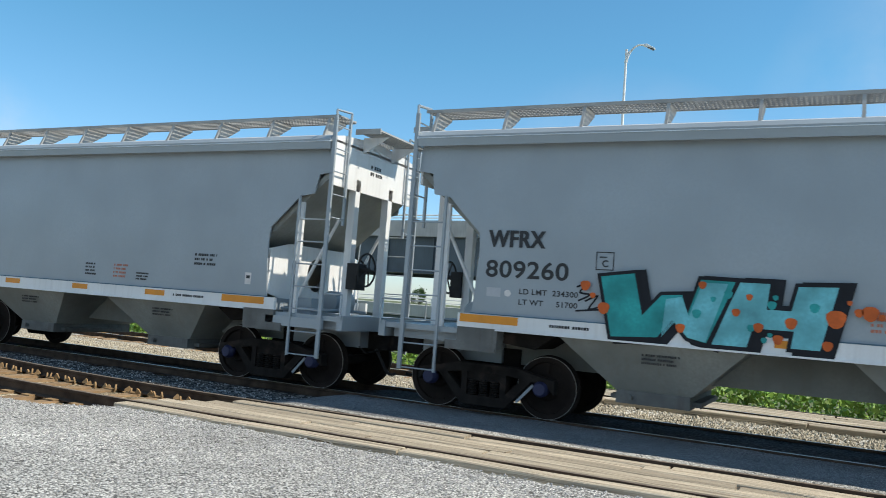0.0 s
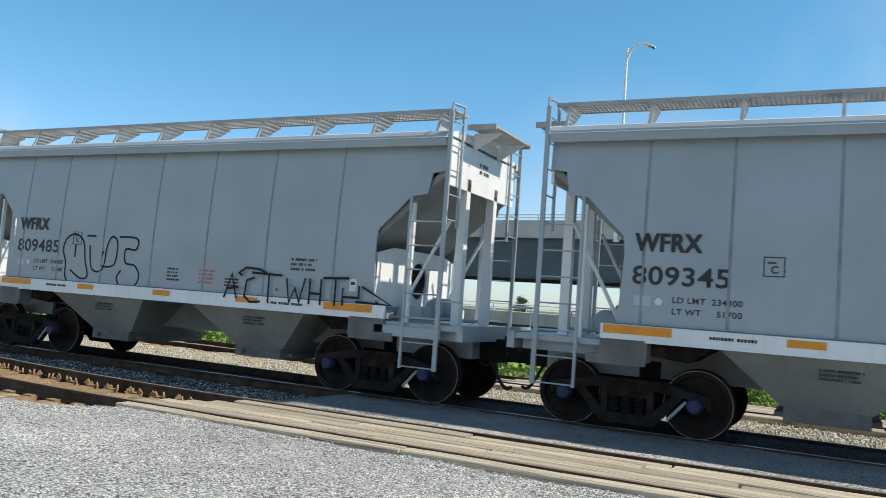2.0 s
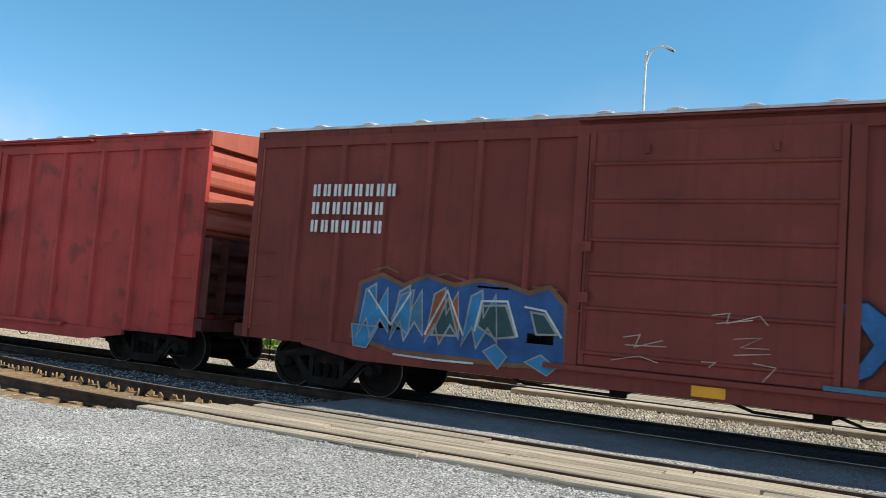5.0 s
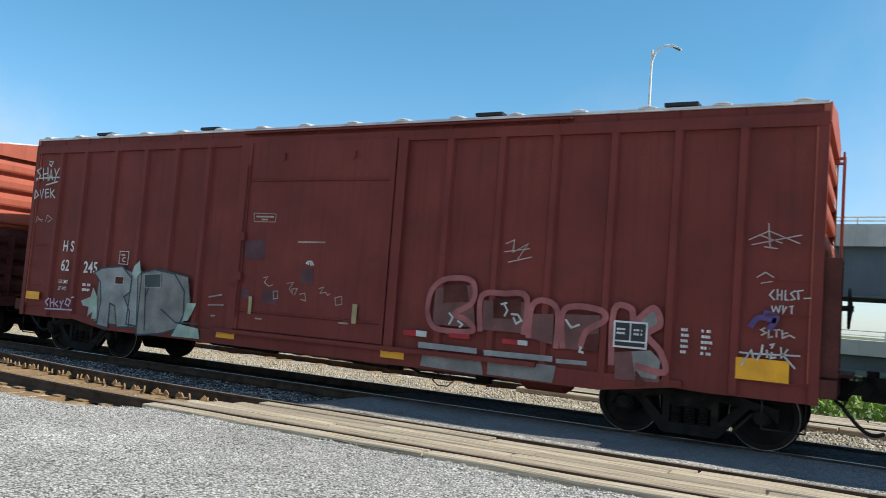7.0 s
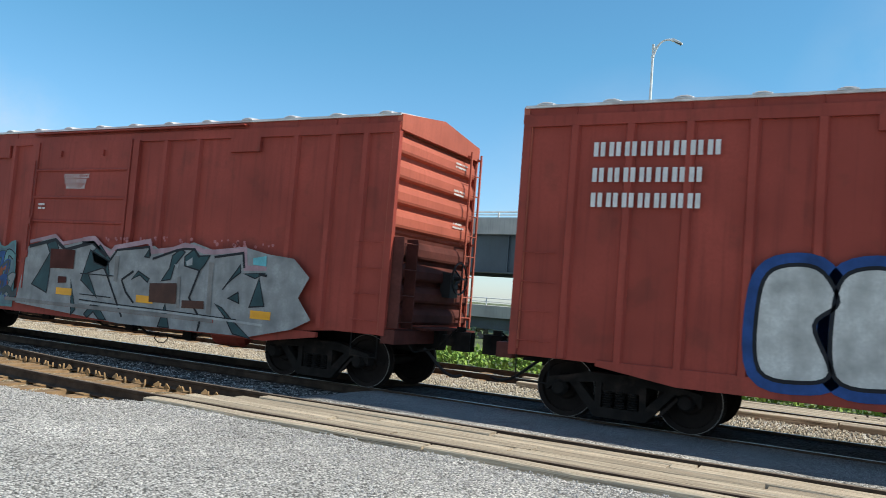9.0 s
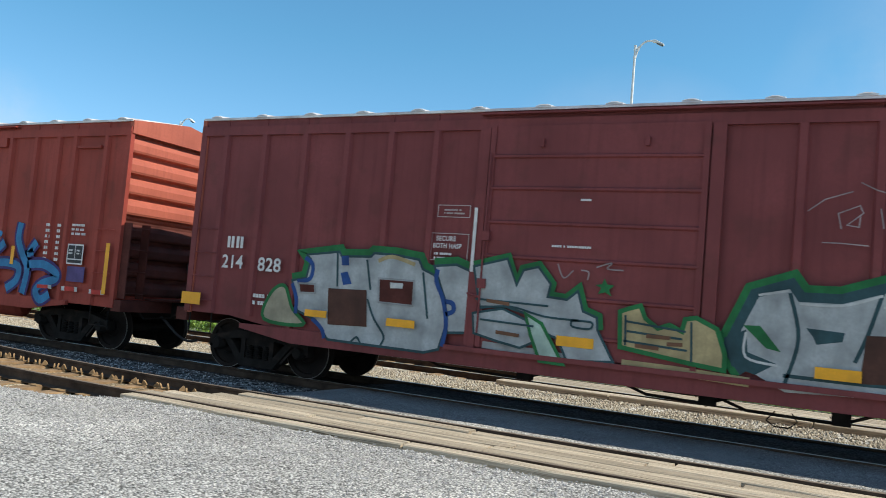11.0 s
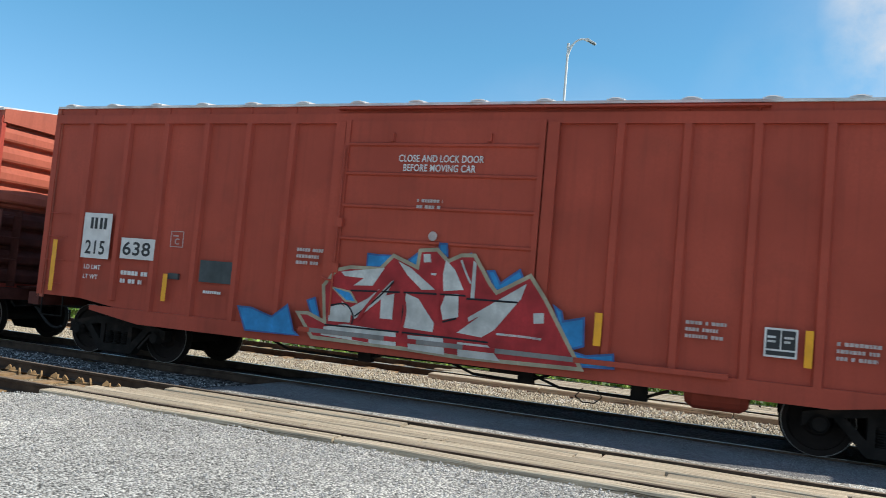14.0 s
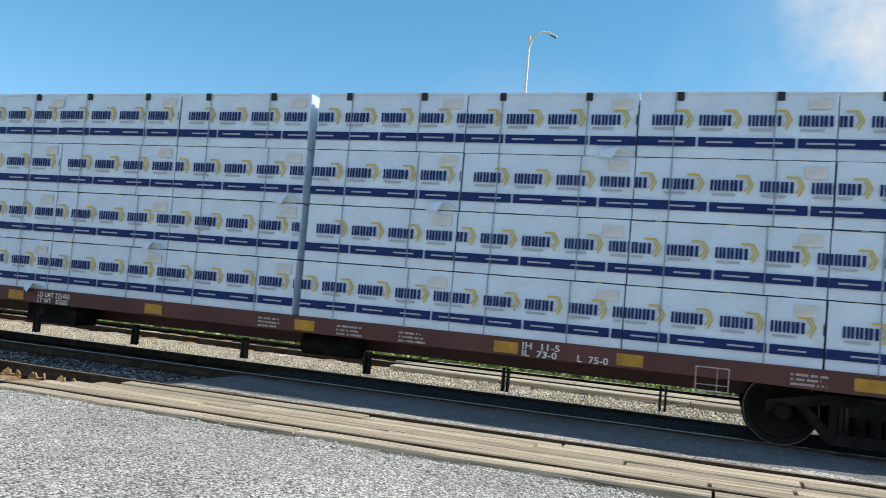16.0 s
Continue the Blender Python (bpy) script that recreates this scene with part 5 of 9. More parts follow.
sprayed(A, [[(-5.51, 1.72), (-4.95, 1.70), (-4.82, 1.67), (-4.06, 1.73), (-3.77, 1.71), (-3.48, 1.71), (-3.02, 1.65), (-3.00, 1.45), (-3.12, 1.23), (-2.98, 1.22), (-2.92, 1.30), (-2.75, 1.38), (-2.64, 1.41), (-2.64, 1.79), (-2.39, 1.77), (-2.33, 1.49), (-2.17, 1.27), (-2.12, 0.97), (-2.22, 0.66), (-2.55, 0.65), (-3.19, 0.65), (-3.65, 0.66), (-4.18, 0.67), (-4.63, 0.67), (-5.68, 0.69), (-5.68, 1.26), (-5.51, 1.42), (-5.59, 1.58)]], M["spray_white"], M["line"], 0.045, SIDE - 0.034)
sprayed(A, [[(-5.21, 1.41), (-5.41, 1.15), (-5.24, 1.11), (-4.90, 1.14), (-4.76, 1.05), (-4.54, 0.96), (-4.47, 1.06), (-4.53, 1.12), (-4.72, 1.10), (-4.83, 1.32), (-4.91, 1.25), (-5.17, 1.23)],
            [(-5.26, 0.66), (-5.18, 0.80), (-5.07, 0.84), (-4.92, 0.79), (-4.82, 0.67)],
            [(-4.33, 1.42), (-4.44, 1.16), (-4.15, 1.17), (-4.19, 1.32)],
            [(-4.24, 1.01), (-4.14, 1.05), (-3.93, 0.81), (-3.87, 0.66), (-4.25, 0.67)],
            [(-4.05, 1.44), (-3.77, 1.44), (-3.76, 1.35), (-3.66, 1.22), (-3.80, 1.17), (-3.91, 1.34)],
            [(-3.51, 1.41), (-3.45, 1.46), (-3.24, 1.27), (-3.47, 1.23)],
            [(-3.53, 1.07), (-3.25, 1.14), (-3.03, 1.21), (-3.12, 1.10), (-3.42, 1.00)],
            [(-3.39, 0.64), (-3.31, 0.77), (-3.21, 0.84), (-3.21, 0.65)],
            [(-2.63, 1.25), (-2.58, 1.15), (-2.56, 1.00), (-2.61, 0.94), (-2.66, 0.99), (-2.67, 1.14)]], M["line"], M["line"], 0.02, SIDE - 0.042, lined=False)
sprayed(A, [[(-3.47, 1.69), (-3.02, 1.65), (-3.01, 1.51), (-3.47, 1.53)], [(-4.34, 1.64), (-4.13, 1.65), (-4.12, 1.56), (-4.34, 1.54)]], M["slate"], M["silver_pale"], 0.03, SIDE - 0.044)
scrawl(A, [[(-4.64, 0.95), (-4.65, 0.67)], [(-3.79, 1.71), (-3.74, 1.44)], [(-3.80, 1.15), (-3.65, 0.97), (-3.56, 0.84), (-3.68, 0.67)], [(-2.90, 1.08), (-2.88, 0.66)], [(-5.66, 1.06), (-4.72, 1.10)], [(-3.90, 1.06), (-2.97, 1.07)]], 0.028, M["line"], SIDE - 0.042, False)
scrawl(A, [[(-5.54, 0.83), (-5.58, 0.78), (-5.49, 0.75), (-5.56, 0.70)], [(-5.47, 0.82), (-5.44, 0.72), (-5.39, 0.83)], [(-2.69, 0.78), (-2.69, 0.70)], [(-2.64, 0.78), (-2.68, 0.74), (-2.62, 0.70)], [(-2.61, 0.78), (-2.54, 0.79)], [(-2.57, 0.78), (-2.57, 0.70)], [(-2.51, 0.71), (-2.49, 0.79), (-2.45, 0.71)], [(-2.44, 0.80), (-2.48, 0.71)]], 0.018, M["line"], SIDE - 0.043, False)
scrawl(A, [[(-4.83, 2.18), (-4.81, 1.89), (-4.63, 1.88), (-4.55, 1.74)], [(-5.94, 1.76), (-5.96, 1.36)], [(-5.75, 1.28), (-5.97, 1.24), (-6.03, 1.13), (-5.98, 1.01), (-6.13, 0.88), (-6.15, 0.78)], [(-2.09, 1.17), (-1.91, 0.93), (-1.82, 0.83), (-1.80, 0.65)], [(-2.91, 1.49), (-2.70, 1.53)]], 0.045, M["spray_white"], SIDE - 0.036)
scrawl(A, [[(-2.43, 1.87), (-2.29, 1.90), (-2.37, 1.83), (-2.12, 1.89), (-2.05, 1.87), (-2.26, 1.82)], [(-2.22, 1.94), (-2.09, 1.92), (-2.14, 1.87)]], 0.018, M["faded"], SIDE - 0.036)
for i in range(5):
    xx = (-1.05, -0.62, -0.25, 0.42, 1.05)[i]
    sprayed(A, [curved([(xx - 0.15, 1.46), (xx - 0.06, 1.74), (xx + 0.02, 1.60), (xx + 0.08, 1.66), (xx + 0.18, 1.44), (xx + 0.02, 1.53)])], M["slate"], M["aqua_dim"], 0.020, YD)

# brown car before the dark one
B = boxcar("B", 56.08, 7.70, "red_brown", "brown oxide boxcar with blue and white graffiti", (-6.7, -5.85, -5.0, -4.2, -3.35, -2.5, 2.56, 3.38, 4.22, 5.05, 5.88, 6.70),
           (-1.62, 1.60), F_RIBS, 0.80, 0.62, 8.40, True, 1.7, False, 4.25, ((5.88, 6.70, 3.76, 3.80, "red_brown"),))
block_letters(B, (0.14,) * 8, -6.4, 3.25, 0.2, SIDE - 0.035, M["white"], 0.07)
block_letters(B, (0.14,) * 7, -6.4, 2.95, 0.2, SIDE - 0.035, M["white"], 0.07)
block_letters(B, (0.14,) * 7, -6.4, 2.65, 0.2, SIDE - 0.035, M["white"], 0.07)
reflectors(B, ((-0.10, 0.32, 0.66, 0.80), (5.22, 5.65, 1.05, 1.20), (6.90, 7.36, 1.02, 1.26), (-4.9, -4.5, 1.16, 1.28), (-2.4, -2.0, 1.14, 1.28)), M["yellow"], SIDE - 0.034)
data_panel(B, 6.07, 1.47, 0.38, 0.32, SIDE - 0.002)
bars(2, 5.98, 2.36, 0.62, 0.18, B, SIDE - 0.034, M["faded"], "stencil", 21)
bars(4, 6.12, 1.86, 0.42, 0.36, B, SIDE - 0.002, M["faded"], "stencil", 22)
sprayed(B, [[(-5.4, 1.0), (-5.3, 1.85), (-4.9, 2.0), (-4.5, 1.85), (-4.1, 2.02), (-3.6, 1.9), (-3.2, 2.0), (-2.75, 1.95), (-2.4, 1.85), (-2.1, 1.95), (-1.85, 1.7), (-1.8, 0.86), (-2.6, 0.80), (-4.6, 0.82)]], M["cobalt"], M["tan_rust"], 0.07, SIDE - 0.034)
for i in range(4):
    xx = -5.3 + i * 0.62
    sprayed(B, [[(xx, 1.0), (xx + 0.12, 1.75), (xx + 0.30, 1.85), (xx + 0.34, 1.45), (xx + 0.52, 1.8), (xx + 0.58, 1.1), (xx + 0.42, 1.3), (xx + 0.25, 1.0), (xx + 0.16, 1.3)]], M[("sky_dull", "steel_sky", "rust_orange", "sky_dull")[i]], M["silver"], 0.03, SIDE - 0.040)
sprayed(B, [[(-5.41, 1.19), (-4.91, 1.18), (-5.10, 0.83), (-5.35, 0.85)], [(-3.07, 0.96), (-2.88, 1.08), (-2.69, 0.92), (-2.82, 0.73)], [(-2.41, 0.87), (-2.17, 0.99), (-1.93, 0.83), (-2.07, 0.71)], [(-4.67, 1.31), (-4.52, 1.70), (-4.30, 1.79), (-4.36, 1.10)]], M["sky_dull"], M["silver"], 0.02, SIDE - 0.041)
sprayed(B, [[(-3.19, 1.32), (-3.13, 1.62), (-2.75, 1.65), (-2.57, 1.21), (-2.89, 1.16)], [(-3.95, 1.13), (-3.70, 1.70), (-3.50, 1.15)], [(-2.36, 1.58), (-2.15, 1.56), (-1.95, 1.29), (-2.26, 1.27)]], M["dark_teal"], M["silver"], 0.03, SIDE - 0.041)
scrawl(B, [[(-5.14, 1.75), (-4.68, 1.23), (-4.35, 1.75)], [(-4.07, 1.12), (-3.72, 1.81), (-3.41, 1.16)], [(-3.23, 1.24), (-3.14, 1.69), (-2.73, 1.71), (-2.54, 1.21)], [(-2.46, 1.65), (-2.14, 1.61), (-1.88, 1.25)], [(-4.60, 0.78), (-3.89, 0.76), (-3.21, 0.77)]], 0.03, M["spray_white"], SIDE - 0.046, False)
sprayed(B, [[(1.59, 1.97), (1.87, 1.99), (2.09, 1.81), (2.39, 1.98), (2.65, 1.99), (2.56, 1.83), (2.21, 1.51), (1.93, 1.12), (1.63, 0.97), (1.93, 1.49), (1.78, 1.73), (1.76, 1.57), (1.64, 1.57)], [(2.19, 1.29), (2.38, 1.32), (2.42, 1.03), (2.19, 0.98)]], M["cobalt_pale"], M["line"], 0.03, SIDE - 0.034)
sprayed(B, [[(3.31, 1.81), (3.41, 1.88), (3.64, 1.71), (4.15, 1.89), (4.20, 1.34), (3.96, 1.33), (3.93, 1.61), (3.63, 1.51), (3.52, 1.18), (3.34, 1.19), (3.44, 1.58)]], M["steel_sky"], M["line"], 0.035, SIDE - 0.036)
sprayed(B, [[(2.45, 1.74), (2.65, 1.72), (2.93, 1.85), (3.16, 1.80), (3.22, 1.93), (3.32, 1.55), (3.12, 1.50), (2.80, 1.69), (2.50, 1.01), (2.43, 1.22), (2.67, 1.54)]], M["silver"], M["line"], 0.02, SIDE - 0.041)
sprayed(B, [[(2.71, 1.15), (3.12, 1.18), (3.02, 1.02), (2.76, 1.03)], [(2.70, 1.83), (2.93, 1.88), (3.09, 1.80), (2.80, 1.72)]], M["spray_white"], M["spray_white"], 0.02, SIDE - 0.047, lined=False)
sprayed(B, [[(1.42, 0.97), (2.27, 0.96), (2.28, 0.90), (1.43, 0.91)], [(2.96, 0.97), (4.27, 1.00), (4.28, 0.91), (2.97, 0.88)], [(3.80, 0.82), (4.29, 0.81), (4.30, 0.67), (3.82, 0.67)]], M["steel_sky"], M["steel_sky"], 0.02, SIDE - 0.105, lined=False)
sprayed(B, [[(2.35, 0.98), (2.95, 0.98), (2.96, 0.91), (2.35, 0.91)]], M["silver"], M["silver"], 0.02, SIDE - 0.105, lined=False)
sprayed(B, [[(4.49, 1.15), (4.75, 1.15), (4.76, 1.07), (4.50, 1.07)]], M["reflex_red"], M["reflex_red"], 0.02, SIDE - 0.047, lined=False)
scrawl(B, [[(-1.01, 1.34), (-0.78, 1.39), (-0.85, 1.22), (-0.48, 1.34)], [(-0.98, 1.24), (-0.43, 1.26)], [(0.11, 1.71), (0.33, 1.75), (0.30, 1.62), (0.69, 1.74), (0.79, 1.63)], [(0.17, 1.61), (0.61, 1.68)], [(0.39, 1.43), (0.72, 1.47), (0.48, 1.33), (0.81, 1.34)], [(0.40, 1.23), (0.83, 1.28)]], 0.014, M["stencil_tan"], YD, False)
scrawl(B, [[(0.63, 1.15), (0.90, 1.12), (0.75, 0.93)], [(-1.16, 1.02), (-0.78, 1.11), (-0.53, 1.04)], [(0.01, 1.11), (0.19, 1.12), (0.11, 1.05)]], 0.014, M["stencil_tan"], YD, False)
scrawl(B, [[(-5.08, 2.06), (-4.84, 2.13), (-4.61, 2.04)], [(-4.10, 1.98), (-3.77, 2.07), (-3.41, 1.97)], [(-3.23, 1.90), (-2.73, 1.89)], [(-2.37, 1.94), (-1.98, 1.92)], [(4.35, 1.38), (4.49, 1.51), (4.57, 1.34), (4.73, 1.44), (4.80, 1.33)]], 0.03, M["tan_rust"], SIDE - 0.034, False)
reflectors(B, ((2.72, 3.14, 1.18, 1.31),), M["yellow"], SIDE - 0.05)
scrawl(B, [scribble(random.Random(i), 6.95, 2.35 + 0.22 * i, 0.45, 0.16, 4) for i in range(3)], 0.011, M["faded"], SIDE - 0.03)

# dark oxide car
HS = boxcar("HS", 72.90, 7.665, "red_dark", "dark oxide red boxcar with faded pink graffiti", (-6.81, -6.06, -5.16, -4.30, -3.46, -2.64, 2.41, 3.29, 4.13, 4.99, 5.86, 6.69),
            (-1.62, 1.45), (1.2, 3.5), 0.70, 0.58, 8.42, True, 2.0, True, 4.27)
for k in (-5.78, -2.86, 2.94, 5.83):
    part("roof_vent", Shape().box(k - 0.23, k + 0.23, -1.30, -0.9, 4.505, 4.56).box(k - 0.2, k + 0.2, -1.25, -0.95, 4.44, 4.505), M["black"], HS, "flat black roof vent", bevel=0.012)
stencils(HS, (("H S", -6.46, 2.08, 0.21, 0.75, False), ("62", -6.46, 1.68, 0.22, 0.8, False), ("245", -5.76, 1.67, 0.22, 0.85, False), ("LD LMT", -6.48, 1.42, 0.07, 0.8, False), ("LT WT", -6.48, 1.28, 0.07, 0.8, False)))
bars(2, -5.74, 1.3, 0.3, 0.2, HS, SIDE - 0.034, M["white"], "stencil", 31)
plate_box(HS, -4.78, 1.88, 0.26, SIDE - 0.002, M["white"])
reflectors(HS, ((-7.48, -7.05, 1.04, 1.20), (-4.29, -3.85, 0.74, 0.86), (-2.04, -1.61, 0.69, 0.81), (1.44, 1.87, 0.68, 0.82), (6.72, 7.34, 0.93, 1.20)), M["yellow"], SIDE - 0.034)
reflectors(HS, ((-1.31, -1.24, 1.16, 1.46), (0.87, 0.96, 1.16, 1.47)), M["tan"], YD)
data_panel(HS, 5.14, 1.18, 0.46, 0.36, SIDE - 0.05)
bars(5, 6.03, 1.18, 0.10, 0.36, HS, SIDE - 0.034, M["white"], "stencil", 32)
bars(5, 6.28, 1.18, 0.14, 0.36, HS, SIDE - 0.002, M["white"], "stencil", 33)
sprayed(HS, [[(-5.30, 0.72), (-5.25, 1.60), (-5.05, 1.76), (-4.5, 1.78), (-4.1, 1.70), (-3.5, 1.82), (-2.85, 1.72), (-2.72, 1.2), (-2.95, 0.70), (-4.0, 0.69)]], M["weathered"], M["dark_teal"], 0.02, SIDE - 0.034)
sprayed(HS, [[(-5.41, 1.68), (-5.19, 1.78), (-4.62, 1.84), (-4.32, 1.62), (-4.32, 1.36), (-4.49, 1.26), (-4.29, 0.98), (-4.29, 0.69), (-4.61, 0.66), (-4.72, 1.06), (-4.87, 1.11), (-4.86, 0.63), (-5.19, 0.66), (-5.13, 1.15), (-5.20, 1.51)]], M["silver"], M["dark_teal"], 0.03, SIDE - 0.038)
sprayed(HS, [[(-4.36, 0.74), (-4.32, 1.76), (-4.06, 1.78), (-4.06, 0.72)]], M["silver"], M["dark_teal"], 0.03, SIDE - 0.038)
sprayed(HS, [[(-4.16, 1.71), (-3.72, 1.82), (-3.19, 1.76), (-2.91, 1.46), (-2.87, 1.01), (-3.03, 0.75), (-3.46, 0.63), (-4.05, 0.56)]], M["weathered"], M["dark_teal"], 0.03, SIDE - 0.039)
sprayed(HS, [[(-2.87, 0.92), (-2.80, 1.24), (-2.58, 1.25), (-2.67, 1.05), (-2.76, 0.93)], [(-3.11, 0.62), (-2.97, 0.85), (-2.47, 0.80), (-2.42, 0.63)]], M["mint"], M["mint"], 0.01, SIDE - 0.046)
sprayed(HS, [[(-3.98, 1.71), (-3.54, 1.75), (-3.52, 1.49), (-3.93, 1.47)]], M["slate"], M["silver"], 0.02, SIDE - 0.047)
scrawl(HS, [[(-3.94, 1.71), (-3.84, 0.66)], [(-3.46, 1.09), (-3.04, 0.87), (-2.51, 0.89)], [(-3.77, 1.59), (-3.90, 1.32)]], 0.025, M["dark_teal"], SIDE - 0.048, False)
scrawl(HS, [[(-1.39, 2.92), (-0.90, 2.91), (-0.90, 2.77), (-1.38, 2.77), (-1.39, 2.92)]], 0.012, M["stencil_tan"], SIDE - 0.050, False)
scrawl(HS, [[(-1.34, 2.86), (-0.94, 2.86)], [(-1.21, 2.81), (-1.07, 2.81)], [(-0.37, 2.44), (0.20, 2.45)], [(-1.16, 1.09), (-1.01, 1.09)], [(0.59, 1.20), (0.80, 1.19)], [(0.60, 1.15), (0.79, 1.15)]], 0.028, M["stencil_tan"], SIDE - 0.050, False)
scrawl(HS, [[(-0.16, 2.08), (-0.12, 2.12), (-0.05, 2.12), (-0.00, 2.06)], [(-0.11, 2.06), (-0.11, 2.10)], [(-0.05, 2.05), (-0.07, 2.10)]], 0.03, M["spray_white"], SIDE - 0.050, False)
sprayed(HS, [[(-1.55, 2.43), (-1.08, 2.47), (-1.07, 2.12), (-1.54, 2.11)], [(-0.25, 1.99), (0.00, 2.01), (0.02, 1.74), (-0.25, 1.73)], [(-1.05, 1.60), (-0.71, 1.60), (-0.72, 1.35), (-1.05, 1.37)], [(-1.57, 1.58), (-1.34, 1.58), (-1.34, 1.42), (-1.58, 1.43)]], M["smudge_violet"], M["smudge_violet"], 0.02, SIDE - 0.046, lined=False)
scrawl(HS, [[(-1.05, 1.80), (-0.96, 1.82), (-1.02, 1.72), (-0.92, 1.66), (-0.83, 1.69)], [(-0.81, 1.58), (-0.71, 1.59), (-0.70, 1.47), (-0.79, 1.45), (-0.81, 1.58)], [(-0.54, 1.73), (-0.39, 1.75), (-0.47, 1.64), (-0.38, 1.55), (-0.42, 1.64), (-0.30, 1.65), (-0.35, 1.54)], [(-0.24, 1.56), (-0.13, 1.59), (-0.10, 1.46), (-0.21, 1.48)], [(0.15, 1.68), (0.25, 1.71), (0.18, 1.60), (0.29, 1.63), (0.34, 1.58), (0.39, 1.61)], [(0.49, 1.55), (0.62, 1.58), (0.64, 1.45), (0.52, 1.43), (0.49, 1.55)]], 0.016, M["stencil_tan"], SIDE - 0.050, False)
scrawl(HS, [[(-2.30, 1.25), (-1.92, 1.27)], [(-2.30, 1.39), (-1.98, 1.45)], [(-2.21, 1.06), (-2.10, 1.07)]], 0.028, M["faded_white"], SIDE - 0.034, False)
sprayed(HS, [[(-4.78, 1.64), (-4.54, 1.64), (-4.54, 1.49), (-4.78, 1.49)]], M["patch"], M["silver_pale"], 0.02, SIDE - 0.046)
sprayed(HS, [[(-5.69, 1.10), (-5.43, 1.19), (-5.38, 1.37), (-5.24, 1.20), (-5.20, 0.78), (-5.35, 0.77), (-5.33, 0.92), (-5.47, 0.82), (-5.45, 1.00), (-5.64, 1.02)], [(-4.32, 1.71), (-4.27, 1.86), (-4.15, 1.96), (-4.09, 1.75), (-4.21, 1.63)]], M["mint"], M["silver_pale"], 0.015, SIDE - 0.045)
scrawl(HS, [[(-7.42, 3.82), (-7.56, 3.76), (-7.43, 3.65), (-7.56, 3.54)], [(-7.37, 3.82), (-7.32, 3.54)], [(-7.37, 3.67), (-7.21, 3.70)], [(-7.22, 3.83), (-7.17, 3.54)], [(-7.14, 3.54), (-7.10, 3.78), (-7.02, 3.55)], [(-7.13, 3.63), (-7.04, 3.64)]], 0.028, M["spray_white"], SIDE - 0.034, False)
scrawl(HS, [[(-7.00, 3.80), (-6.92, 3.67), (-6.84, 3.81)], [(-6.92, 3.67), (-6.95, 3.52)], [(-7.19, 3.95), (-7.06, 3.94), (-7.11, 3.85), (-7.19, 3.90)], [(-7.55, 3.35), (-7.55, 3.16), (-7.43, 3.23), (-7.55, 3.35)], [(-7.40, 3.35), (-7.32, 3.17), (-7.28, 3.37)], [(-7.11, 3.36), (-7.22, 3.35), (-7.19, 3.18), (-7.07, 3.21)]], 0.028, M["spray_white"], SIDE - 0.034, False)
scrawl(HS, [[(-7.20, 3.27), (-7.10, 3.29)], [(-7.06, 3.38), (-7.01, 3.17)], [(-6.93, 3.35), (-7.01, 3.27), (-6.88, 3.17)], [(-7.57, 3.59), (-6.81, 3.61)], [(-7.22, 3.45), (-6.84, 3.52)]], 0.028, M["spray_white"], SIDE - 0.034, False)
scrawl(HS, [[(-7.42, 2.65), (-7.40, 2.78), (-7.21, 2.66)], [(-7.40, 2.70), (-7.20, 2.72)], [(-7.12, 2.66), (-7.06, 2.81), (-6.89, 2.73), (-7.04, 2.66)]], 0.012, M["faded"], SIDE - 0.034, False)
scrawl(HS, [[(-6.72, 1.09), (-6.82, 1.02), (-6.73, 0.93)], [(-6.67, 1.09), (-6.65, 0.91)], [(-6.66, 1.00), (-6.55, 1.02)], [(-6.56, 1.10), (-6.54, 0.92)], [(-6.43, 1.05), (-6.51, 0.99), (-6.40, 0.93)], [(-6.37, 1.06), (-6.31, 0.99), (-6.26, 1.08)]], 0.032, M["lilac"], SIDE - 0.034, False)
scrawl(HS, [[(-6.31, 0.99), (-6.33, 0.88)], [(-6.16, 1.12), (-6.20, 1.01), (-6.09, 0.97), (-6.04, 1.08), (-6.16, 1.12)], [(-6.82, 0.87), (-5.97, 0.90)], [(-6.04, 1.14), (-5.95, 1.16)]], 0.032, M["lilac"], SIDE - 0.034, False)
sprayed(HS, [[(2.34, 1.81), (2.95, 1.90), (3.06, 1.27), (2.33, 1.26)], [(3.16, 1.68), (3.82, 1.70), (3.80, 1.25), (3.17, 1.25)], [(3.94, 1.54), (4.27, 1.56), (4.28, 1.13), (3.94, 1.19)], [(4.45, 1.57), (4.94, 1.59), (4.93, 1.09), (4.43, 1.09)]], M["smudge"], M["smudge"], 0.02, SIDE - 0.034, lined=False)
sprayed(HS, [[(5.16, 1.11), (5.62, 1.18), (5.79, 1.08), (5.78, 0.77), (5.19, 0.75)]], M["smudge"], M["smudge"], 0.02, SIDE - 0.034, lined=False)
sprayed(HS, [[(2.21, 0.86), (3.17, 0.85), (3.24, 0.59), (2.17, 0.62)], [(3.30, 0.86), (4.35, 0.84), (4.31, 0.60), (3.30, 0.61)], [(5.40, 1.14), (5.65, 1.18), (5.79, 1.04), (5.74, 0.81), (5.46, 0.82)], [(5.42, 1.55), (5.66, 1.73), (5.74, 1.53), (5.59, 1.40)]], M["weathered"], M["weathered"], 0.02, SIDE - 0.036, lined=False)
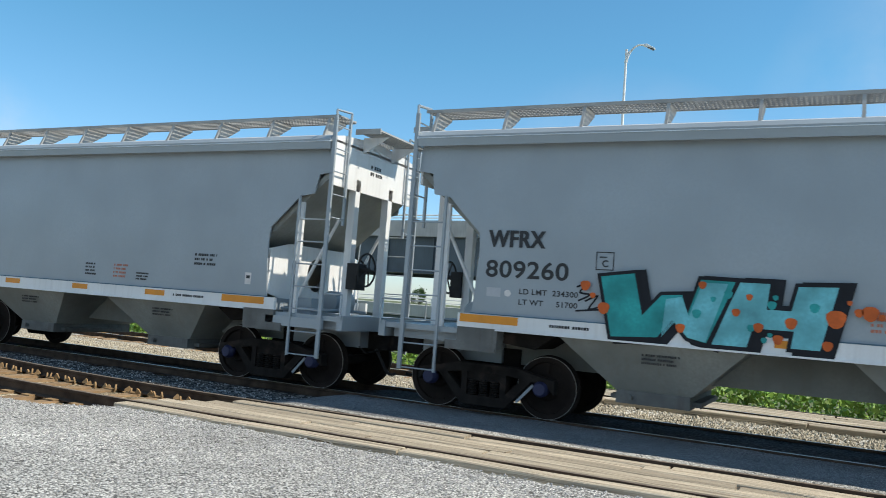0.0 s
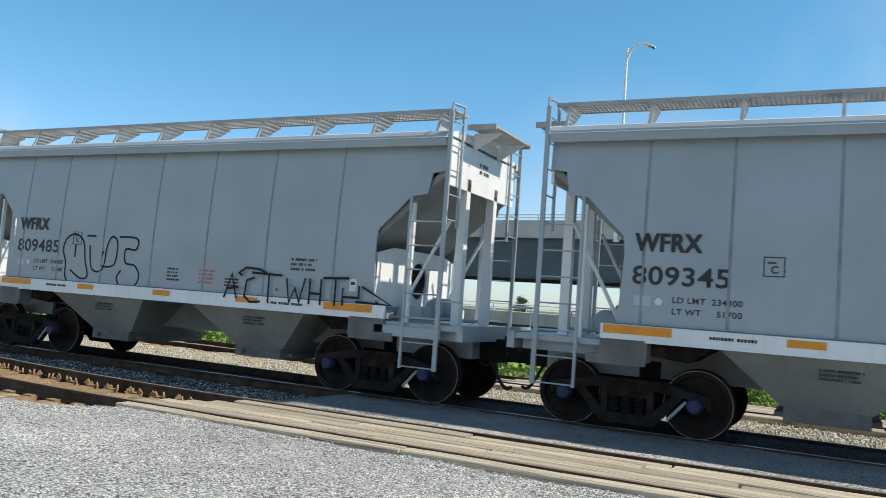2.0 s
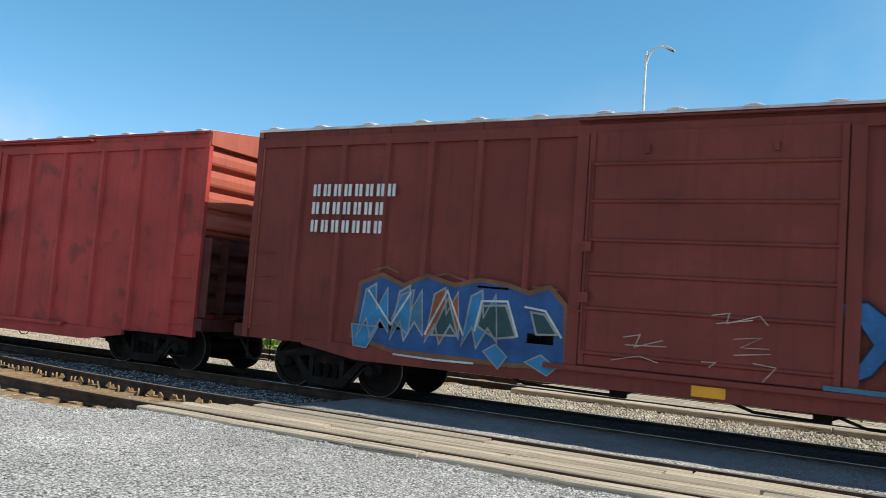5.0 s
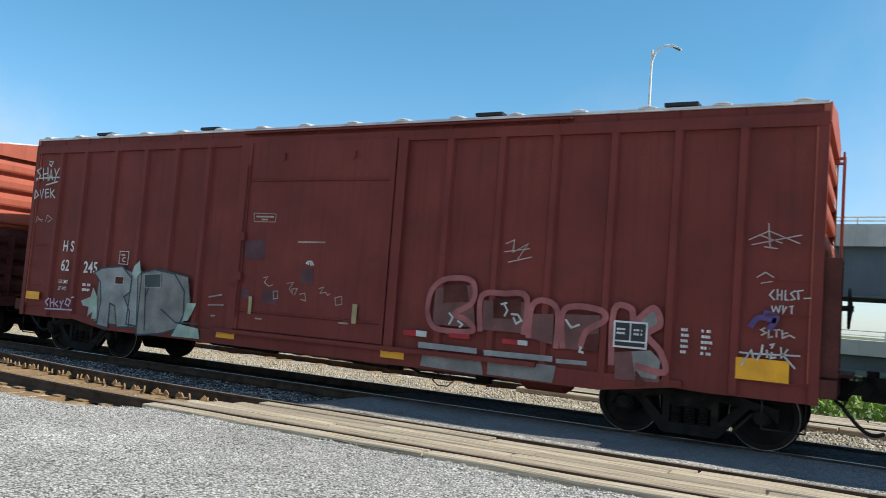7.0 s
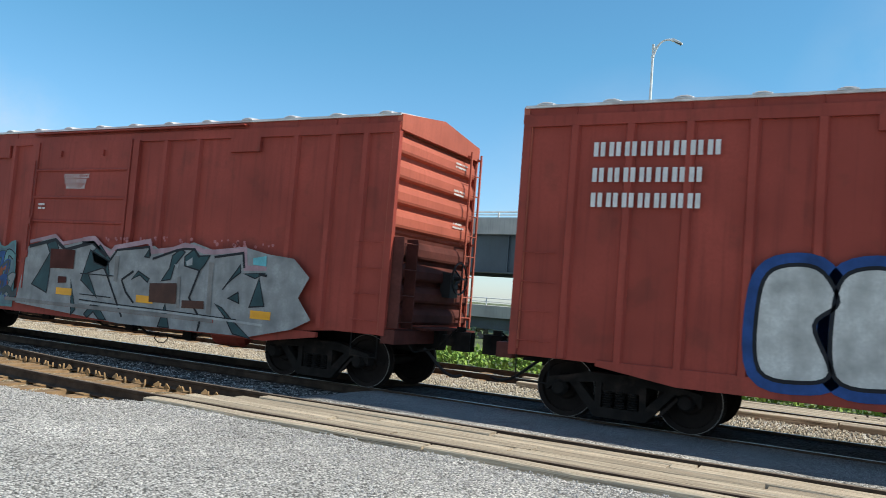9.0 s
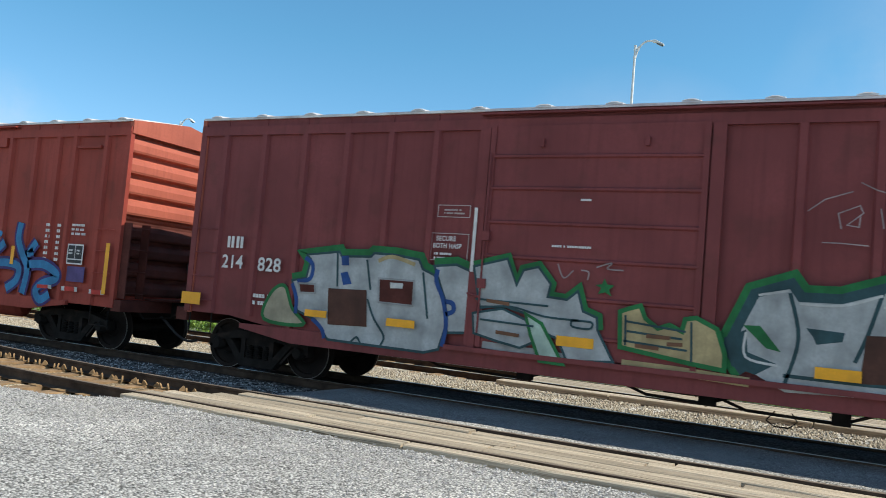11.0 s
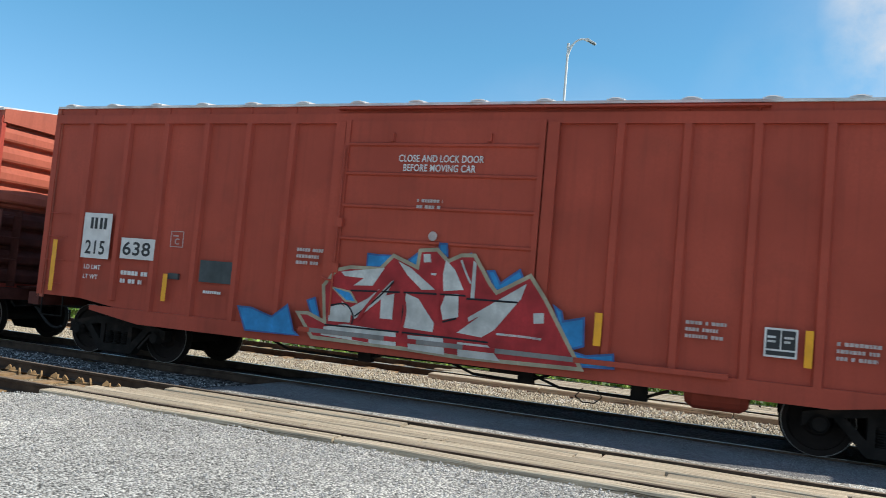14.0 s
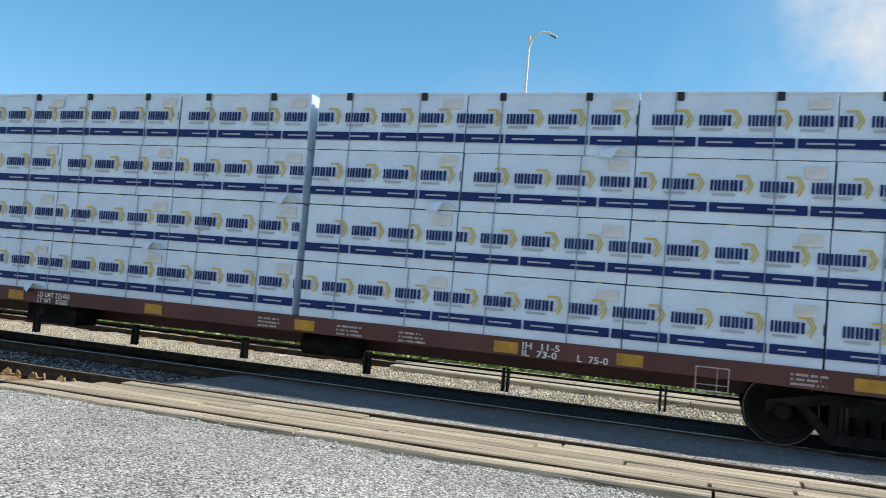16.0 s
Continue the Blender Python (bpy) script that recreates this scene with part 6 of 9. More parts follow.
sprayed(HS, [[(2.11, 0.98), (3.11, 0.97), (3.11, 0.89), (2.12, 0.89)], [(3.22, 0.96), (4.29, 0.97), (4.29, 0.89), (3.23, 0.88)], [(4.34, 0.94), (4.79, 0.95), (4.79, 0.89), (4.35, 0.88)]], M["silver"], M["silver"], 0.02, SIDE - 0.036, lined=False)
sprayed(HS, [[(2.48, 1.87), (2.87, 1.90), (2.93, 1.64), (2.49, 1.60)], [(3.32, 1.72), (3.76, 1.73), (3.77, 1.45), (3.34, 1.43)], [(5.46, 0.91), (5.63, 0.73), (5.47, 0.69)], [(4.77, 1.31), (4.96, 1.35), (4.93, 1.09), (4.71, 1.09)]], M["patch"], M["patch"], 0.02, SIDE - 0.038, lined=False)
scrawl(HS, [[(2.22, 1.46), (2.28, 1.78), (2.50, 1.96), (2.88, 1.98), (3.01, 1.85), (2.97, 1.62), (2.70, 1.45), (2.93, 1.36), (3.00, 1.21), (2.39, 1.21), (2.22, 1.46)], [(3.14, 1.22), (3.13, 1.74), (3.49, 1.80), (3.84, 1.77), (3.83, 1.23)], [(3.91, 1.19), (3.93, 1.63), (4.10, 1.74), (4.32, 1.61), (4.33, 1.08)], [(4.43, 1.09), (4.40, 1.58), (4.59, 1.69), (4.96, 1.65), (5.00, 1.52), (4.76, 1.36), (4.68, 1.12)], [(5.13, 0.93), (5.13, 1.68), (5.36, 1.71), (5.42, 1.55), (5.66, 1.74), (5.76, 1.53), (5.59, 1.38), (5.78, 1.17), (5.84, 0.91), (5.45, 0.96)]], 0.085, M["pink_dim"], SIDE - 0.040)
sprayed(HS, [[(2.63, 1.16), (2.98, 1.16), (2.98, 1.09), (2.64, 1.09)], [(1.84, 1.14), (2.06, 1.15), (2.07, 1.06), (1.84, 1.06)], [(3.51, 1.15), (3.75, 1.15), (3.76, 1.08), (3.51, 1.08)]], M["blood"], M["blood"], 0.02, SIDE - 0.048, lined=False)
sprayed(HS, [[(2.06, 1.15), (2.25, 1.15), (2.25, 1.06), (2.07, 1.06)], [(3.75, 1.15), (3.90, 1.15), (3.91, 1.08), (3.76, 1.08)]], M["spray_white"], M["spray_white"], 0.02, SIDE - 0.048, lined=False)
scrawl(HS, [[(3.50, 1.66), (3.56, 1.56), (3.52, 1.47)], [(3.45, 1.64), (3.55, 1.67)], [(3.62, 1.51), (3.73, 1.51), (3.79, 1.43), (3.71, 1.38), (3.66, 1.47)], [(2.61, 1.46), (2.68, 1.39), (2.62, 1.28)], [(2.76, 1.35), (2.85, 1.30), (2.80, 1.25)], [(4.45, 1.50), (4.54, 1.39), (4.66, 1.44)]], 0.03, M["spray_white"], SIDE - 0.049, False)
scrawl(HS, [[(4.70, 1.14), (4.68, 1.07), (4.74, 1.06)]], 0.03, M["spray_white"], SIDE - 0.049, False)
scrawl(HS, [[(3.46, 2.53), (3.59, 2.59), (3.58, 2.41), (3.81, 2.54), (3.66, 2.31)], [(3.44, 2.41), (3.84, 2.47)], [(3.51, 2.26), (3.88, 2.35)], [(6.80, 2.68), (7.04, 2.80), (7.40, 2.65)], [(6.84, 2.62), (7.42, 2.76)], [(7.03, 2.90), (7.06, 2.58)]], 0.014, M["faded"], SIDE - 0.034, False)
scrawl(HS, [[(6.92, 2.75), (7.20, 2.65)], [(6.99, 2.60), (7.15, 2.58)], [(6.92, 2.21), (7.02, 2.28), (7.12, 2.22)], [(6.97, 2.14), (7.11, 2.17)]], 0.014, M["faded"], SIDE - 0.034, False)
scrawl(HS, [[(7.13, 2.07), (7.08, 2.00), (7.14, 1.94)], [(7.17, 2.08), (7.17, 1.94)], [(7.17, 2.00), (7.21, 2.01)], [(7.22, 2.07), (7.22, 1.94)], [(7.26, 2.07), (7.26, 1.95), (7.30, 1.95)], [(7.37, 2.07), (7.32, 2.03), (7.37, 1.97), (7.32, 1.95)]], 0.016, M["spray_white"], SIDE - 0.034, False)
scrawl(HS, [[(7.40, 2.07), (7.41, 1.96)], [(7.37, 2.06), (7.46, 2.08)], [(7.47, 1.98), (7.55, 1.99)], [(7.11, 1.87), (7.13, 1.79), (7.16, 1.86), (7.19, 1.79), (7.21, 1.88)], [(7.24, 1.88), (7.24, 1.78), (7.28, 1.87)], [(7.31, 1.87), (7.36, 1.88)]], 0.016, M["spray_white"], SIDE - 0.034, False)
scrawl(HS, [[(7.34, 1.88), (7.34, 1.78)]], 0.016, M["spray_white"], SIDE - 0.034, False)
scrawl(HS, [[(6.87, 1.58), (6.97, 1.71), (7.17, 1.68)], [(7.02, 1.78), (7.17, 1.73), (7.09, 1.57)]], 0.07, M["indigo"], SIDE - 0.034)
scrawl(HS, [[(7.05, 1.59), (7.00, 1.56), (7.06, 1.53), (7.00, 1.49)], [(7.09, 1.57), (7.09, 1.47), (7.14, 1.49)], [(7.18, 1.58), (7.18, 1.48)], [(7.15, 1.57), (7.22, 1.58)], [(7.24, 1.58), (7.25, 1.48), (7.33, 1.52), (7.39, 1.49)], [(7.25, 1.53), (7.31, 1.55)]], 0.02, M["faded"], SIDE - 0.036, False)
scrawl(HS, [[(6.76, 1.26), (6.95, 1.26), (7.46, 1.28)], [(6.79, 1.10), (6.90, 1.30), (6.93, 1.20)], [(6.97, 1.18), (7.02, 1.29), (7.03, 1.38)], [(7.08, 1.32), (7.09, 1.22)], [(7.14, 1.30), (7.13, 1.22), (7.19, 1.24)], [(7.24, 1.37), (7.25, 1.24), (7.32, 1.35)]], 0.022, M["spray_white"], SIDE - 0.065, False)
scrawl(HS, [[(7.25, 1.29), (7.41, 1.12)], [(7.11, 1.38), (7.16, 1.40), (7.13, 1.34)]], 0.022, M["spray_white"], SIDE - 0.065, False)

# oxide red car with a company name and grey block letters
C = boxcar("C", 89.85, 7.68, "red_worn", "oxide red boxcar with silver block graffiti", (-6.09, -5.35, -4.61, -3.84, -2.2, 2.45, 3.3, 5.6, 6.4, 7.05),
           (-1.35, 1.55), (1.3, 1.75, 2.55, 3.05, 3.62), 0.92, 0.62, 8.50, True, 1.7, False, 4.32, ((-3.05, -2.35, 3.92, 4.18, "red_worn"), (4.11, 4.81, 3.92, 4.18, "red_worn"), (-6.8, -6.1, 3.95, 4.0, "red_worn")))
for row, (ws, zz) in enumerate((((0.17,) * 8, 3.72), ((0.17,) * 7, 3.36), ((0.17,) * 7, 3.01))):
    block_letters(C, ws, -6.66, zz, 0.20, SIDE - 0.036, M["white"], 0.085)
block_letters(C, (0.12, 0.12), -6.6, 2.42, 0.24, SIDE - 0.036, M["white"], 0.05)
stencils(C, (("216", -6.64, 2.04, 0.25, 0.78, False), ("146", -5.97, 2.05, 0.24, 0.95, False), ("LD LMT", -6.62, 1.85, 0.08, 0.9, False), ("LT WT", -6.62, 1.69, 0.08, 0.9, False),
             ("CLOSE AND LOCK", -0.36, 3.45, 0.085, 0.72, True), ("DOORS BEFORE", -0.32, 3.34, 0.085, 0.72, True), ("MOVING CAR", -0.26, 3.23, 0.085, 0.72, True)))
bars(2, -5.95, 1.68, 0.5, 0.24, C, SIDE - 0.036, M["white"], "stencil", 41)
plate_box(C, -5.05, 2.36, 0.26, SIDE - 0.002, M["white"])
bars(2, -1.1, 2.8, 0.25, 0.16, C, YD, M["white"], "stencil", 42)
rnd = random.Random(40)
rnd = random.Random(46)
top = [(-6.95 + 0.12 * i, (1.50 if i < 13 else 2.02) + rnd.uniform(-0.10, 0.14)) for i in range(44)]
sprayed(C, [[(-6.75, 0.84), (-7.02, 1.0)] + top + [(-1.72, 1.6), (-1.70, 0.72), (-2.9, 0.68), (-4.2, 0.67), (-5.6, 0.68)]], M["teal_grey"], M["aqua_dim"], 0.05, SIDE - 0.034)
for i in range(96):     # interlaced letters: bent bars, each edged in black
    x, tall = -6.85 + 5.0 * i / 96 + rnd.uniform(-0.12, 0.12), rnd.uniform(0.3, 0.75)
    ceiling_z = 1.42 if x < -5.45 else 1.98
    z = rnd.uniform(0.74, ceiling_z - 0.3 * tall - 0.12)
    lean, hook = rnd.uniform(-0.14, 0.2), rnd.choice((-0.22, -0.15, 0.15, 0.22))
    pts = [(x, z), (x + lean * 0.5, z + tall * 0.45), (x + lean, min(z + tall, ceiling_z)), (x + lean + hook, min(z + tall * 0.85, ceiling_z + 0.04))]
    if i % 5 == 0:
        pts = [(x - 0.18, z), (x, z + 0.10), (x + 0.16, z - 0.02), (x + 0.36, z + 0.08)]
    wide = rnd.uniform(0.06, 0.13)
    y = SIDE - 0.0362 - 0.00012 * i
    scrawl(C, [pts], wide + 0.045, M[rnd.choice(("line", "dark_teal", "deep_blue"))], y + 0.004)
    scrawl(C, [pts], wide, M[rnd.choice(("steel_sky", "silver", "teal_grey", "steel_blue", "violet_dim", "rust_orange", "slate", "aqua_dim", "silver", "cobalt"))], y + 0.00394)
part("graffiti", Shape().box(-1.83, 4.14, SIDE - 0.104, SIDE - 0.101, 0.832, 0.90), M["weathered"], C, "paint over the door track")
sprayed(C, [[(-1.50, 0.80), (-1.25, 2.00), (-0.42, 2.25), (-0.15, 2.05), (0.74, 2.22), (1.40, 2.0), (2.5, 2.15), (2.8, 2.0), (3.5, 2.25), (4.1, 2.1), (4.76, 2.2), (5.3, 2.1), (5.85, 2.05), (6.2, 1.75), (6.0, 1.4), (6.3, 1.05), (5.9, 0.86), (5.0, 0.66), (1.75, 0.62)]],
        M["silver"], M["pink"], 0.09, SIDE - 0.09, lined=False)
scrawl(C, [[(-1.21, 2.10), (-0.41, 2.25), (-0.16, 2.10), (0.80, 2.25), (1.21, 1.99)]], 0.07, M["pink_pale"], SIDE - 0.094, False)
sprayed(C, [[(-1.01, 1.22), (-0.81, 1.48), (-0.52, 1.89), (-0.64, 2.07), (-0.38, 2.18), (-0.26, 2.00), (-0.45, 1.79), (-0.50, 1.07)], [(0.22, 1.37), (0.44, 0.79), (0.32, 0.68)], [(0.72, 2.00), (1.27, 1.81), (1.34, 1.50), (1.14, 1.66), (0.71, 1.54), (1.04, 1.07), (0.52, 1.39)]], M["dark_teal"], M["line"], 0.025, SIDE - 0.095)
scrawl(C, [[(-1.20, 2.00), (-0.38, 2.17), (-0.04, 1.97), (0.76, 2.15), (1.21, 1.89)]], 0.07, M["line"], SIDE - 0.098, False)
sprayed(C, [[(-0.50, 1.98), (0.27, 1.98), (0.27, 1.60), (-0.46, 1.58)], [(-0.18, 1.43), (0.08, 1.43), (0.09, 1.31), (-0.17, 1.29)]], M["patch"], M["patch"], 0.02, SIDE - 0.103, lined=False)
scrawl(C, [[(0.45, 2.20), (0.77, 2.24), (1.00, 2.06), (1.30, 1.94), (1.43, 2.08), (2.36, 2.23), (2.44, 2.03), (3.00, 2.10), (3.29, 2.19), (3.63, 2.14), (3.78, 2.09), (4.04, 2.09), (4.75, 2.17), (4.80, 1.84), (5.27, 1.86)]], 0.09, M["pink_pale"], SIDE - 0.094, False)
sprayed(C, [[(0.77, 1.96), (1.00, 2.11), (1.33, 1.83), (1.22, 1.67), (0.86, 1.76)], [(0.71, 0.72), (0.89, 0.92), (1.09, 0.92), (1.37, 0.66), (1.15, 0.66), (0.98, 0.79), (0.82, 0.66)], [(1.97, 1.48), (2.14, 1.65), (2.45, 1.52), (2.41, 1.45), (2.19, 1.58)], [(2.27, 1.93), (2.37, 2.07), (2.40, 1.92)]], M["dark_teal"], M["line"], 0.025, SIDE - 0.095)
sprayed(C, [[(2.77, 1.50), (2.96, 1.75), (3.00, 1.98), (3.20, 2.11), (3.32, 2.06), (3.08, 1.80), (3.01, 1.54)], [(3.32, 1.98), (3.55, 2.13), (3.65, 2.00), (3.94, 2.02), (3.83, 1.85), (3.72, 1.74), (3.49, 1.78), (3.33, 1.81)], [(4.31, 1.43), (4.68, 1.89), (4.70, 1.76), (4.50, 1.62)], [(4.46, 1.29), (4.68, 1.41), (4.72, 1.22)]], M["dark_teal"], M["line"], 0.025, SIDE - 0.095)
sprayed(C, [[(4.96, 1.17), (5.13, 1.68), (5.29, 1.21)], [(4.16, 1.17), (4.34, 1.11), (4.56, 0.94), (5.05, 0.63), (4.64, 0.68), (4.42, 0.96)], [(2.79, 0.65), (2.93, 1.08), (3.08, 0.65)], [(4.77, 1.74), (5.27, 1.78), (5.04, 1.67)]], M["dark_teal"], M["line"], 0.025, SIDE - 0.095)
scrawl(C, [[(1.70, 1.46), (2.01, 1.64)], [(1.70, 1.46), (1.85, 1.23), (2.09, 1.04)], [(3.72, 1.74), (3.52, 1.24), (3.84, 0.86), (3.80, 0.65)], [(2.49, 1.90), (3.12, 2.09), (3.32, 2.12), (3.55, 2.12), (3.69, 1.98)], [(4.05, 2.00), (4.72, 2.10), (4.77, 1.84)], [(1.33, 1.83), (1.50, 2.03), (2.37, 2.12), (2.42, 1.94)]], 0.045, M["line"], SIDE - 0.098, False)
scrawl(C, [[(1.18, 1.67), (1.80, 0.75)], [(0.45, 2.14), (0.80, 2.16), (1.01, 2.02)], [(5.11, 1.75), (5.30, 1.73)]], 0.045, M["line"], SIDE - 0.098, False)
sprayed(C, [[(3.07, 1.82), (3.19, 1.83), (3.18, 1.76)], [(3.37, 1.89), (3.52, 1.97), (3.53, 1.83), (3.39, 1.81)]], M["silver_pale"], M["silver_pale"], 0.02, SIDE - 0.102, lined=False)
sprayed(C, [[(2.48, 1.44), (3.19, 1.48), (3.21, 1.10), (2.50, 1.09)], [(3.35, 1.18), (3.90, 1.20), (3.91, 1.06), (3.36, 1.04)]], M["rust_patch"], M["rust_patch"], 0.02, SIDE - 0.103, lined=False)
sprayed(C, [[(1.46, 1.91), (1.58, 1.91), (1.57, 1.41), (1.48, 1.42)], [(3.94, 1.90), (4.05, 1.90), (4.08, 0.96), (3.97, 0.99)], [(3.19, 1.60), (3.27, 1.61), (3.30, 1.04), (3.23, 1.03)]], M["weathered"], M["weathered"], 0.02, SIDE - 0.101, lined=False)
scrawl(C, [[(0.54, 0.95), (1.51, 0.94), (3.22, 0.93), (4.70, 0.90), (5.30, 0.88)]], 0.04, M["silver_pale"], SIDE - 0.104, False)
scrawl(C, [[(0.54, 1.00), (1.51, 0.98), (3.22, 0.96), (4.70, 0.93)], [(0.50, 1.52), (1.47, 1.52)], [(0.53, 1.11), (1.45, 1.10)]], 0.02, M["line"], SIDE - 0.104, False)
sprayed(C, [[(4.96, 2.02), (5.26, 2.07), (5.27, 1.89), (4.97, 1.91)]], M["aqua"], M["aqua"], 0.02, SIDE - 0.104, lined=False)
reflectors(C, ((-7.36, -7.10, 1.18, 1.34), (-6.62, -6.25, 1.15, 1.25), (-5.25, -4.85, 1.1, 1.22), (-3.85, -3.4, 1.08, 1.22), (-0.2, 0.28, 1.06, 1.2), (2.15, 2.6, 1.06, 1.2), (5.0, 5.45, 0.98, 1.12)), M["yellow"], SIDE - 0.10)
dots(C, [(rnd.uniform(1.0, 5.4), rnd.uniform(2.2, 2.32), rnd.uniform(0.015, 0.04)) for _ in range(40)], M["pink"], SIDE - 0.088)

# the next oxide red car with blue script
D = boxcar("D", 107.38, 7.69, "red_worn", "oxide red boxcar with blue script graffiti", (-6.9, -6.1, -5.3, -4.5, -3.7, -2.9, -2.1, 2.4, 3.15, 4.15, 4.95, 5.65, 6.15, 7.05),
           (-1.50, 1.42), (1.35, 2.0, 2.6, 3.1, 3.65), 0.86, 0.66, 8.70, True, 1.7, False, 4.32, ((3.26, 4.01, 3.98, 4.18, "red_worn"), (6.25, 6.92, 3.94, 3.99, "red_worn"), (-3.1, -2.4, 3.98, 4.18, "red_worn")))
stencils(D, (("CLOSE AND LOCK", -0.62, 3.50, 0.085, 0.74, True), ("DOORS BEFORE", -0.58, 3.39, 0.085, 0.74, True), ("MOVING CAR", -0.52, 3.28, 0.085, 0.74, True)))
block_letters(D, (0.16,) * 8, -6.6, 3.72, 0.2, SIDE - 0.036, M["white"], 0.06)
block_letters(D, (0.16,) * 7, -6.6, 3.36, 0.2, SIDE - 0.036, M["white"], 0.06)
block_letters(D, (0.16,) * 7, -6.6, 3.01, 0.2, SIDE - 0.036, M["white"], 0.06)
bars(1, -1.05, 2.02, 0.8, 0.06, D, YD, M["white"], "stencil", 51)
part("stencil", Shape().lathe([(-0.001, 0.06), (0, 0.06)], 16, "y", (-0.5, YD, 1.80)), M["faded"], D)
scrawl(D, [[(1.91, 2.07), (2.01, 1.73), (2.24, 1.93), (2.67, 1.89), (2.81, 1.53), (2.62, 1.07)], [(2.27, 1.74), (2.16, 1.31), (1.99, 1.26)], [(3.02, 1.79), (3.34, 1.86), (3.67, 1.76), (3.73, 1.35), (3.40, 1.12), (3.09, 1.31), (3.02, 1.79)], [(3.78, 2.15), (3.88, 1.66), (3.82, 1.24), (3.78, 1.01)], [(3.88, 1.66), (4.20, 1.85), (4.34, 1.97)], [(3.88, 1.42), (4.32, 1.54), (4.85, 1.49), (4.85, 1.21), (4.54, 1.01)]], 0.27, M["indigo_deep"], SIDE - 0.034)
scrawl(D, [[(4.81, 2.39), (4.78, 2.05), (4.97, 1.72), (5.15, 1.45), (5.07, 0.94)], [(5.36, 2.02), (5.17, 1.79), (5.28, 1.82)], [(5.14, 1.54), (5.63, 1.57), (6.02, 1.43), (6.04, 1.30), (5.67, 1.19), (5.48, 1.03), (5.64, 0.86), (5.90, 0.99)]], 0.27, M["indigo_deep"], SIDE - 0.034)
scrawl(D, [[(1.91, 2.07), (2.01, 1.73), (2.24, 1.93), (2.67, 1.89), (2.81, 1.53), (2.62, 1.07)], [(2.27, 1.74), (2.16, 1.31), (1.99, 1.26)], [(3.02, 1.79), (3.34, 1.86), (3.67, 1.76), (3.73, 1.35), (3.40, 1.12), (3.09, 1.31), (3.02, 1.79)], [(3.78, 2.15), (3.88, 1.66), (3.82, 1.24), (3.78, 1.01)], [(3.88, 1.66), (4.20, 1.85), (4.34, 1.97)], [(3.88, 1.42), (4.32, 1.54), (4.85, 1.49), (4.85, 1.21), (4.54, 1.01)]], 0.16, M["sky_dull"], SIDE - 0.037)
scrawl(D, [[(4.81, 2.39), (4.78, 2.05), (4.97, 1.72), (5.15, 1.45), (5.07, 0.94)], [(5.36, 2.02), (5.17, 1.79), (5.28, 1.82)], [(5.14, 1.54), (5.63, 1.57), (6.02, 1.43), (6.04, 1.30), (5.67, 1.19), (5.48, 1.03), (5.64, 0.86), (5.90, 0.99)]], 0.16, M["sky_dull"], SIDE - 0.037)
dots(D, [(4.17, 2.14, 0.07), (2.02, 1.92, 0.05)], M["sky_dull"], SIDE - 0.0415)
sprayed(D, [[(1.78, 1.18), (2.07, 1.19), (2.08, 1.12), (1.79, 1.11)], [(4.10, 1.16), (4.33, 1.17), (4.34, 1.09), (4.11, 1.09)], [(5.52, 1.16), (5.85, 1.17), (5.86, 1.10), (5.53, 1.09)], [(6.34, 1.18), (6.63, 1.18), (6.64, 1.09), (6.35, 1.09)]], M["reflex_red"], M["reflex_red"], 0.02, SIDE - 0.044, lined=False)
sprayed(D, [[(7.11, 1.17), (7.37, 1.17), (7.38, 1.08), (7.12, 1.08)]], M["reflex_red"], M["reflex_red"], 0.02, SIDE - 0.044, lined=False)
sprayed(D, [[(2.07, 1.19), (2.18, 1.19), (2.19, 1.12), (2.08, 1.12)], [(3.99, 1.16), (4.10, 1.16), (4.11, 1.09), (4.00, 1.09)], [(5.85, 1.17), (5.95, 1.17), (5.96, 1.10), (5.86, 1.10)], [(6.25, 1.17), (6.34, 1.18), (6.35, 1.09), (6.26, 1.09)]], M["spray_white"], M["spray_white"], 0.02, SIDE - 0.044, lined=False)
sprayed(D, [[(6.63, 1.18), (6.71, 1.18), (6.72, 1.09), (6.64, 1.09)], [(7.05, 1.17), (7.11, 1.17), (7.12, 1.08), (7.06, 1.08)], [(7.37, 1.17), (7.46, 1.18), (7.47, 1.08), (7.38, 1.08)]], M["spray_white"], M["spray_white"], 0.02, SIDE - 0.044, lined=False)
for i in range(2):
    xx = -4.3 + i * 0.85
    sprayed(D, [curved([(xx, 1.0), (xx - 0.05, 1.8), (xx + 0.1, 2.25), (xx + 0.6, 2.3), (xx + 0.85, 1.9), (xx + 0.6, 1.6), (xx + 0.8, 1.05), (xx + 0.5, 0.9)])], M["spray_white"], M["line"], 0.05, SIDE - 0.034, M["deep_blue"], 0.3)
scrawl(D, [scribble(random.Random(60 + i), -2.35, 0.9 + 0.16 * i, 0.4, 0.12, 7) for i in range(5)], 0.02, M["spray_white"], SIDE - 0.034)
reflectors(D, ((1.62, 1.72, 1.24, 1.70), (4.60, 4.70, 1.52, 1.90), (7.40, 7.50, 1.10, 2.08), (-2.75, -2.66, 1.5, 1.95)), M["yellow"], SIDE - 0.05)
data_panel(D, 6.30, 1.62, 0.46, 0.40, SIDE - 0.036)
bars(7, 5.58, 1.66, 0.14, 0.8, D, SIDE - 0.036, M["white"], "stencil", 52)
bars(7, 5.92, 1.66, 0.12, 0.8, D, SIDE - 0.036, M["white"], "stencil", 53)
bars(3, 6.35, 2.2, 0.42, 0.26, D, SIDE - 0.036, M["white"], "stencil", 54)
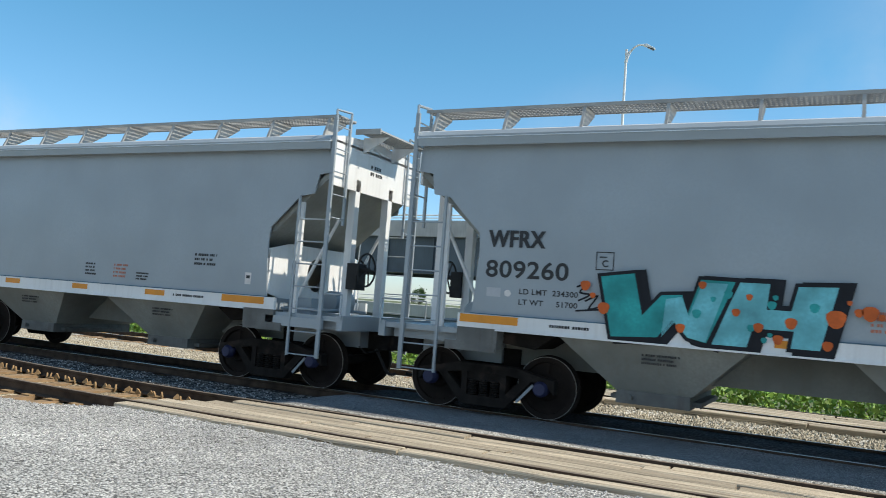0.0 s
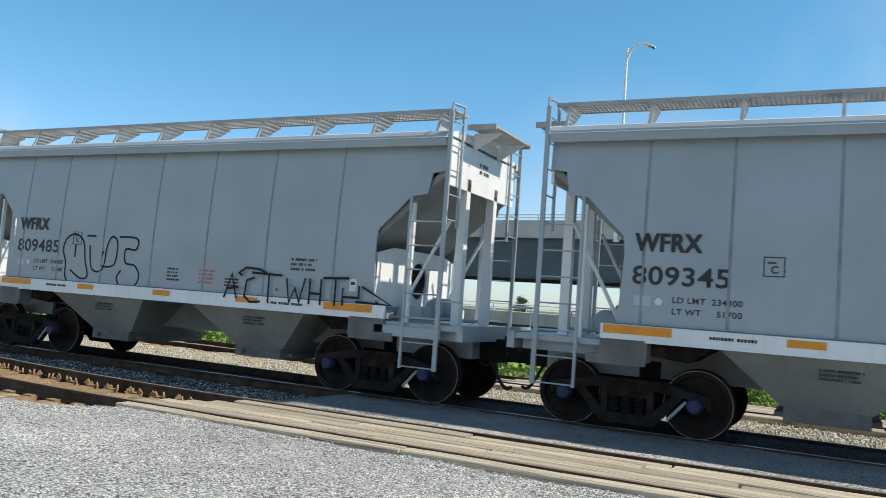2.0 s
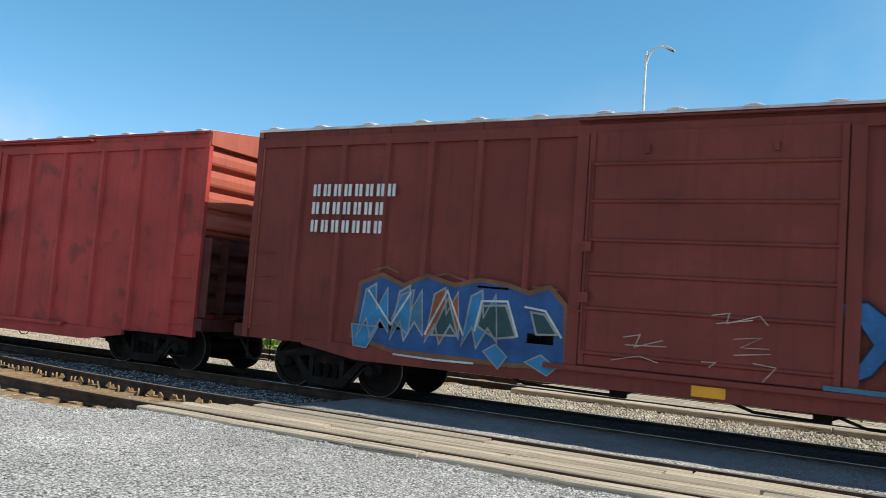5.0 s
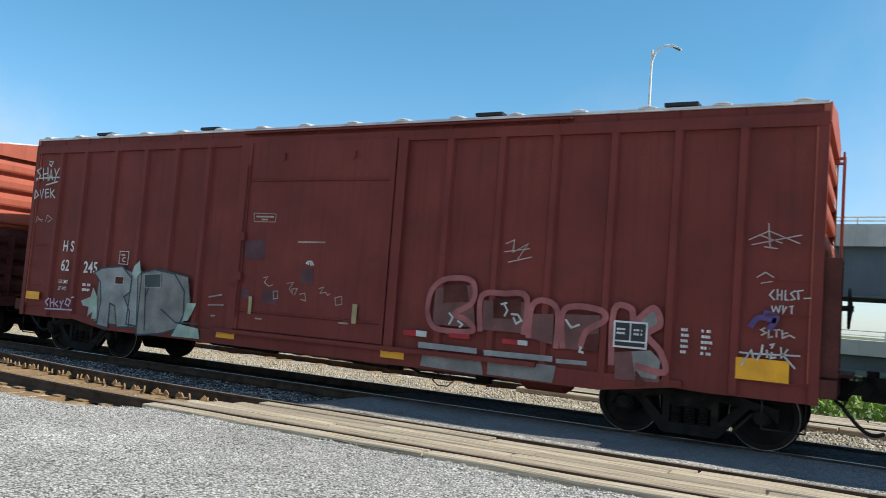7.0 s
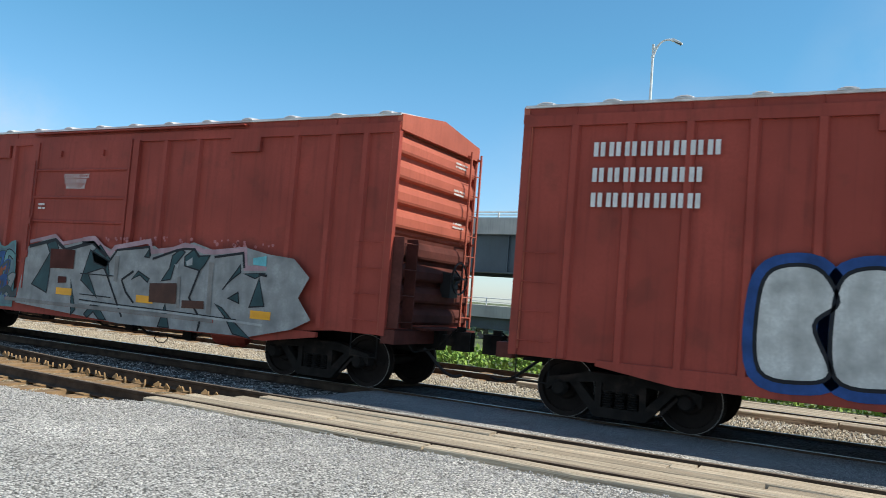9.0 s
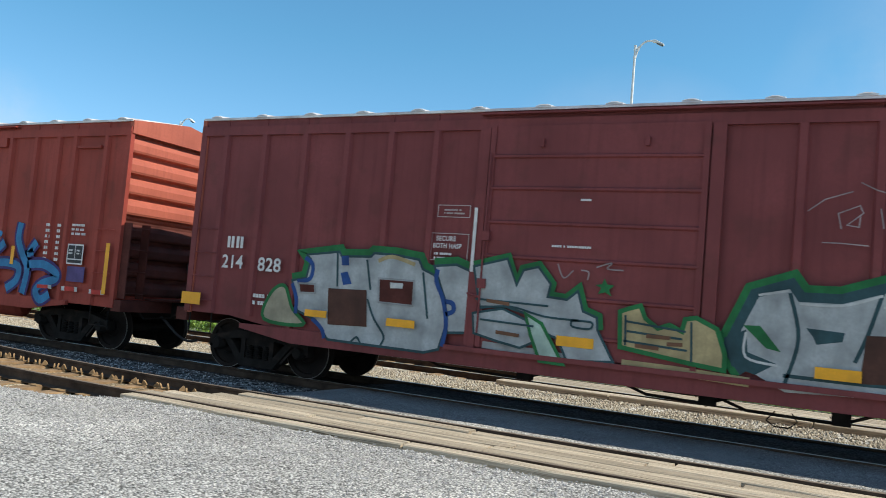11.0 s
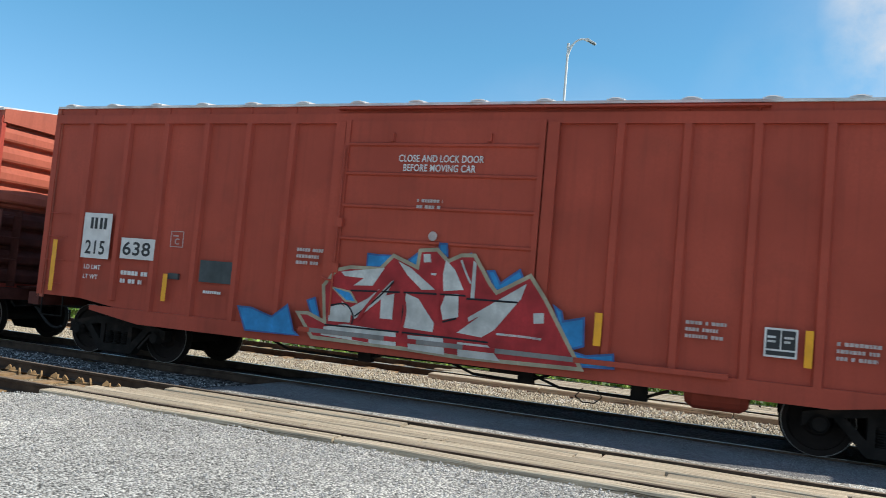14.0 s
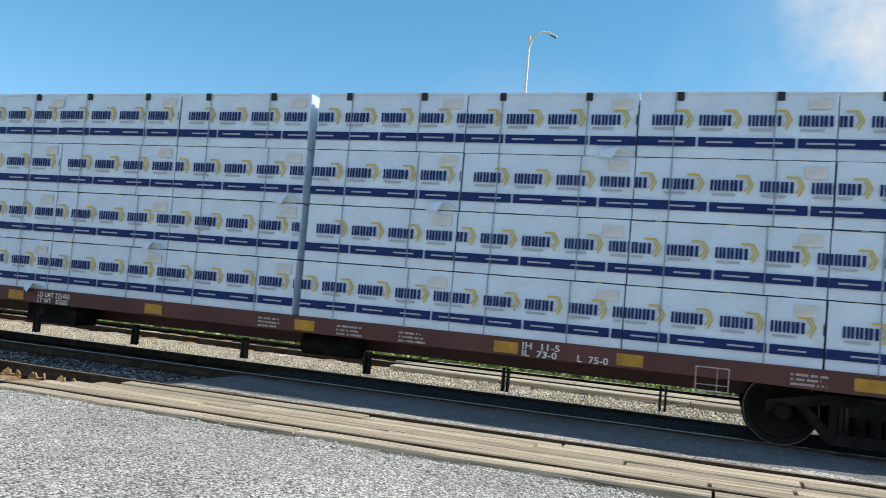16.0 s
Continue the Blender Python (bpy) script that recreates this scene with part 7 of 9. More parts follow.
part("graffiti", Shape().box(6.35, 6.85, SIDE - 0.036, SIDE - 0.034, 1.28, 1.58), M["indigo"], D)

# faded maroon car
E_ = boxcar("E", 124.46, 7.55, "maroon", "faded maroon boxcar with silver and green graffiti", (-6.96, -6.09, -5.22, -4.37, -3.54, -2.73, 2.43, 3.3, 4.15, 5.0, 5.85, 6.75),
            (-1.78, 1.32), (1.2, 1.72, 2.25, 2.75, 3.25, 3.72), 0.97, 0.62, 8.20, True, 1.7, False, 4.27)
block_letters(E_, (0.15, 0.15), -6.68, 2.14, 0.20, SIDE - 0.036, M["white"], 0.05)
stencils(E_, (("214", -6.77, 1.79, 0.22, 0.95, False), ("828", -5.97, 1.78, 0.22, 1.0, False)))
bars(2, -6.0, 1.2, 0.42, 0.24, E_, SIDE - 0.036, M["white"], "stencil", 61)
for a, b, c, d in ((-2.61, -2.06, 2.80, 2.99), (-2.68, -2.05, 2.14, 2.56)):
    s = Shape()
    for q in ((a, b, c, c + 0.012), (a, b, d - 0.012, d), (a, a + 0.012, c, d), (b - 0.012, b, c, d)):
        s.box(q[0], q[1], SIDE - 0.004, SIDE - 0.002, q[2], q[3])
    part("stencil", s, M["faded"], E_)
bars(2, -2.5, 2.85, 0.35, 0.1, E_, SIDE - 0.003, M["faded"], "stencil", 62)
stencils(E_, (("SECURE", -2.58, 2.44, 0.07, 0.9, False), ("BOTH HASP", -2.63, 2.33, 0.07, 0.85, False)))
bars(2, -2.6, 2.16, 0.35, 0.13, E_, SIDE - 0.034, M["white"], "stencil", 63)
part("door_seal", Shape().box(-1.96, -1.91, SIDE - 0.075, SIDE - 0.07, 2.0, 2.95), M["white"], E_)
part("stencil", Shape().box(-0.35, -0.2, YD - 0.002, YD, 3.08, 3.11), M["white"], E_)
bars(1, -0.72, 2.42, 0.65, 0.06, E_, YD, M["white"], "stencil", 64)
scrawl(E_, [[(-5.20, 1.66), (-4.92, 1.72), (-4.86, 2.03), (-4.94, 2.10), (-4.31, 2.18), (-4.26, 2.11), (-3.71, 2.13), (-3.65, 2.19), (-3.24, 2.18), (-2.84, 2.13), (-2.76, 1.99), (-2.55, 1.91), (-2.37, 1.55)], [(-2.57, 2.05), (-2.20, 2.09), (-1.91, 1.99)]], 0.24, M["green"], SIDE - 0.034, False)
sprayed(E_, [[(-5.20, 1.66), (-4.92, 1.72), (-4.86, 2.03), (-4.94, 2.10), (-4.31, 2.18), (-4.26, 2.11), (-3.71, 2.13), (-3.65, 2.19), (-3.24, 2.18), (-2.84, 2.13), (-2.76, 1.99), (-2.55, 1.91), (-2.37, 1.55), (-2.29, 1.19), (-2.39, 0.81), (-2.63, 0.74), (-4.39, 0.76), (-4.66, 1.05), (-5.04, 1.17)], [(-2.57, 2.05), (-2.20, 2.09), (-1.91, 1.99), (-1.81, 1.11), (-2.27, 1.07), (-2.34, 1.55)]], M["silver_pale"], M["dark_teal"], 0.04, SIDE - 0.036)
sprayed(E_, [[(-4.26, 2.11), (-4.12, 2.12), (-4.10, 1.97), (-4.24, 1.96)], [(-4.25, 1.84), (-4.12, 1.87), (-4.02, 1.68), (-4.18, 1.65)]], M["deep_blue"], M["deep_blue"], 0.02, SIDE - 0.043, lined=False)
scrawl(E_, [[(-2.50, 2.00), (-2.51, 1.82), (-2.37, 1.55), (-2.29, 1.19), (-2.33, 0.86)], [(-4.97, 2.05), (-4.81, 1.94), (-4.84, 1.71), (-5.09, 1.65)], [(-5.19, 1.61), (-5.08, 1.37), (-5.07, 1.12)], [(-4.73, 1.07), (-4.52, 0.92), (-4.46, 0.77)], [(-2.34, 1.53), (-2.21, 1.51), (-2.19, 1.40), (-2.31, 1.34)]], 0.07, M["deep_blue"], SIDE - 0.044)
scrawl(E_, [[(-4.34, 2.16), (-4.29, 1.62)], [(-3.77, 2.08), (-3.66, 1.61)], [(-3.70, 1.46), (-3.56, 1.18), (-3.35, 0.92), (-3.39, 0.77)], [(-2.75, 1.94), (-2.61, 1.25)], [(-3.94, 0.77), (-3.84, 0.85), (-3.76, 0.76)]], 0.035, M["dark_teal"], SIDE - 0.045)
sprayed(E_, [[(-4.46, 1.58), (-3.73, 1.60), (-3.67, 1.03), (-4.41, 1.00)]], M["rust_patch"], M["rust_patch"], 0.02, SIDE - 0.047, lined=False)
sprayed(E_, [[(-5.05, 1.62), (-4.73, 1.63), (-4.71, 1.48), (-5.02, 1.47)], [(-3.52, 1.80), (-2.89, 1.80), (-2.88, 1.42), (-3.49, 1.43)]], M["patch"], M["silver"], 0.03, SIDE - 0.047)
sprayed(E_, [[(-3.31, 1.75), (-3.08, 1.75), (-3.08, 1.67), (-3.30, 1.66)]], M["spray_white"], M["spray_white"], 0.02, SIDE - 0.050, lined=False)
scrawl(E_, [[(-3.56, 2.07), (-3.31, 2.15), (-2.90, 2.05)]], 0.06, M["tan"], SIDE - 0.044)
scrawl(E_, [[(-1.89, 2.08), (-1.37, 2.22), (-1.20, 1.85), (-1.11, 2.07), (-0.89, 2.13), (-0.69, 1.90), (-0.72, 1.72), (-0.44, 1.70), (-0.29, 1.83), (-0.20, 1.56), (0.00, 1.49), (0.02, 1.32)]], 0.16, M["green"], YD, False)
sprayed(E_, [[(-1.89, 2.08), (-1.37, 2.22), (-1.20, 1.85), (-1.11, 2.07), (-0.89, 2.13), (-0.69, 1.90), (-0.72, 1.72), (-0.44, 1.70), (-0.29, 1.83), (-0.20, 1.56), (0.00, 1.49), (0.02, 1.32), (0.26, 0.92), (-0.38, 0.86), (-0.53, 1.15), (-0.83, 1.25), (-1.03, 1.46), (-1.33, 1.53), (-1.75, 1.50)], [(-1.85, 1.40), (-1.39, 1.50), (-1.02, 1.37), (-0.86, 1.08), (-1.08, 0.97), (-1.44, 1.03), (-1.81, 1.11)]], M["silver_pale"], M["dark_teal"], 0.035, YD - 0.002)
sprayed(E_, [[(-1.03, 1.46), (-0.78, 1.34), (-0.43, 0.81), (-0.77, 0.82), (-0.93, 1.16)]], M["mint"], M["green"], 0.05, YD - 0.009)
sprayed(E_, [[(0.31, 1.60), (0.43, 1.65), (0.58, 1.70), (0.65, 1.54), (0.82, 1.42), (0.97, 1.48), (1.13, 1.41), (1.16, 1.57), (1.30, 1.60), (1.56, 1.48), (1.67, 1.17), (1.67, 0.97), (1.27, 1.01), (0.34, 1.13)]], M["tan"], M["green"], 0.06, YD - 0.009)
sprayed(E_, [[(0.07, 2.03), (0.11, 1.95), (0.21, 1.94), (0.14, 1.88), (0.18, 1.79), (0.09, 1.84), (-0.01, 1.81), (0.03, 1.90), (-0.06, 1.93), (0.04, 1.95)]], M["green"], M["green"], 0.02, YD - 0.009, lined=False)
scrawl(E_, [[(-1.74, 1.48), (-1.27, 1.54), (-0.74, 1.44), (-0.24, 1.43)], [(-1.72, 1.32), (-0.89, 1.29)], [(-1.82, 1.61), (-0.70, 1.59)], [(0.40, 1.48), (1.18, 1.41)], [(0.42, 1.35), (1.14, 1.31)], [(0.38, 1.22), (1.21, 1.17)]], 0.028, M["dark_teal"], YD - 0.016)
scrawl(E_, [[(0.39, 1.56), (0.41, 1.16)], [(1.24, 1.54), (1.27, 1.03)], [(-0.35, 1.42), (-0.07, 1.42), (-0.09, 1.33), (-0.33, 1.34), (-0.35, 1.42)]], 0.028, M["dark_teal"], YD - 0.016)
scrawl(E_, [[(0.68, 1.31), (0.99, 1.31)], [(-1.64, 1.60), (-1.28, 1.57)], [(-1.46, 1.16), (-1.10, 1.14)], [(0.54, 1.17), (0.85, 1.16)], [(0.95, 1.23), (1.15, 1.24)]], 0.05, M["tan_rust"], YD - 0.017)
scrawl(E_, [[(-0.61, 2.19), (-0.51, 2.00), (-0.38, 2.11)], [(-0.27, 2.12), (-0.16, 2.10), (-0.17, 1.99)], [(-0.06, 2.17), (0.15, 2.24), (0.10, 2.16), (0.32, 2.15)]], 0.02, M["faded_white"], YD - 0.004)
scrawl(E_, [[(0.37, 0.91), (1.04, 0.90), (1.97, 0.86)]], 0.12, M["tan"], SIDE - 0.06, False)
scrawl(E_, [[(-1.67, 0.96), (-0.84, 0.93), (0.27, 0.88)]], 0.1, M["silver"], SIDE - 0.06, False)
scrawl(E_, [[(1.95, 1.01), (1.75, 1.27), (1.86, 1.54), (2.02, 1.92), (2.37, 2.05), (2.48, 1.90), (2.96, 1.91), (3.44, 2.08), (3.51, 1.97), (3.93, 1.93), (4.15, 2.00), (4.39, 1.86), (4.60, 2.02), (4.87, 2.04), (5.09, 1.98), (5.29, 2.05), (5.56, 1.88), (5.77, 1.88), (5.81, 2.00), (6.22, 2.06), (6.61, 1.99), (6.66, 1.83), (6.88, 1.71), (7.16, 1.57), (7.54, 1.72)]], 0.42, M["green"], SIDE - 0.034, False)
scrawl(E_, [[(1.95, 1.01), (1.75, 1.27), (1.86, 1.54), (2.02, 1.92), (2.37, 2.05), (2.48, 1.90), (2.96, 1.91), (3.44, 2.08), (3.51, 1.97), (3.93, 1.93), (4.15, 2.00), (4.39, 1.86), (4.60, 2.02), (4.87, 2.04), (5.09, 1.98), (5.29, 2.05), (5.56, 1.88), (5.77, 1.88), (5.81, 2.00), (6.22, 2.06), (6.61, 1.99), (6.66, 1.83), (6.88, 1.71), (7.16, 1.57), (7.54, 1.72)]], 0.24, M["dark_teal"], SIDE - 0.0355, False)
sprayed(E_, [[(1.95, 1.01), (1.75, 1.27), (1.86, 1.54), (2.02, 1.92), (2.37, 2.05), (2.48, 1.90), (2.96, 1.91), (3.44, 2.08), (3.51, 1.97), (3.93, 1.93), (4.15, 2.00), (4.39, 1.86), (4.60, 2.02), (4.87, 2.04), (5.09, 1.98), (5.29, 2.05), (5.56, 1.88), (5.77, 1.88), (5.81, 2.00), (6.22, 2.06), (6.61, 1.99), (6.66, 1.83), (6.88, 1.71), (7.16, 1.57), (7.54, 1.72), (7.58, 1.04), (7.11, 0.94), (6.33, 0.84), (5.44, 0.83), (4.08, 0.87), (2.38, 0.79)]], M["silver_pale"], M["silver_pale"], 0.02, SIDE - 0.036, lined=False)
sprayed(E_, [[(2.58, 1.59), (3.00, 1.57), (2.98, 1.46), (2.70, 1.40), (2.66, 1.49)], [(4.34, 1.75), (4.52, 1.61), (4.43, 1.40), (4.38, 1.60)], [(5.33, 1.65), (5.59, 1.50), (5.82, 1.52), (5.66, 1.26), (5.47, 1.19), (5.66, 1.36), (5.39, 1.43)], [(4.82, 1.71), (5.05, 1.79), (5.11, 1.76), (4.93, 1.64), (4.98, 1.49), (4.83, 1.56)]], M["dark_teal"], M["dark_teal"], 0.02, SIDE - 0.038, lined=False)
sprayed(E_, [[(4.50, 1.25), (4.83, 1.18), (4.87, 1.07), (4.63, 1.06)], [(3.73, 0.91), (4.07, 1.00), (4.06, 0.79), (3.77, 0.78)], [(1.64, 1.38), (1.90, 1.51), (1.93, 1.23), (2.27, 1.12), (2.03, 0.96), (1.75, 1.04)]], M["dark_teal"], M["dark_teal"], 0.02, SIDE - 0.038, lined=False)
sprayed(E_, [[(1.86, 1.56), (2.06, 1.57), (2.31, 1.27), (2.14, 1.30)], [(7.46, 1.30), (7.54, 1.54), (7.57, 1.06), (7.41, 1.07)]], M["green"], M["green"], 0.02, SIDE - 0.039, lined=False)
sprayed(E_, [[(4.26, 2.05), (4.31, 2.17), (4.42, 2.12), (4.52, 2.23), (4.64, 2.16), (4.83, 2.17), (4.84, 2.09)], [(6.87, 1.84), (7.05, 1.92), (7.27, 1.83), (7.10, 1.73), (6.92, 1.73)]], M["tan"], M["green"], 0.07, SIDE - 0.039)
sprayed(E_, [[(6.63, 1.59), (6.89, 1.57), (7.33, 1.58), (7.37, 1.38), (7.09, 1.31), (6.68, 1.31)]], M["steel_blue"], M["steel_blue"], 0.02, SIDE - 0.039, lined=False)
scrawl(E_, [[(3.38, 2.08), (3.24, 1.56), (3.12, 1.23)], [(3.98, 1.94), (4.29, 1.75), (4.38, 1.44), (4.27, 1.33)], [(4.27, 1.33), (4.50, 1.25), (4.87, 1.07)], [(4.89, 1.46), (5.14, 1.41), (5.28, 1.22), (5.18, 0.86)], [(5.89, 1.57), (5.76, 1.32), (5.62, 1.21)], [(6.10, 2.00), (5.98, 1.73), (5.82, 1.56)]], 0.045, M["dark_teal"], SIDE - 0.041)
scrawl(E_, [[(2.38, 2.00), (2.50, 1.45), (2.37, 0.88)], [(2.35, 0.99), (3.48, 0.99), (4.18, 1.06)], [(4.98, 1.95), (5.10, 1.81), (4.90, 1.64)], [(5.32, 1.67), (5.39, 1.43), (5.66, 1.36)], [(6.61, 1.97), (6.61, 1.64)]], 0.045, M["dark_teal"], SIDE - 0.041)
scrawl(E_, [[(2.02, 1.95), (2.37, 2.03)], [(2.49, 1.88), (2.96, 1.89), (3.38, 2.04)], [(3.39, 1.90), (3.63, 1.94), (3.99, 1.88), (4.24, 1.67), (4.31, 1.38)], [(4.40, 1.78), (4.60, 1.98), (4.95, 1.99), (5.04, 1.89), (5.04, 1.79), (4.79, 1.72), (4.80, 1.63), (4.91, 1.58)], [(5.09, 1.96), (5.30, 2.00), (5.57, 1.84), (5.77, 1.82), (6.11, 1.97)], [(5.81, 1.96), (6.22, 2.03), (6.35, 1.96), (6.58, 1.94), (6.63, 1.82), (6.83, 1.69)]], 0.03, M["spray_white"], SIDE - 0.043)
scrawl(E_, [[(7.51, 1.69), (7.43, 1.39), (7.37, 1.11)], [(4.92, 1.41), (5.18, 1.34), (5.25, 1.11)], [(1.90, 1.48), (1.91, 1.17), (2.28, 1.10)], [(5.33, 1.60), (5.40, 1.41), (5.68, 1.36), (5.62, 1.23)]], 0.03, M["spray_white"], SIDE - 0.043)
sprayed(E_, [[(3.23, 1.56), (4.01, 1.60), (4.11, 1.05), (3.18, 0.99)], [(5.79, 1.57), (6.56, 1.61), (6.67, 1.08), (5.81, 0.98)]], M["rust_patch"], M["rust_patch"], 0.02, SIDE - 0.0445, lined=False)
sprayed(E_, [[(3.56, 1.43), (3.83, 1.42), (3.70, 1.17), (3.46, 1.20)], [(6.10, 1.35), (6.39, 1.43), (6.64, 1.10), (6.51, 1.08)]], M["tan_rust"], M["tan_rust"], 0.02, SIDE - 0.046, lined=False)
scrawl(E_, [[(6.20, 1.74), (6.27, 1.68), (6.36, 1.71), (6.27, 1.77), (6.20, 1.74)], [(6.12, 1.84), (6.34, 1.80)]], 0.04, M["line"], SIDE - 0.044)
scrawl(E_, [[(2.52, 3.02), (2.71, 3.17), (3.01, 3.27)], [(3.09, 3.38), (3.26, 3.29), (3.45, 3.23), (3.54, 3.15), (3.46, 3.07)], [(2.90, 2.81), (2.86, 3.00), (3.09, 3.10), (3.13, 3.01), (2.96, 2.86), (3.09, 2.84), (3.10, 2.98)], [(3.31, 3.07), (3.35, 2.83)], [(3.80, 3.10), (3.77, 3.24), (3.92, 3.27), (3.85, 3.09)], [(4.03, 3.27), (4.40, 3.33), (4.39, 3.41), (4.59, 3.38), (4.65, 3.31), (4.52, 3.18), (4.61, 3.12), (4.59, 3.02), (4.73, 2.87), (4.74, 3.07)]], 0.014, M["faded_white"], SIDE - 0.034, False)
scrawl(E_, [[(4.29, 3.01), (4.30, 3.14), (4.44, 3.20)], [(3.85, 2.73), (3.87, 2.89), (3.93, 2.63)], [(4.02, 2.84), (4.22, 2.77), (4.43, 2.62), (4.42, 2.44), (4.31, 2.43)], [(4.83, 3.18), (4.92, 3.05), (5.11, 3.03), (5.15, 3.21), (5.28, 3.14), (5.37, 2.96)], [(5.06, 2.90), (5.22, 2.93), (5.23, 2.85), (5.08, 2.85)], [(5.23, 2.85), (5.43, 2.75), (5.13, 2.70), (5.14, 2.60), (5.24, 2.68)]], 0.014, M["faded_white"], SIDE - 0.034, False)
scrawl(E_, [[(4.93, 2.41), (5.15, 2.47), (5.38, 2.52)], [(4.60, 2.31), (4.59, 2.43), (4.75, 2.45)], [(3.47, 2.93), (3.57, 2.91), (3.49, 2.83)], [(2.70, 2.64), (2.89, 2.64), (3.20, 2.62)]], 0.014, M["faded_white"], SIDE - 0.034, False)
scrawl(E_, [[(6.79, 3.10), (6.89, 3.24), (7.04, 3.31), (6.98, 3.20), (6.85, 3.10)], [(6.92, 2.72), (6.98, 2.89), (7.12, 2.92)], [(6.95, 2.67), (7.12, 2.87), (7.04, 2.63)], [(7.02, 2.61), (7.17, 2.80), (7.16, 2.59), (7.24, 2.73), (7.30, 2.61)]], 0.02, M["faded_white"], SIDE - 0.034, False)
sprayed(E_, [curved([(-5.72, 0.98), (-5.62, 1.42), (-5.35, 1.56), (-5.15, 1.2), (-4.9, 0.95)])], M["mint_dull"], M["green"], 0.06, SIDE - 0.0335)
reflectors(E_, ((-7.57, -7.13, 1.10, 1.31), (-4.85, -4.42, 1.10, 1.21), (-3.3, -2.8, 1.08, 1.2), (-0.55, -0.02, 1.06, 1.2), (2.7, 3.2, 1.0, 1.14), (6.3, 6.8, 1.1, 1.34)), M["yellow"], SIDE - 0.09)

# oxide red car with the light blue letters
F = boxcar("F", 140.88, 7.60, "red_mid", "oxide red boxcar with light blue graffiti letters", (-6.65, -5.79, -4.96, -4.12, -3.22, -2.38, 2.79, 3.63, 4.54, 5.4, 6.2, 6.9),
           (-1.38, 1.60), F_RIBS, 1.02, 0.68, 8.35, True, 1.7, False, 4.27)
block_letters(F, (0.13, 0.13), -6.41, 2.16, 0.24, SIDE - 0.036, M["white"], 0.05)
stencils(F, (("214", -6.42, 1.71, 0.235, 0.78, False), ("709", -5.63, 1.72, 0.235, 0.80, False), ("LD LMT", -6.47, 1.43, 0.08, 0.95, False), ("LT WT", -6.47, 1.27, 0.08, 0.95, False),
             ("202,300 LB", -5.70, 1.42, 0.08, 0.9, False), ("65,700 LB", -5.64, 1.26, 0.08, 0.9, False),
             ("CLOSE AND LOCK DOOR", -0.53, 3.46, 0.10, 0.74, True), ("BEFORE MOVING CAR", -0.48, 3.33, 0.10, 0.76, True)))
plate_box(F, -4.66, 1.95, 0.27, SIDE - 0.002, M["white"])
bars(2, -2.28, 3.0, 0.42, 0.16, F, SIDE - 0.002, M["white"], "stencil", 71)
bars(1, -0.45, 2.62, 0.85, 0.06, F, YD, M["white"], "stencil", 72)
part("stencil", Shape().lathe([(-0.001, 0.06), (0, 0.06)], 16, "y", (0.0, YD, 2.48)), M["faded"], F)
reflectors(F, ((-7.25, -6.83, 1.13, 1.33), (3.68, 4.14, 1.06, 1.19), (6.94, 7.40, 1.04, 1.33)), M["yellow"], SIDE - 0.034)
reflectors(F, ((-0.60, -0.51, 1.17, 1.60), (0.66, 0.75, 1.17, 1.59), (-0.14, 0.33, 1.18, 1.31)), M["yellow"], YD)
bars(2, -0.2, 1.36, 0.5, 0.10, F, YD, M["faded"], "stencil", 73)
bars(3, 3.62, 1.24, 0.45, 0.32, F, SIDE - 0.002, M["faded"], "stencil", 74)
bars(3, 4.48, 1.30, 0.45, 0.28, F, SIDE - 0.002, M["faded"], "stencil", 75)
bars(7, 6.08, 1.12, 0.55, 0.70, F, SIDE - 0.036, M["faded"], "stencil", 76)
data_panel(F, 5.33, 1.21, 0.38, 0.35, SIDE - 0.05)
scrawl(F, [[(-4.58, 1.05), (-4.68, 1.52), (-4.28, 1.68), (-4.05, 1.70), (-4.14, 2.10), (-3.72, 2.32), (-3.52, 2.36), (-3.22, 2.26), (-2.85, 2.40), (-2.38, 2.27), (-1.99, 2.31), (-1.69, 2.23), (-1.47, 1.97), (-1.56, 1.78)]], 0.075, M["blue_mist"], SIDE - 0.034)
sprayed(F, [[(-4.76, 1.44), (-4.65, 1.49), (-4.54, 0.80), (-4.84, 0.79)], [(-1.78, 1.39), (-1.56, 1.31), (-1.46, 0.83), (-1.68, 0.76)]], M["rust_orange"], M["rust_orange"], 0.02, SIDE - 0.034, lined=False)
sprayed(F, [[(-4.53, 0.83), (-4.62, 1.25), (-4.57, 1.51), (-4.27, 1.64), (-4.02, 1.59), (-3.89, 1.38), (-3.88, 1.08), (-3.78, 0.82)], [(-4.01, 2.02), (-3.60, 2.21), (-2.90, 2.21), (-1.96, 2.11), (-1.68, 2.06), (-1.60, 1.87), (-1.62, 1.68), (-2.00, 1.40), (-1.77, 1.33), (-1.67, 1.12), (-1.66, 0.87), (-1.75, 0.77), (-1.93, 0.78), (-2.55, 0.78), (-3.60, 0.81), (-3.76, 0.86), (-3.89, 1.24), (-4.01, 1.70)]], M["sky_blue"], M["line"], 0.075, SIDE - 0.037)
sprayed(F, [[(-3.94, 2.00), (-3.62, 2.18), (-3.65, 1.92), (-3.92, 1.89)], [(-2.93, 2.13), (-2.84, 1.64), (-2.93, 1.32), (-2.60, 1.06), (-2.57, 0.81), (-2.78, 0.81), (-2.81, 1.04), (-3.03, 1.31), (-2.95, 1.68)], [(-2.29, 2.14), (-1.96, 2.11), (-2.13, 1.77), (-2.31, 1.75)], [(-4.51, 1.50), (-4.29, 1.60), (-4.23, 1.01), (-4.48, 0.92)]], M["violet"], M["violet"], 0.02, SIDE - 0.0385, lined=False)
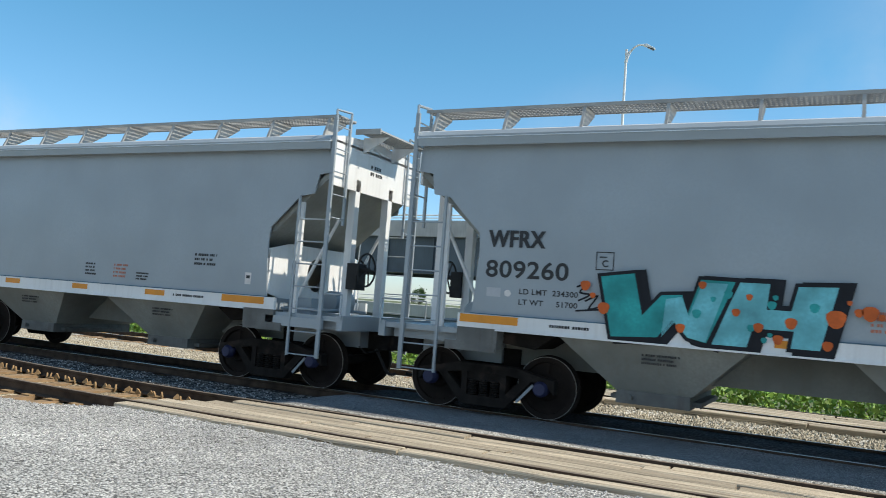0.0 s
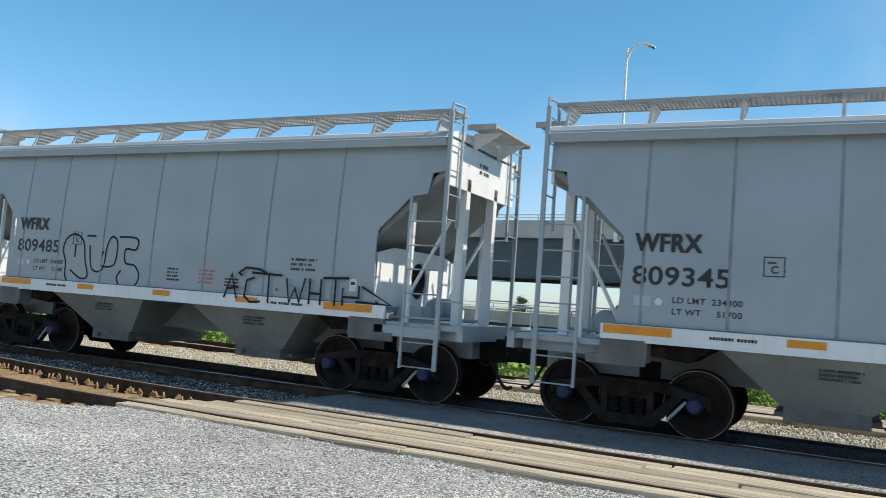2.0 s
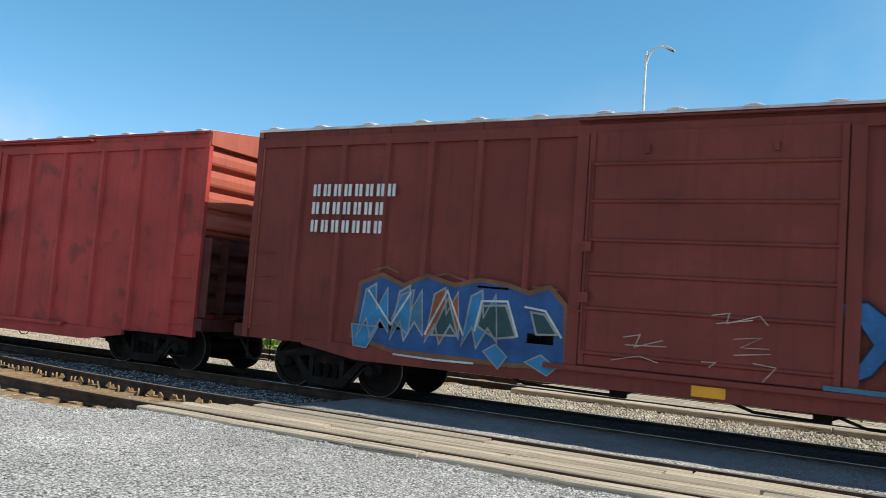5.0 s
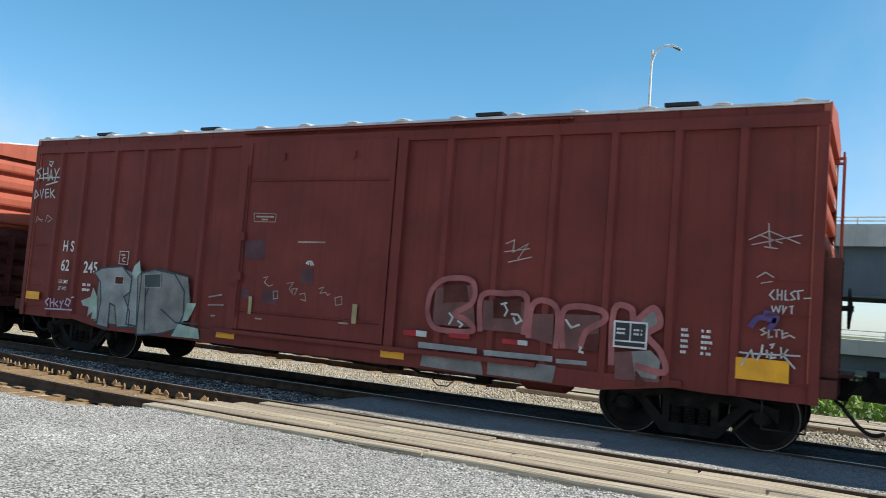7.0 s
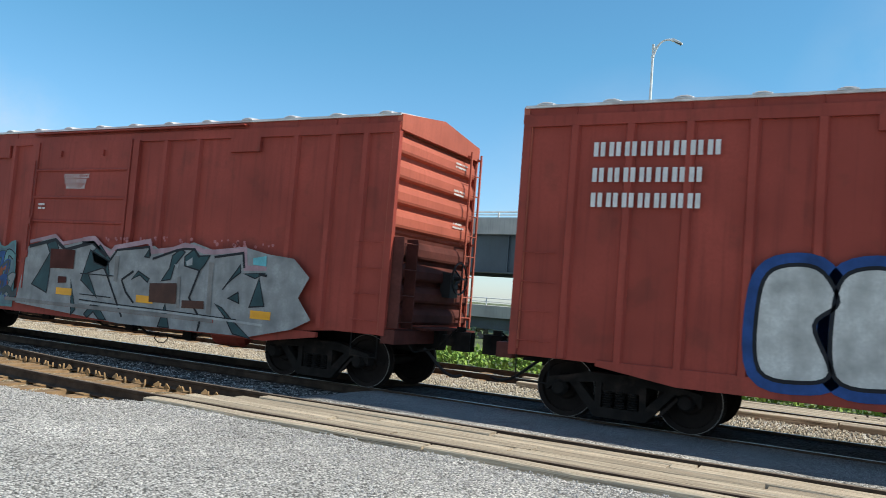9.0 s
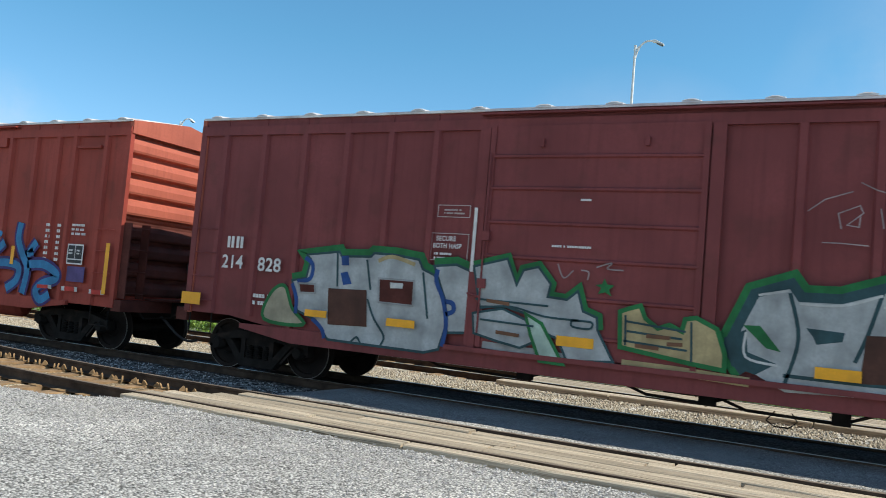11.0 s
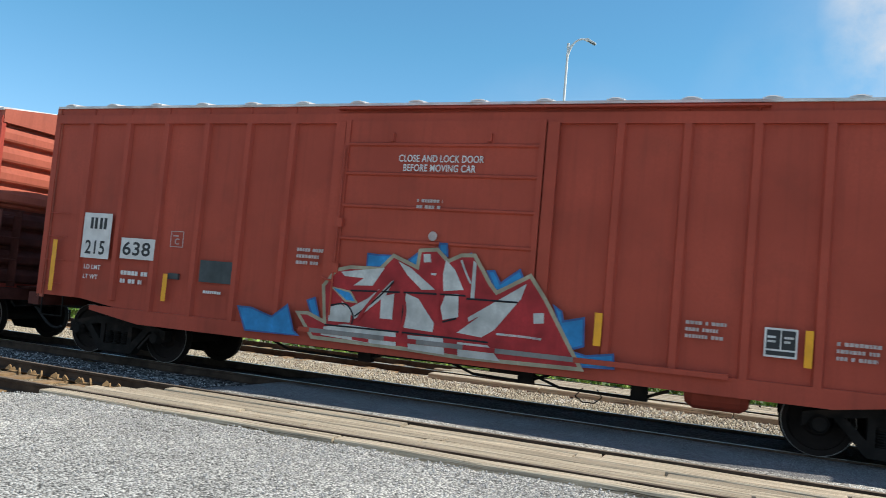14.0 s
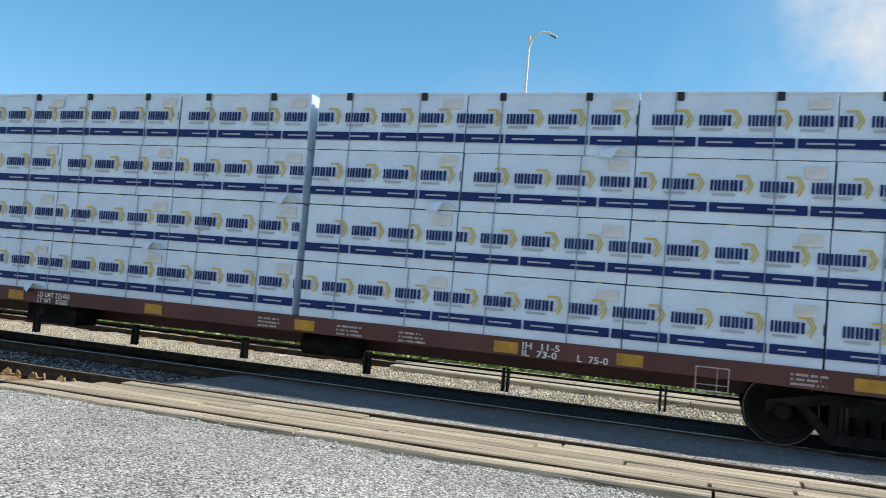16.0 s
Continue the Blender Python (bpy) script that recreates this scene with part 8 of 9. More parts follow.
sprayed(F, [[(-2.41, 1.32), (-2.17, 1.34), (-2.00, 0.90), (-2.23, 0.88)]], M["violet"], M["violet"], 0.02, SIDE - 0.0385, lined=False)
dots(F, [(-2.73, 1.90, 0.13), (-2.04, 1.47, 0.11), (-1.84, 1.66, 0.07), (-2.99, 0.86, 0.11), (-3.77, 1.25, 0.08), (-4.48, 0.89, 0.09), (-2.93, 0.95, 0.03), (-2.75, 1.75, 0.02), (-2.67, 1.81, 0.03), (-1.83, 0.98, 0.03)], M["magenta"], SIDE - 0.0440)
sprayed(F, [[(-3.32, 1.52), (-3.27, 1.52), (-3.21, 1.09), (-3.31, 1.10)], [(-3.37, 0.76), (-3.31, 0.93), (-3.14, 0.92), (-3.08, 0.78)], [(-2.64, 1.72), (-2.15, 1.67), (-2.20, 1.58), (-2.60, 1.60)]], M["line"], M["line"], 0.02, SIDE - 0.0405, lined=False)
sprayed(F, [[(-2.45, 1.55), (-2.25, 1.53), (-2.23, 1.43), (-2.45, 1.43)], [(-2.70, 1.28), (-2.57, 1.28), (-2.63, 1.19), (-2.70, 1.18)]], M["faded"], M["faded"], 0.02, SIDE - 0.0405, lined=False)
sprayed(F, [[(-3.94, 1.88), (-3.39, 1.89), (-3.38, 1.51), (-3.88, 1.51)]], M["steel_blue"], M["sky_blue"], 0.02, SIDE - 0.0395)
scrawl(F, [[(-3.59, 2.23), (-3.54, 1.90), (-3.52, 1.34), (-3.61, 1.23), (-3.61, 0.79)], [(-2.86, 2.17), (-2.85, 1.62), (-2.95, 1.32), (-2.86, 1.17), (-2.60, 1.09), (-2.55, 0.80)], [(-1.90, 2.16), (-2.04, 1.80), (-2.17, 1.68)], [(-2.60, 1.70), (-2.49, 1.61), (-2.43, 1.49), (-2.47, 1.41), (-2.69, 1.36), (-2.71, 1.18)], [(-2.71, 1.18), (-2.43, 1.36), (-2.21, 1.38), (-2.02, 1.27), (-1.92, 1.03), (-1.95, 0.78)], [(-2.10, 1.33), (-1.88, 1.35), (-1.73, 1.24)]], 0.055, M["line"], SIDE - 0.042)
scrawl(F, [[(-2.10, 1.32), (-1.89, 1.41), (-1.63, 1.59)], [(-4.53, 0.83), (-4.62, 1.25), (-4.57, 1.51), (-4.27, 1.64), (-4.02, 1.59)]], 0.055, M["line"], SIDE - 0.042)
scrawl(F, [[(-3.64, 2.51), (-3.60, 2.21)], [(-2.78, 2.48), (-2.86, 2.17)], [(-1.85, 2.40), (-1.91, 2.14)]], 0.12, M["line"], SIDE - 0.042)
scrawl(F, [[(-4.38, 1.02), (-4.41, 0.93), (-4.34, 0.85), (-4.38, 0.81)], [(-4.30, 0.91), (-4.25, 0.94), (-4.21, 0.85), (-4.27, 0.82), (-4.30, 0.91)], [(-4.18, 0.90), (-4.12, 0.92), (-4.15, 0.85), (-4.09, 0.84)], [(-4.06, 0.96), (-4.04, 0.83), (-3.98, 0.83)], [(-3.95, 0.90), (-3.85, 0.90), (-3.92, 0.81), (-3.78, 0.83)], [(-4.30, 1.04), (-4.23, 1.13), (-4.24, 1.06)]], 0.022, M["line"], SIDE - 0.047)
scrawl(F, [[(-2.24, 0.94), (-2.24, 0.85), (-2.17, 0.84)], [(-2.14, 0.93), (-2.14, 0.82), (-2.09, 0.80), (-2.09, 0.92), (-2.14, 0.93)], [(-2.06, 0.90), (-2.06, 0.82)], [(-2.06, 0.90), (-2.01, 0.89), (-2.05, 0.85), (-2.00, 0.81)], [(-2.22, 1.00), (-2.17, 1.02), (-2.12, 1.00)], [(-1.91, 1.91), (-1.87, 1.93), (-1.86, 1.83)]], 0.022, M["line"], SIDE - 0.047)
scrawl(F, [[(-1.79, 1.93), (-1.82, 1.88), (-1.76, 1.84), (-1.80, 1.83), (-1.76, 1.90), (-1.79, 1.93)]], 0.022, M["line"], SIDE - 0.047)
scrawl(F, [[(-6.5, 2.55), (-6.45, 2.9), (-6.2, 2.8), (-6.4, 2.7)], [(-6.15, 2.45), (-6.1, 2.85)], [(-6.0, 2.6), (-5.8, 2.75), (-5.85, 2.45), (-6.05, 2.5)]], 0.06, M["line"], SIDE - 0.036)
reflectors(F, ((-3.90, -3.47, 1.10, 1.23),), M["yellow"], SIDE - 0.05)

# orange-red car before the lumber
G = boxcar("G", 157.65, 7.74, "red_orange", "orange-red boxcar with white and blue jagged graffiti", (-6.85, -6.0, -5.15, -4.3, -3.45, -2.6, 2.59, 3.46, 4.32, 5.16, 6.04, 6.88),
           (-1.60, 1.55), (1.15, 1.85, 2.35, 2.85, 3.35, 3.8), 1.0, 0.66, 8.40, True, 1.7, False, 4.27)
part("number_panel", Shape().box(-6.76, -6.12, SIDE - 0.040, SIDE - 0.036, 1.72, 2.52), M["white"], G, "white repainted number panel")
part("number_panel", Shape().box(-5.86, -5.12, SIDE - 0.040, SIDE - 0.036, 1.76, 2.12), M["white"], G)
block_letters(G, (0.16, 0.16), -6.60, 2.24, 0.20, SIDE - 0.041, M["ink"], 0.05)
words("215", -6.68, 1.80, 0.23, G, SIDE - 0.042, M["ink"], 0.9)
words("638", -5.82, 1.83, 0.22, G, SIDE - 0.042, M["ink"], 1.25)
stencils(G, (("LD LMT", -6.66, 1.53, 0.075, 1.0, False), ("LT WT", -6.66, 1.36, 0.075, 1.0, False), ("CLOSE AND LOCK DOOR", -0.66, 3.54, 0.10, 0.76, True), ("BEFORE MOVING CAR", -0.58, 3.40, 0.10, 0.76, True)))
bars(2, -5.8, 1.34, 0.62, 0.28, G, SIDE - 0.036, M["white"], "stencil", 91)
bars(2, -0.3, 2.85, 0.45, 0.18, G, YD, M["faded"], "stencil", 92)
part("stencil", Shape().lathe([(-0.001, 0.07), (0, 0.07)], 16, "y", (0.0, YD, 2.45)), M["faded"], G)
for i, a in enumerate((-1.9, -0.62, -0.1, 0.62, 1.1)):
    part("graffiti", Shape().box(a, (-0.62, -0.1, 0.62, 1.1, 2.2)[i], SIDE - 0.104, SIDE - 0.101, 0.872, 0.94), M["blood" if i % 2 else "weathered"], G, "paint over the door track")
reflectors(G, ((-7.42, -7.32, 1.08, 2.0), (-4.85, -4.76, 1.1, 1.56), (2.44, 2.54, 1.12, 1.56), (5.00, 5.09, 1.12, 1.57), (7.41, 7.54, 1.10, 1.58), (7.41, 7.54, 1.60, 2.02)), M["yellow"], SIDE - 0.06)
data_panel(G, 4.54, 1.21, 0.38, 0.36, SIDE - 0.036)
bars(3, 3.6, 1.35, 0.5, 0.26, G, SIDE - 0.034, M["faded"], "stencil", 93)
bars(3, 5.35, 1.25, 0.5, 0.26, G, SIDE - 0.034, M["faded"], "stencil", 94)
bars(6, 6.08, 1.18, 0.16, 0.7, G, SIDE - 0.036, M["white"], "stencil", 95)
bars(6, 6.48, 1.18, 0.22, 0.7, G, SIDE - 0.036, M["white"], "stencil", 96)
parts("plate", Shape().box(-4.15, -3.48, SIDE - 0.012, SIDE + 0.03, 1.48, 1.84).box(-4.80, -4.58, SIDE - 0.012, SIDE + 0.03, 1.48, 1.58), M["slate"], G, "slate grey patch plate")
plate_box(G, -4.80, 2.02, 0.27, SIDE - 0.034, M["faded"])
bars(1, -4.02, 1.30, 0.42, 0.09, G, SIDE - 0.034, M["white"], "stencil", 98)
bars(3, -2.3, 1.9, 0.5, 0.3, G, SIDE - 0.034, M["faded"], "stencil", 97)
sprayed(G, [[(-1.02, 1.93), (-1.02, 2.13), (-0.82, 2.12), (-0.59, 2.13), (-0.79, 1.95)], [(0.13, 2.22), (0.13, 2.35), (0.24, 2.35), (0.26, 2.18)], [(0.43, 2.17), (0.62, 2.23), (0.61, 1.85), (0.47, 2.06)], [(0.89, 2.00), (0.99, 2.01), (1.09, 1.84), (1.36, 2.05), (1.41, 1.95), (1.15, 1.74), (1.02, 1.75)]], M["spray_sky"], M["blue_mist"], 0.03, SIDE - 0.080)
sprayed(G, [[(-3.26, 1.15), (-3.01, 1.15), (-2.61, 1.04), (-2.34, 1.25), (-2.19, 0.86), (-2.09, 0.80), (-3.08, 0.79)], [(-1.99, 1.35), (-1.86, 1.40), (-1.73, 1.04), (-1.86, 1.08)], [(1.88, 1.60), (1.99, 1.53), (2.02, 1.40), (2.30, 1.47), (2.32, 1.10), (2.16, 1.04), (1.99, 1.32)], [(2.14, 1.02), (2.36, 0.97), (2.72, 1.03), (2.74, 0.85), (2.32, 0.83)]], M["spray_sky"], M["blue_mist"], 0.03, SIDE - 0.080)
sprayed(G, [[(-0.34, 2.08), (-0.19, 2.20), (-0.16, 1.96), (-0.27, 1.97)]], M["spray_sky"], M["blue_mist"], 0.03, SIDE - 0.080)
sprayed(G, [[(-1.73, 1.60), (-1.53, 1.85), (-1.30, 1.91), (-0.79, 1.92), (-0.59, 2.13), (-0.19, 1.98), (-0.17, 2.23), (0.10, 2.26), (0.28, 2.10), (0.48, 2.20), (0.68, 2.21), (0.94, 1.83), (1.05, 1.71), (1.52, 1.98), (1.75, 1.68), (2.10, 1.12), (2.31, 0.79), (1.22, 0.77), (0.50, 0.76), (-0.36, 0.79), (-1.85, 0.80), (-2.14, 1.15), (-1.96, 1.16), (-1.65, 1.05)]], M["blood"], M["mint_dull"], 0.055, SIDE - 0.084)
sprayed(G, [[(-1.44, 1.83), (-0.71, 1.94), (-0.89, 1.66), (-1.21, 1.64), (-1.05, 1.76), (-1.37, 1.77)], [(-0.50, 2.05), (-0.30, 1.97), (0.12, 1.68), (-0.09, 1.66), (-0.34, 1.86)], [(-0.11, 2.18), (0.00, 2.19), (0.02, 2.07), (-0.09, 2.06)], [(0.25, 2.12), (0.40, 1.99), (0.56, 1.71), (0.25, 1.67), (0.22, 1.91)]], M["spray_white"], M["spray_white"], 0.02, SIDE - 0.092, lined=False)
sprayed(G, [[(0.67, 2.14), (0.72, 2.10), (0.73, 1.59), (0.67, 1.59)], [(-0.80, 1.60), (-0.55, 1.77), (-0.65, 1.54), (-1.03, 1.21), (-1.18, 1.25)], [(-0.33, 1.59), (-0.13, 1.53), (0.15, 1.20), (0.14, 1.07), (-0.32, 1.09), (-0.36, 1.38)], [(-0.73, 1.51), (-0.52, 1.57), (-0.52, 1.19), (-0.72, 1.19)]], M["spray_white"], M["spray_white"], 0.02, SIDE - 0.092, lined=False)
sprayed(G, [[(0.29, 1.63), (0.49, 1.65), (0.51, 1.32), (0.28, 1.26), (0.23, 1.43)], [(0.66, 1.33), (1.48, 1.87), (1.41, 1.65), (1.06, 1.19), (0.88, 1.07), (0.51, 1.10), (0.84, 1.37), (0.67, 1.27)], [(1.60, 1.47), (1.75, 1.49), (1.76, 1.35), (1.62, 1.33)], [(-1.65, 0.98), (-1.30, 1.05), (-0.44, 1.02), (-0.42, 0.81), (-0.92, 0.81), (-1.69, 0.85)]], M["spray_white"], M["spray_white"], 0.02, SIDE - 0.092, lined=False)
sprayed(G, [[(-0.25, 0.99), (0.31, 1.00), (0.35, 0.77), (-0.22, 0.79)], [(0.53, 0.97), (0.99, 0.97), (1.18, 0.77), (0.55, 0.77)], [(-1.59, 1.28), (-1.40, 1.35), (-1.21, 1.25), (-1.21, 1.08), (-1.59, 1.07)], [(-1.40, 1.39), (-1.22, 1.31), (-0.80, 1.55), (-0.93, 1.29), (-1.14, 1.14)]], M["spray_white"], M["spray_white"], 0.02, SIDE - 0.092, lined=False)
sprayed(G, [[(-1.58, 1.59), (-1.25, 1.54), (-1.13, 1.39), (-1.32, 1.40)]], M["spray_sky"], M["mint_dull"], 0.03, SIDE - 0.093)
scrawl(G, [[(-1.57, 1.31), (-1.31, 1.35), (-1.17, 1.20), (-1.18, 1.06)], [(-1.14, 1.18), (-0.79, 1.48), (-0.54, 1.75)], [(-0.35, 1.52), (-0.36, 1.02)], [(0.28, 1.23), (0.49, 1.30)], [(-1.64, 1.01), (-0.39, 1.02), (0.99, 1.01)], [(0.61, 1.59), (1.37, 1.60)]], 0.025, M["line"], SIDE - 0.098)
scrawl(G, [[(-1.25, 1.56), (-0.14, 1.61), (0.60, 1.63)]], 0.025, M["line"], SIDE - 0.098)
scrawl(G, [[(-0.42, 1.65), (-0.32, 1.34), (-0.38, 0.93)], [(-0.60, 1.77), (-0.89, 1.43), (-1.10, 1.12)], [(0.18, 1.65), (0.21, 1.21), (0.41, 1.09)], [(-0.87, 0.84), (-1.15, 0.86)], [(1.22, 1.16), (1.72, 1.14)], [(0.10, 1.40), (0.16, 1.36)]], 0.05, M["blood"], SIDE - 0.099)
scrawl(G, [[(1.10, 1.14), (1.47, 1.14), (1.74, 1.13)], [(0.49, 2.13), (0.56, 1.98), (0.66, 1.81)], [(0.04, 1.90), (0.12, 1.90)]], 0.03, M["spray_white"], SIDE - 0.099)


# ---- centre-beam flat car with its lumber ----
FLAT_X = 178.18


def flat_car():
    car = thing("centerbeam_flatcar", "brown centre-beam flat car loaded with wrapped lumber", "flat car")
    P = M["flat_red"]
    half = 11.08
    part("deck", Shape().box(-half, half, SIDE + 0.03, -SIDE - 0.03, 0.90, 1.0), P, car)
    for k in (-1, 1):
        ya, yb = (SIDE, SIDE + 0.10) if k < 0 else (-SIDE - 0.10, -SIDE)
        part("side_sill", Shape().prism([(-half, 0.79), (-half + 2.4, 0.79), (-half + 3.4, 0.805), (half - 3.4, 0.805), (half - 2.4, 0.79), (half, 0.79), (half, 1.05), (-half, 1.05)], "y", ya, yb), P, car)
        parts("end_bulkhead", Shape().box(k * half - 0.14, k * half + 0.14, -1.42, 1.42, 0.68, 4.47).box(k * half - 0.18, k * half + 0.18, -1.435, -1.30, 0.68, 4.49)
             .box(k * half - 0.16, k * half + 0.16, -1.44, 1.44, 4.42, 4.50), P, car, "brown steel end bulkhead")
        part("end_sill", Shape().box(k * half - 0.2, k * half + 0.25, -1.4, 1.4, 0.62, 0.90), P, car)
        running_gear(car, k * 8.95, 1.80, 0.457)
        for i in range(3):
            parts("grab_iron", Shape().tube((k * (half + 0.2), -1.43, 1.2 + i * 0.4), (k * (half + 0.2), -1.0, 1.2 + i * 0.4), 0.012, 6)
                 .box(k * (half + 0.2) - 0.012, k * (half + 0.2) + 0.012, -1.44, -1.42, 1.15, 1.65).box(min(k * half, k * (half + 0.2)), max(k * half, k * (half + 0.2)), -1.43, -1.0, 1.18 + i * 0.4, 1.21 + i * 0.4), P, car)
    parts("centre_beam", Shape().box(-half, half, -0.10, 0.10, 1.0, 4.30).box(-half, half, -0.25, 0.25, 4.24, 4.40).box(-half, half, -0.3, 0.3, 0.55, 0.92), P, car, "brown centre beam truss")
    for i in range(9):
        xx = -8.1 + i * 2.1
        part("stanchion", Shape().box(xx - 0.035, xx - 0.005, SIDE + 0.03, SIDE + 0.12, 0.30, 0.62).box(xx + 0.03, xx + 0.06, SIDE + 0.03, SIDE + 0.12, 0.30, 0.62), M["truck"], car)
    part("brake_gear", Shape().box(-4.5, -3.4, -1.0, -0.5, 0.45, 0.9).tube((1.0, -0.7, 0.6), (2.0, -0.7, 0.6), 0.17, 12).path([(-8, -0.6, 0.5), (8, -0.6, 0.5)], 0.02), M["truck"], car)
    couplers(car, half + 0.1, half + 0.76)
    y = SIDE - 0.003
    reflectors(car, tuple((a, a + 0.34, 0.835, 0.99) for a in (-10.95, -9.65, -6.40, -4.52, -1.59, 1.19, 4.33, 6.00, 8.8, 10.5)), M["dull_yellow"], y)
    words("NOKL", -7.45, 0.825, 0.165, car, y - 0.004, M["white"], 0.85)
    words("734", -6.0, 0.825, 0.165, car, y - 0.004, M["white"], 1.0)
    words("LD LMT 223400", -3.86, 0.92, 0.08, car, y - 0.004, M["white"], 0.86)
    words("LT WT   62600", -3.86, 0.82, 0.08, car, y - 0.004, M["white"], 0.86)
    words("541", -5.2, 0.825, 0.165, car, y - 0.004, M["white"], 1.0)
    words("IH  11-5", 4.72, 0.92, 0.085, car, y, M["white"], 1.2)
    words("IL  73-0", 4.72, 0.82, 0.085, car, y, M["white"], 1.2)
    words("L  75-0", 5.48, 0.82, 0.085, car, y, M["white"], 1.1)
    s = Shape()
    for q in ((6.99, 7.40, 0.63, 0.645), (6.99, 7.40, 0.925, 0.94), (6.99, 7.005, 0.63, 0.94), (7.385, 7.40, 0.63, 0.94), (7.25, 7.26, 0.63, 0.94), (6.99, 7.40, 0.71, 0.72)):
        s.box(q[0], q[1], y - 0.003, y, q[2], q[3])
    part("data_panel", s, M["faded"], car)
    for i, a in enumerate((-10.3, -7.2, 0.55, 1.9, 2.9, 8.1)):
        bars(3, a, 0.83, 0.42, 0.17, car, y, M["faded"], "stencil", 100 + i)
    for k in (-1, 1):
        plate_box(car, k * half - 0.10, 0.86, 0.16, -1.437, M["faded"], "C", 0.008)
    MOVING.append((car, FLAT_X))
    return car


def bundle_parts(b, variant, L, h, depth, near=True):
    """One stack of wrapped studs: the wrap, printed marks and steel straps."""
    def wrap():
        s = Shape()
        nx, nz = 14, 5
        rnd_ = random.Random(variant)
        vs = []
        for j in range(nz + 1):
            for i in range(nx + 1):
                u, w = i / nx, j / nz
                bulge = 0.018 * noise.noise((i * 0.8 + variant * 7, j * 0.9, 2.0))
                vs.append((L * u, -0.006 + bulge * (0 if i in (0, nx) or j in (0, nz) else 1), 0.004 + (h - 0.006) * w + (0.008 * noise.noise((i * 1.7, variant, 5.0)) if j in (0, nz) else 0)))
        s.add(vs, [(j * (nx + 1) + i, j * (nx + 1) + i + 1, (j + 1) * (nx + 1) + i + 1, (j + 1) * (nx + 1) + i) for j in range(nz) for i in range(nx)])
        s.box(0.005, L - 0.005, 0.012, depth, 0.006, h - 0.004)
        return s.mesh("wrap", M["wrap"], True)
    part("wrap", once(("wrap", variant, round(h, 2)), wrap), None, b, "white printed plastic wrap")
    for bx in (0.3, L / 2, L - 0.4):
        part("bearer", once("bearer", lambda: Shape().box(0, 0.09, 0.01, depth, -0.02, 0.025).mesh("bearer", M["lumber"])), None, b, "bare lumber bearer", at=pose(bx, 0, 0))
    if not near:
        return
    pitch, off = 0.595, (0.0, 0.17, 0.36, 0.48)[variant % 4]

    def marks(kind):
        s = Shape()
        y = -0.028
        k = -1
        while off + k * pitch < L:
            x0 = off + k * pitch
            if kind == "letters":       # a trade name as four plain blocks
                a = x0
                for w in (0.080, 0.086, 0.090, 0.104):
                    for u, v in ((0.0, 0.38), (0.60, 0.98)):
                        p, q = max(a + w * u, 0.0), min(a + w * v, L)
                        if q - p > 0.008:
                            s.box(p, q, y, y + 0.002, 0.425, 0.565)
                    a += w + 0.010
            elif kind == "arrow":
                a = x0 + 0.39
                if a > 0.10 and a + 0.17 < L:
                    s.prism([(a - 0.09, 0.635), (a + 0.06, 0.635), (a + 0.135, 0.51), (a + 0.07, 0.385), (a + 0.045, 0.385), (a + 0.11, 0.51), (a + 0.045, 0.61), (a - 0.09, 0.61)], "y", y - 0.001, y + 0.001)
                    s.prism([(a + 0.02, 0.595), (a + 0.04, 0.595), (a + 0.09, 0.51), (a + 0.04, 0.425), (a + 0.015, 0.425), (a + 0.065, 0.51)], "y", y - 0.001, y + 0.001)
            elif kind == "small":
                a, e = max(0.02, x0 + 0.02), min(L - 0.02, x0 + 0.30)
                if e - a > 0.05:
                    s.box(a, e, y, y + 0.002, 0.365, 0.395)
            elif kind == "band":
                if k % 2:
                    a, e = max(0.0, x0), min(L, x0 + 2 * pitch - 0.03)
                    if e - a > 0.03:
                        s.box(a, e, y, y + 0.002, 0.150, 0.272)
            elif kind == "bandtext":
                a, e = max(0.0, x0 + 0.1), min(L, x0 + 0.42)
                if e - a > 0.05:
                    s.box(a, e, y - 0.002, y, 0.198, 0.220)
            k += 1
        return s
    for kind, nm, m in (("letters", "printed_mark", "wrap_blue"), ("arrow", "printed_mark", "wrap_yellow"), ("small", "printed_mark", "wrap_grey"), ("band", "printed_band", "wrap_blue"), ("bandtext", "printed_mark", "wrap_grey")):
        part(nm, once(("mark", kind, variant % 4), lambda: marks(kind).mesh(nm, M[m])), None, b, kind="stuff")
    for i, sx in enumerate((0.45 + 0.06 * (variant % 3), 1.72 - 0.05 * (variant % 2))):
        part("strap", once(("strap", variant % 6, i, round(h, 2)), lambda: Shape().box(sx, sx + 0.014, -0.030, -0.027, 0.0, h).box(sx, sx + 0.014, -0.030, depth, h - 0.008, h - 0.003).mesh("strap", M["strap"])), None, b, "dark steel strap")
    part("paper_tag", once(("tag", variant % 4), lambda: Shape().box(L - 0.34, L - 0.08, -0.027, -0.025, h - 0.22, h - 0.07).mesh("paper_tag", M["white"])), None, b, "white paper tag")


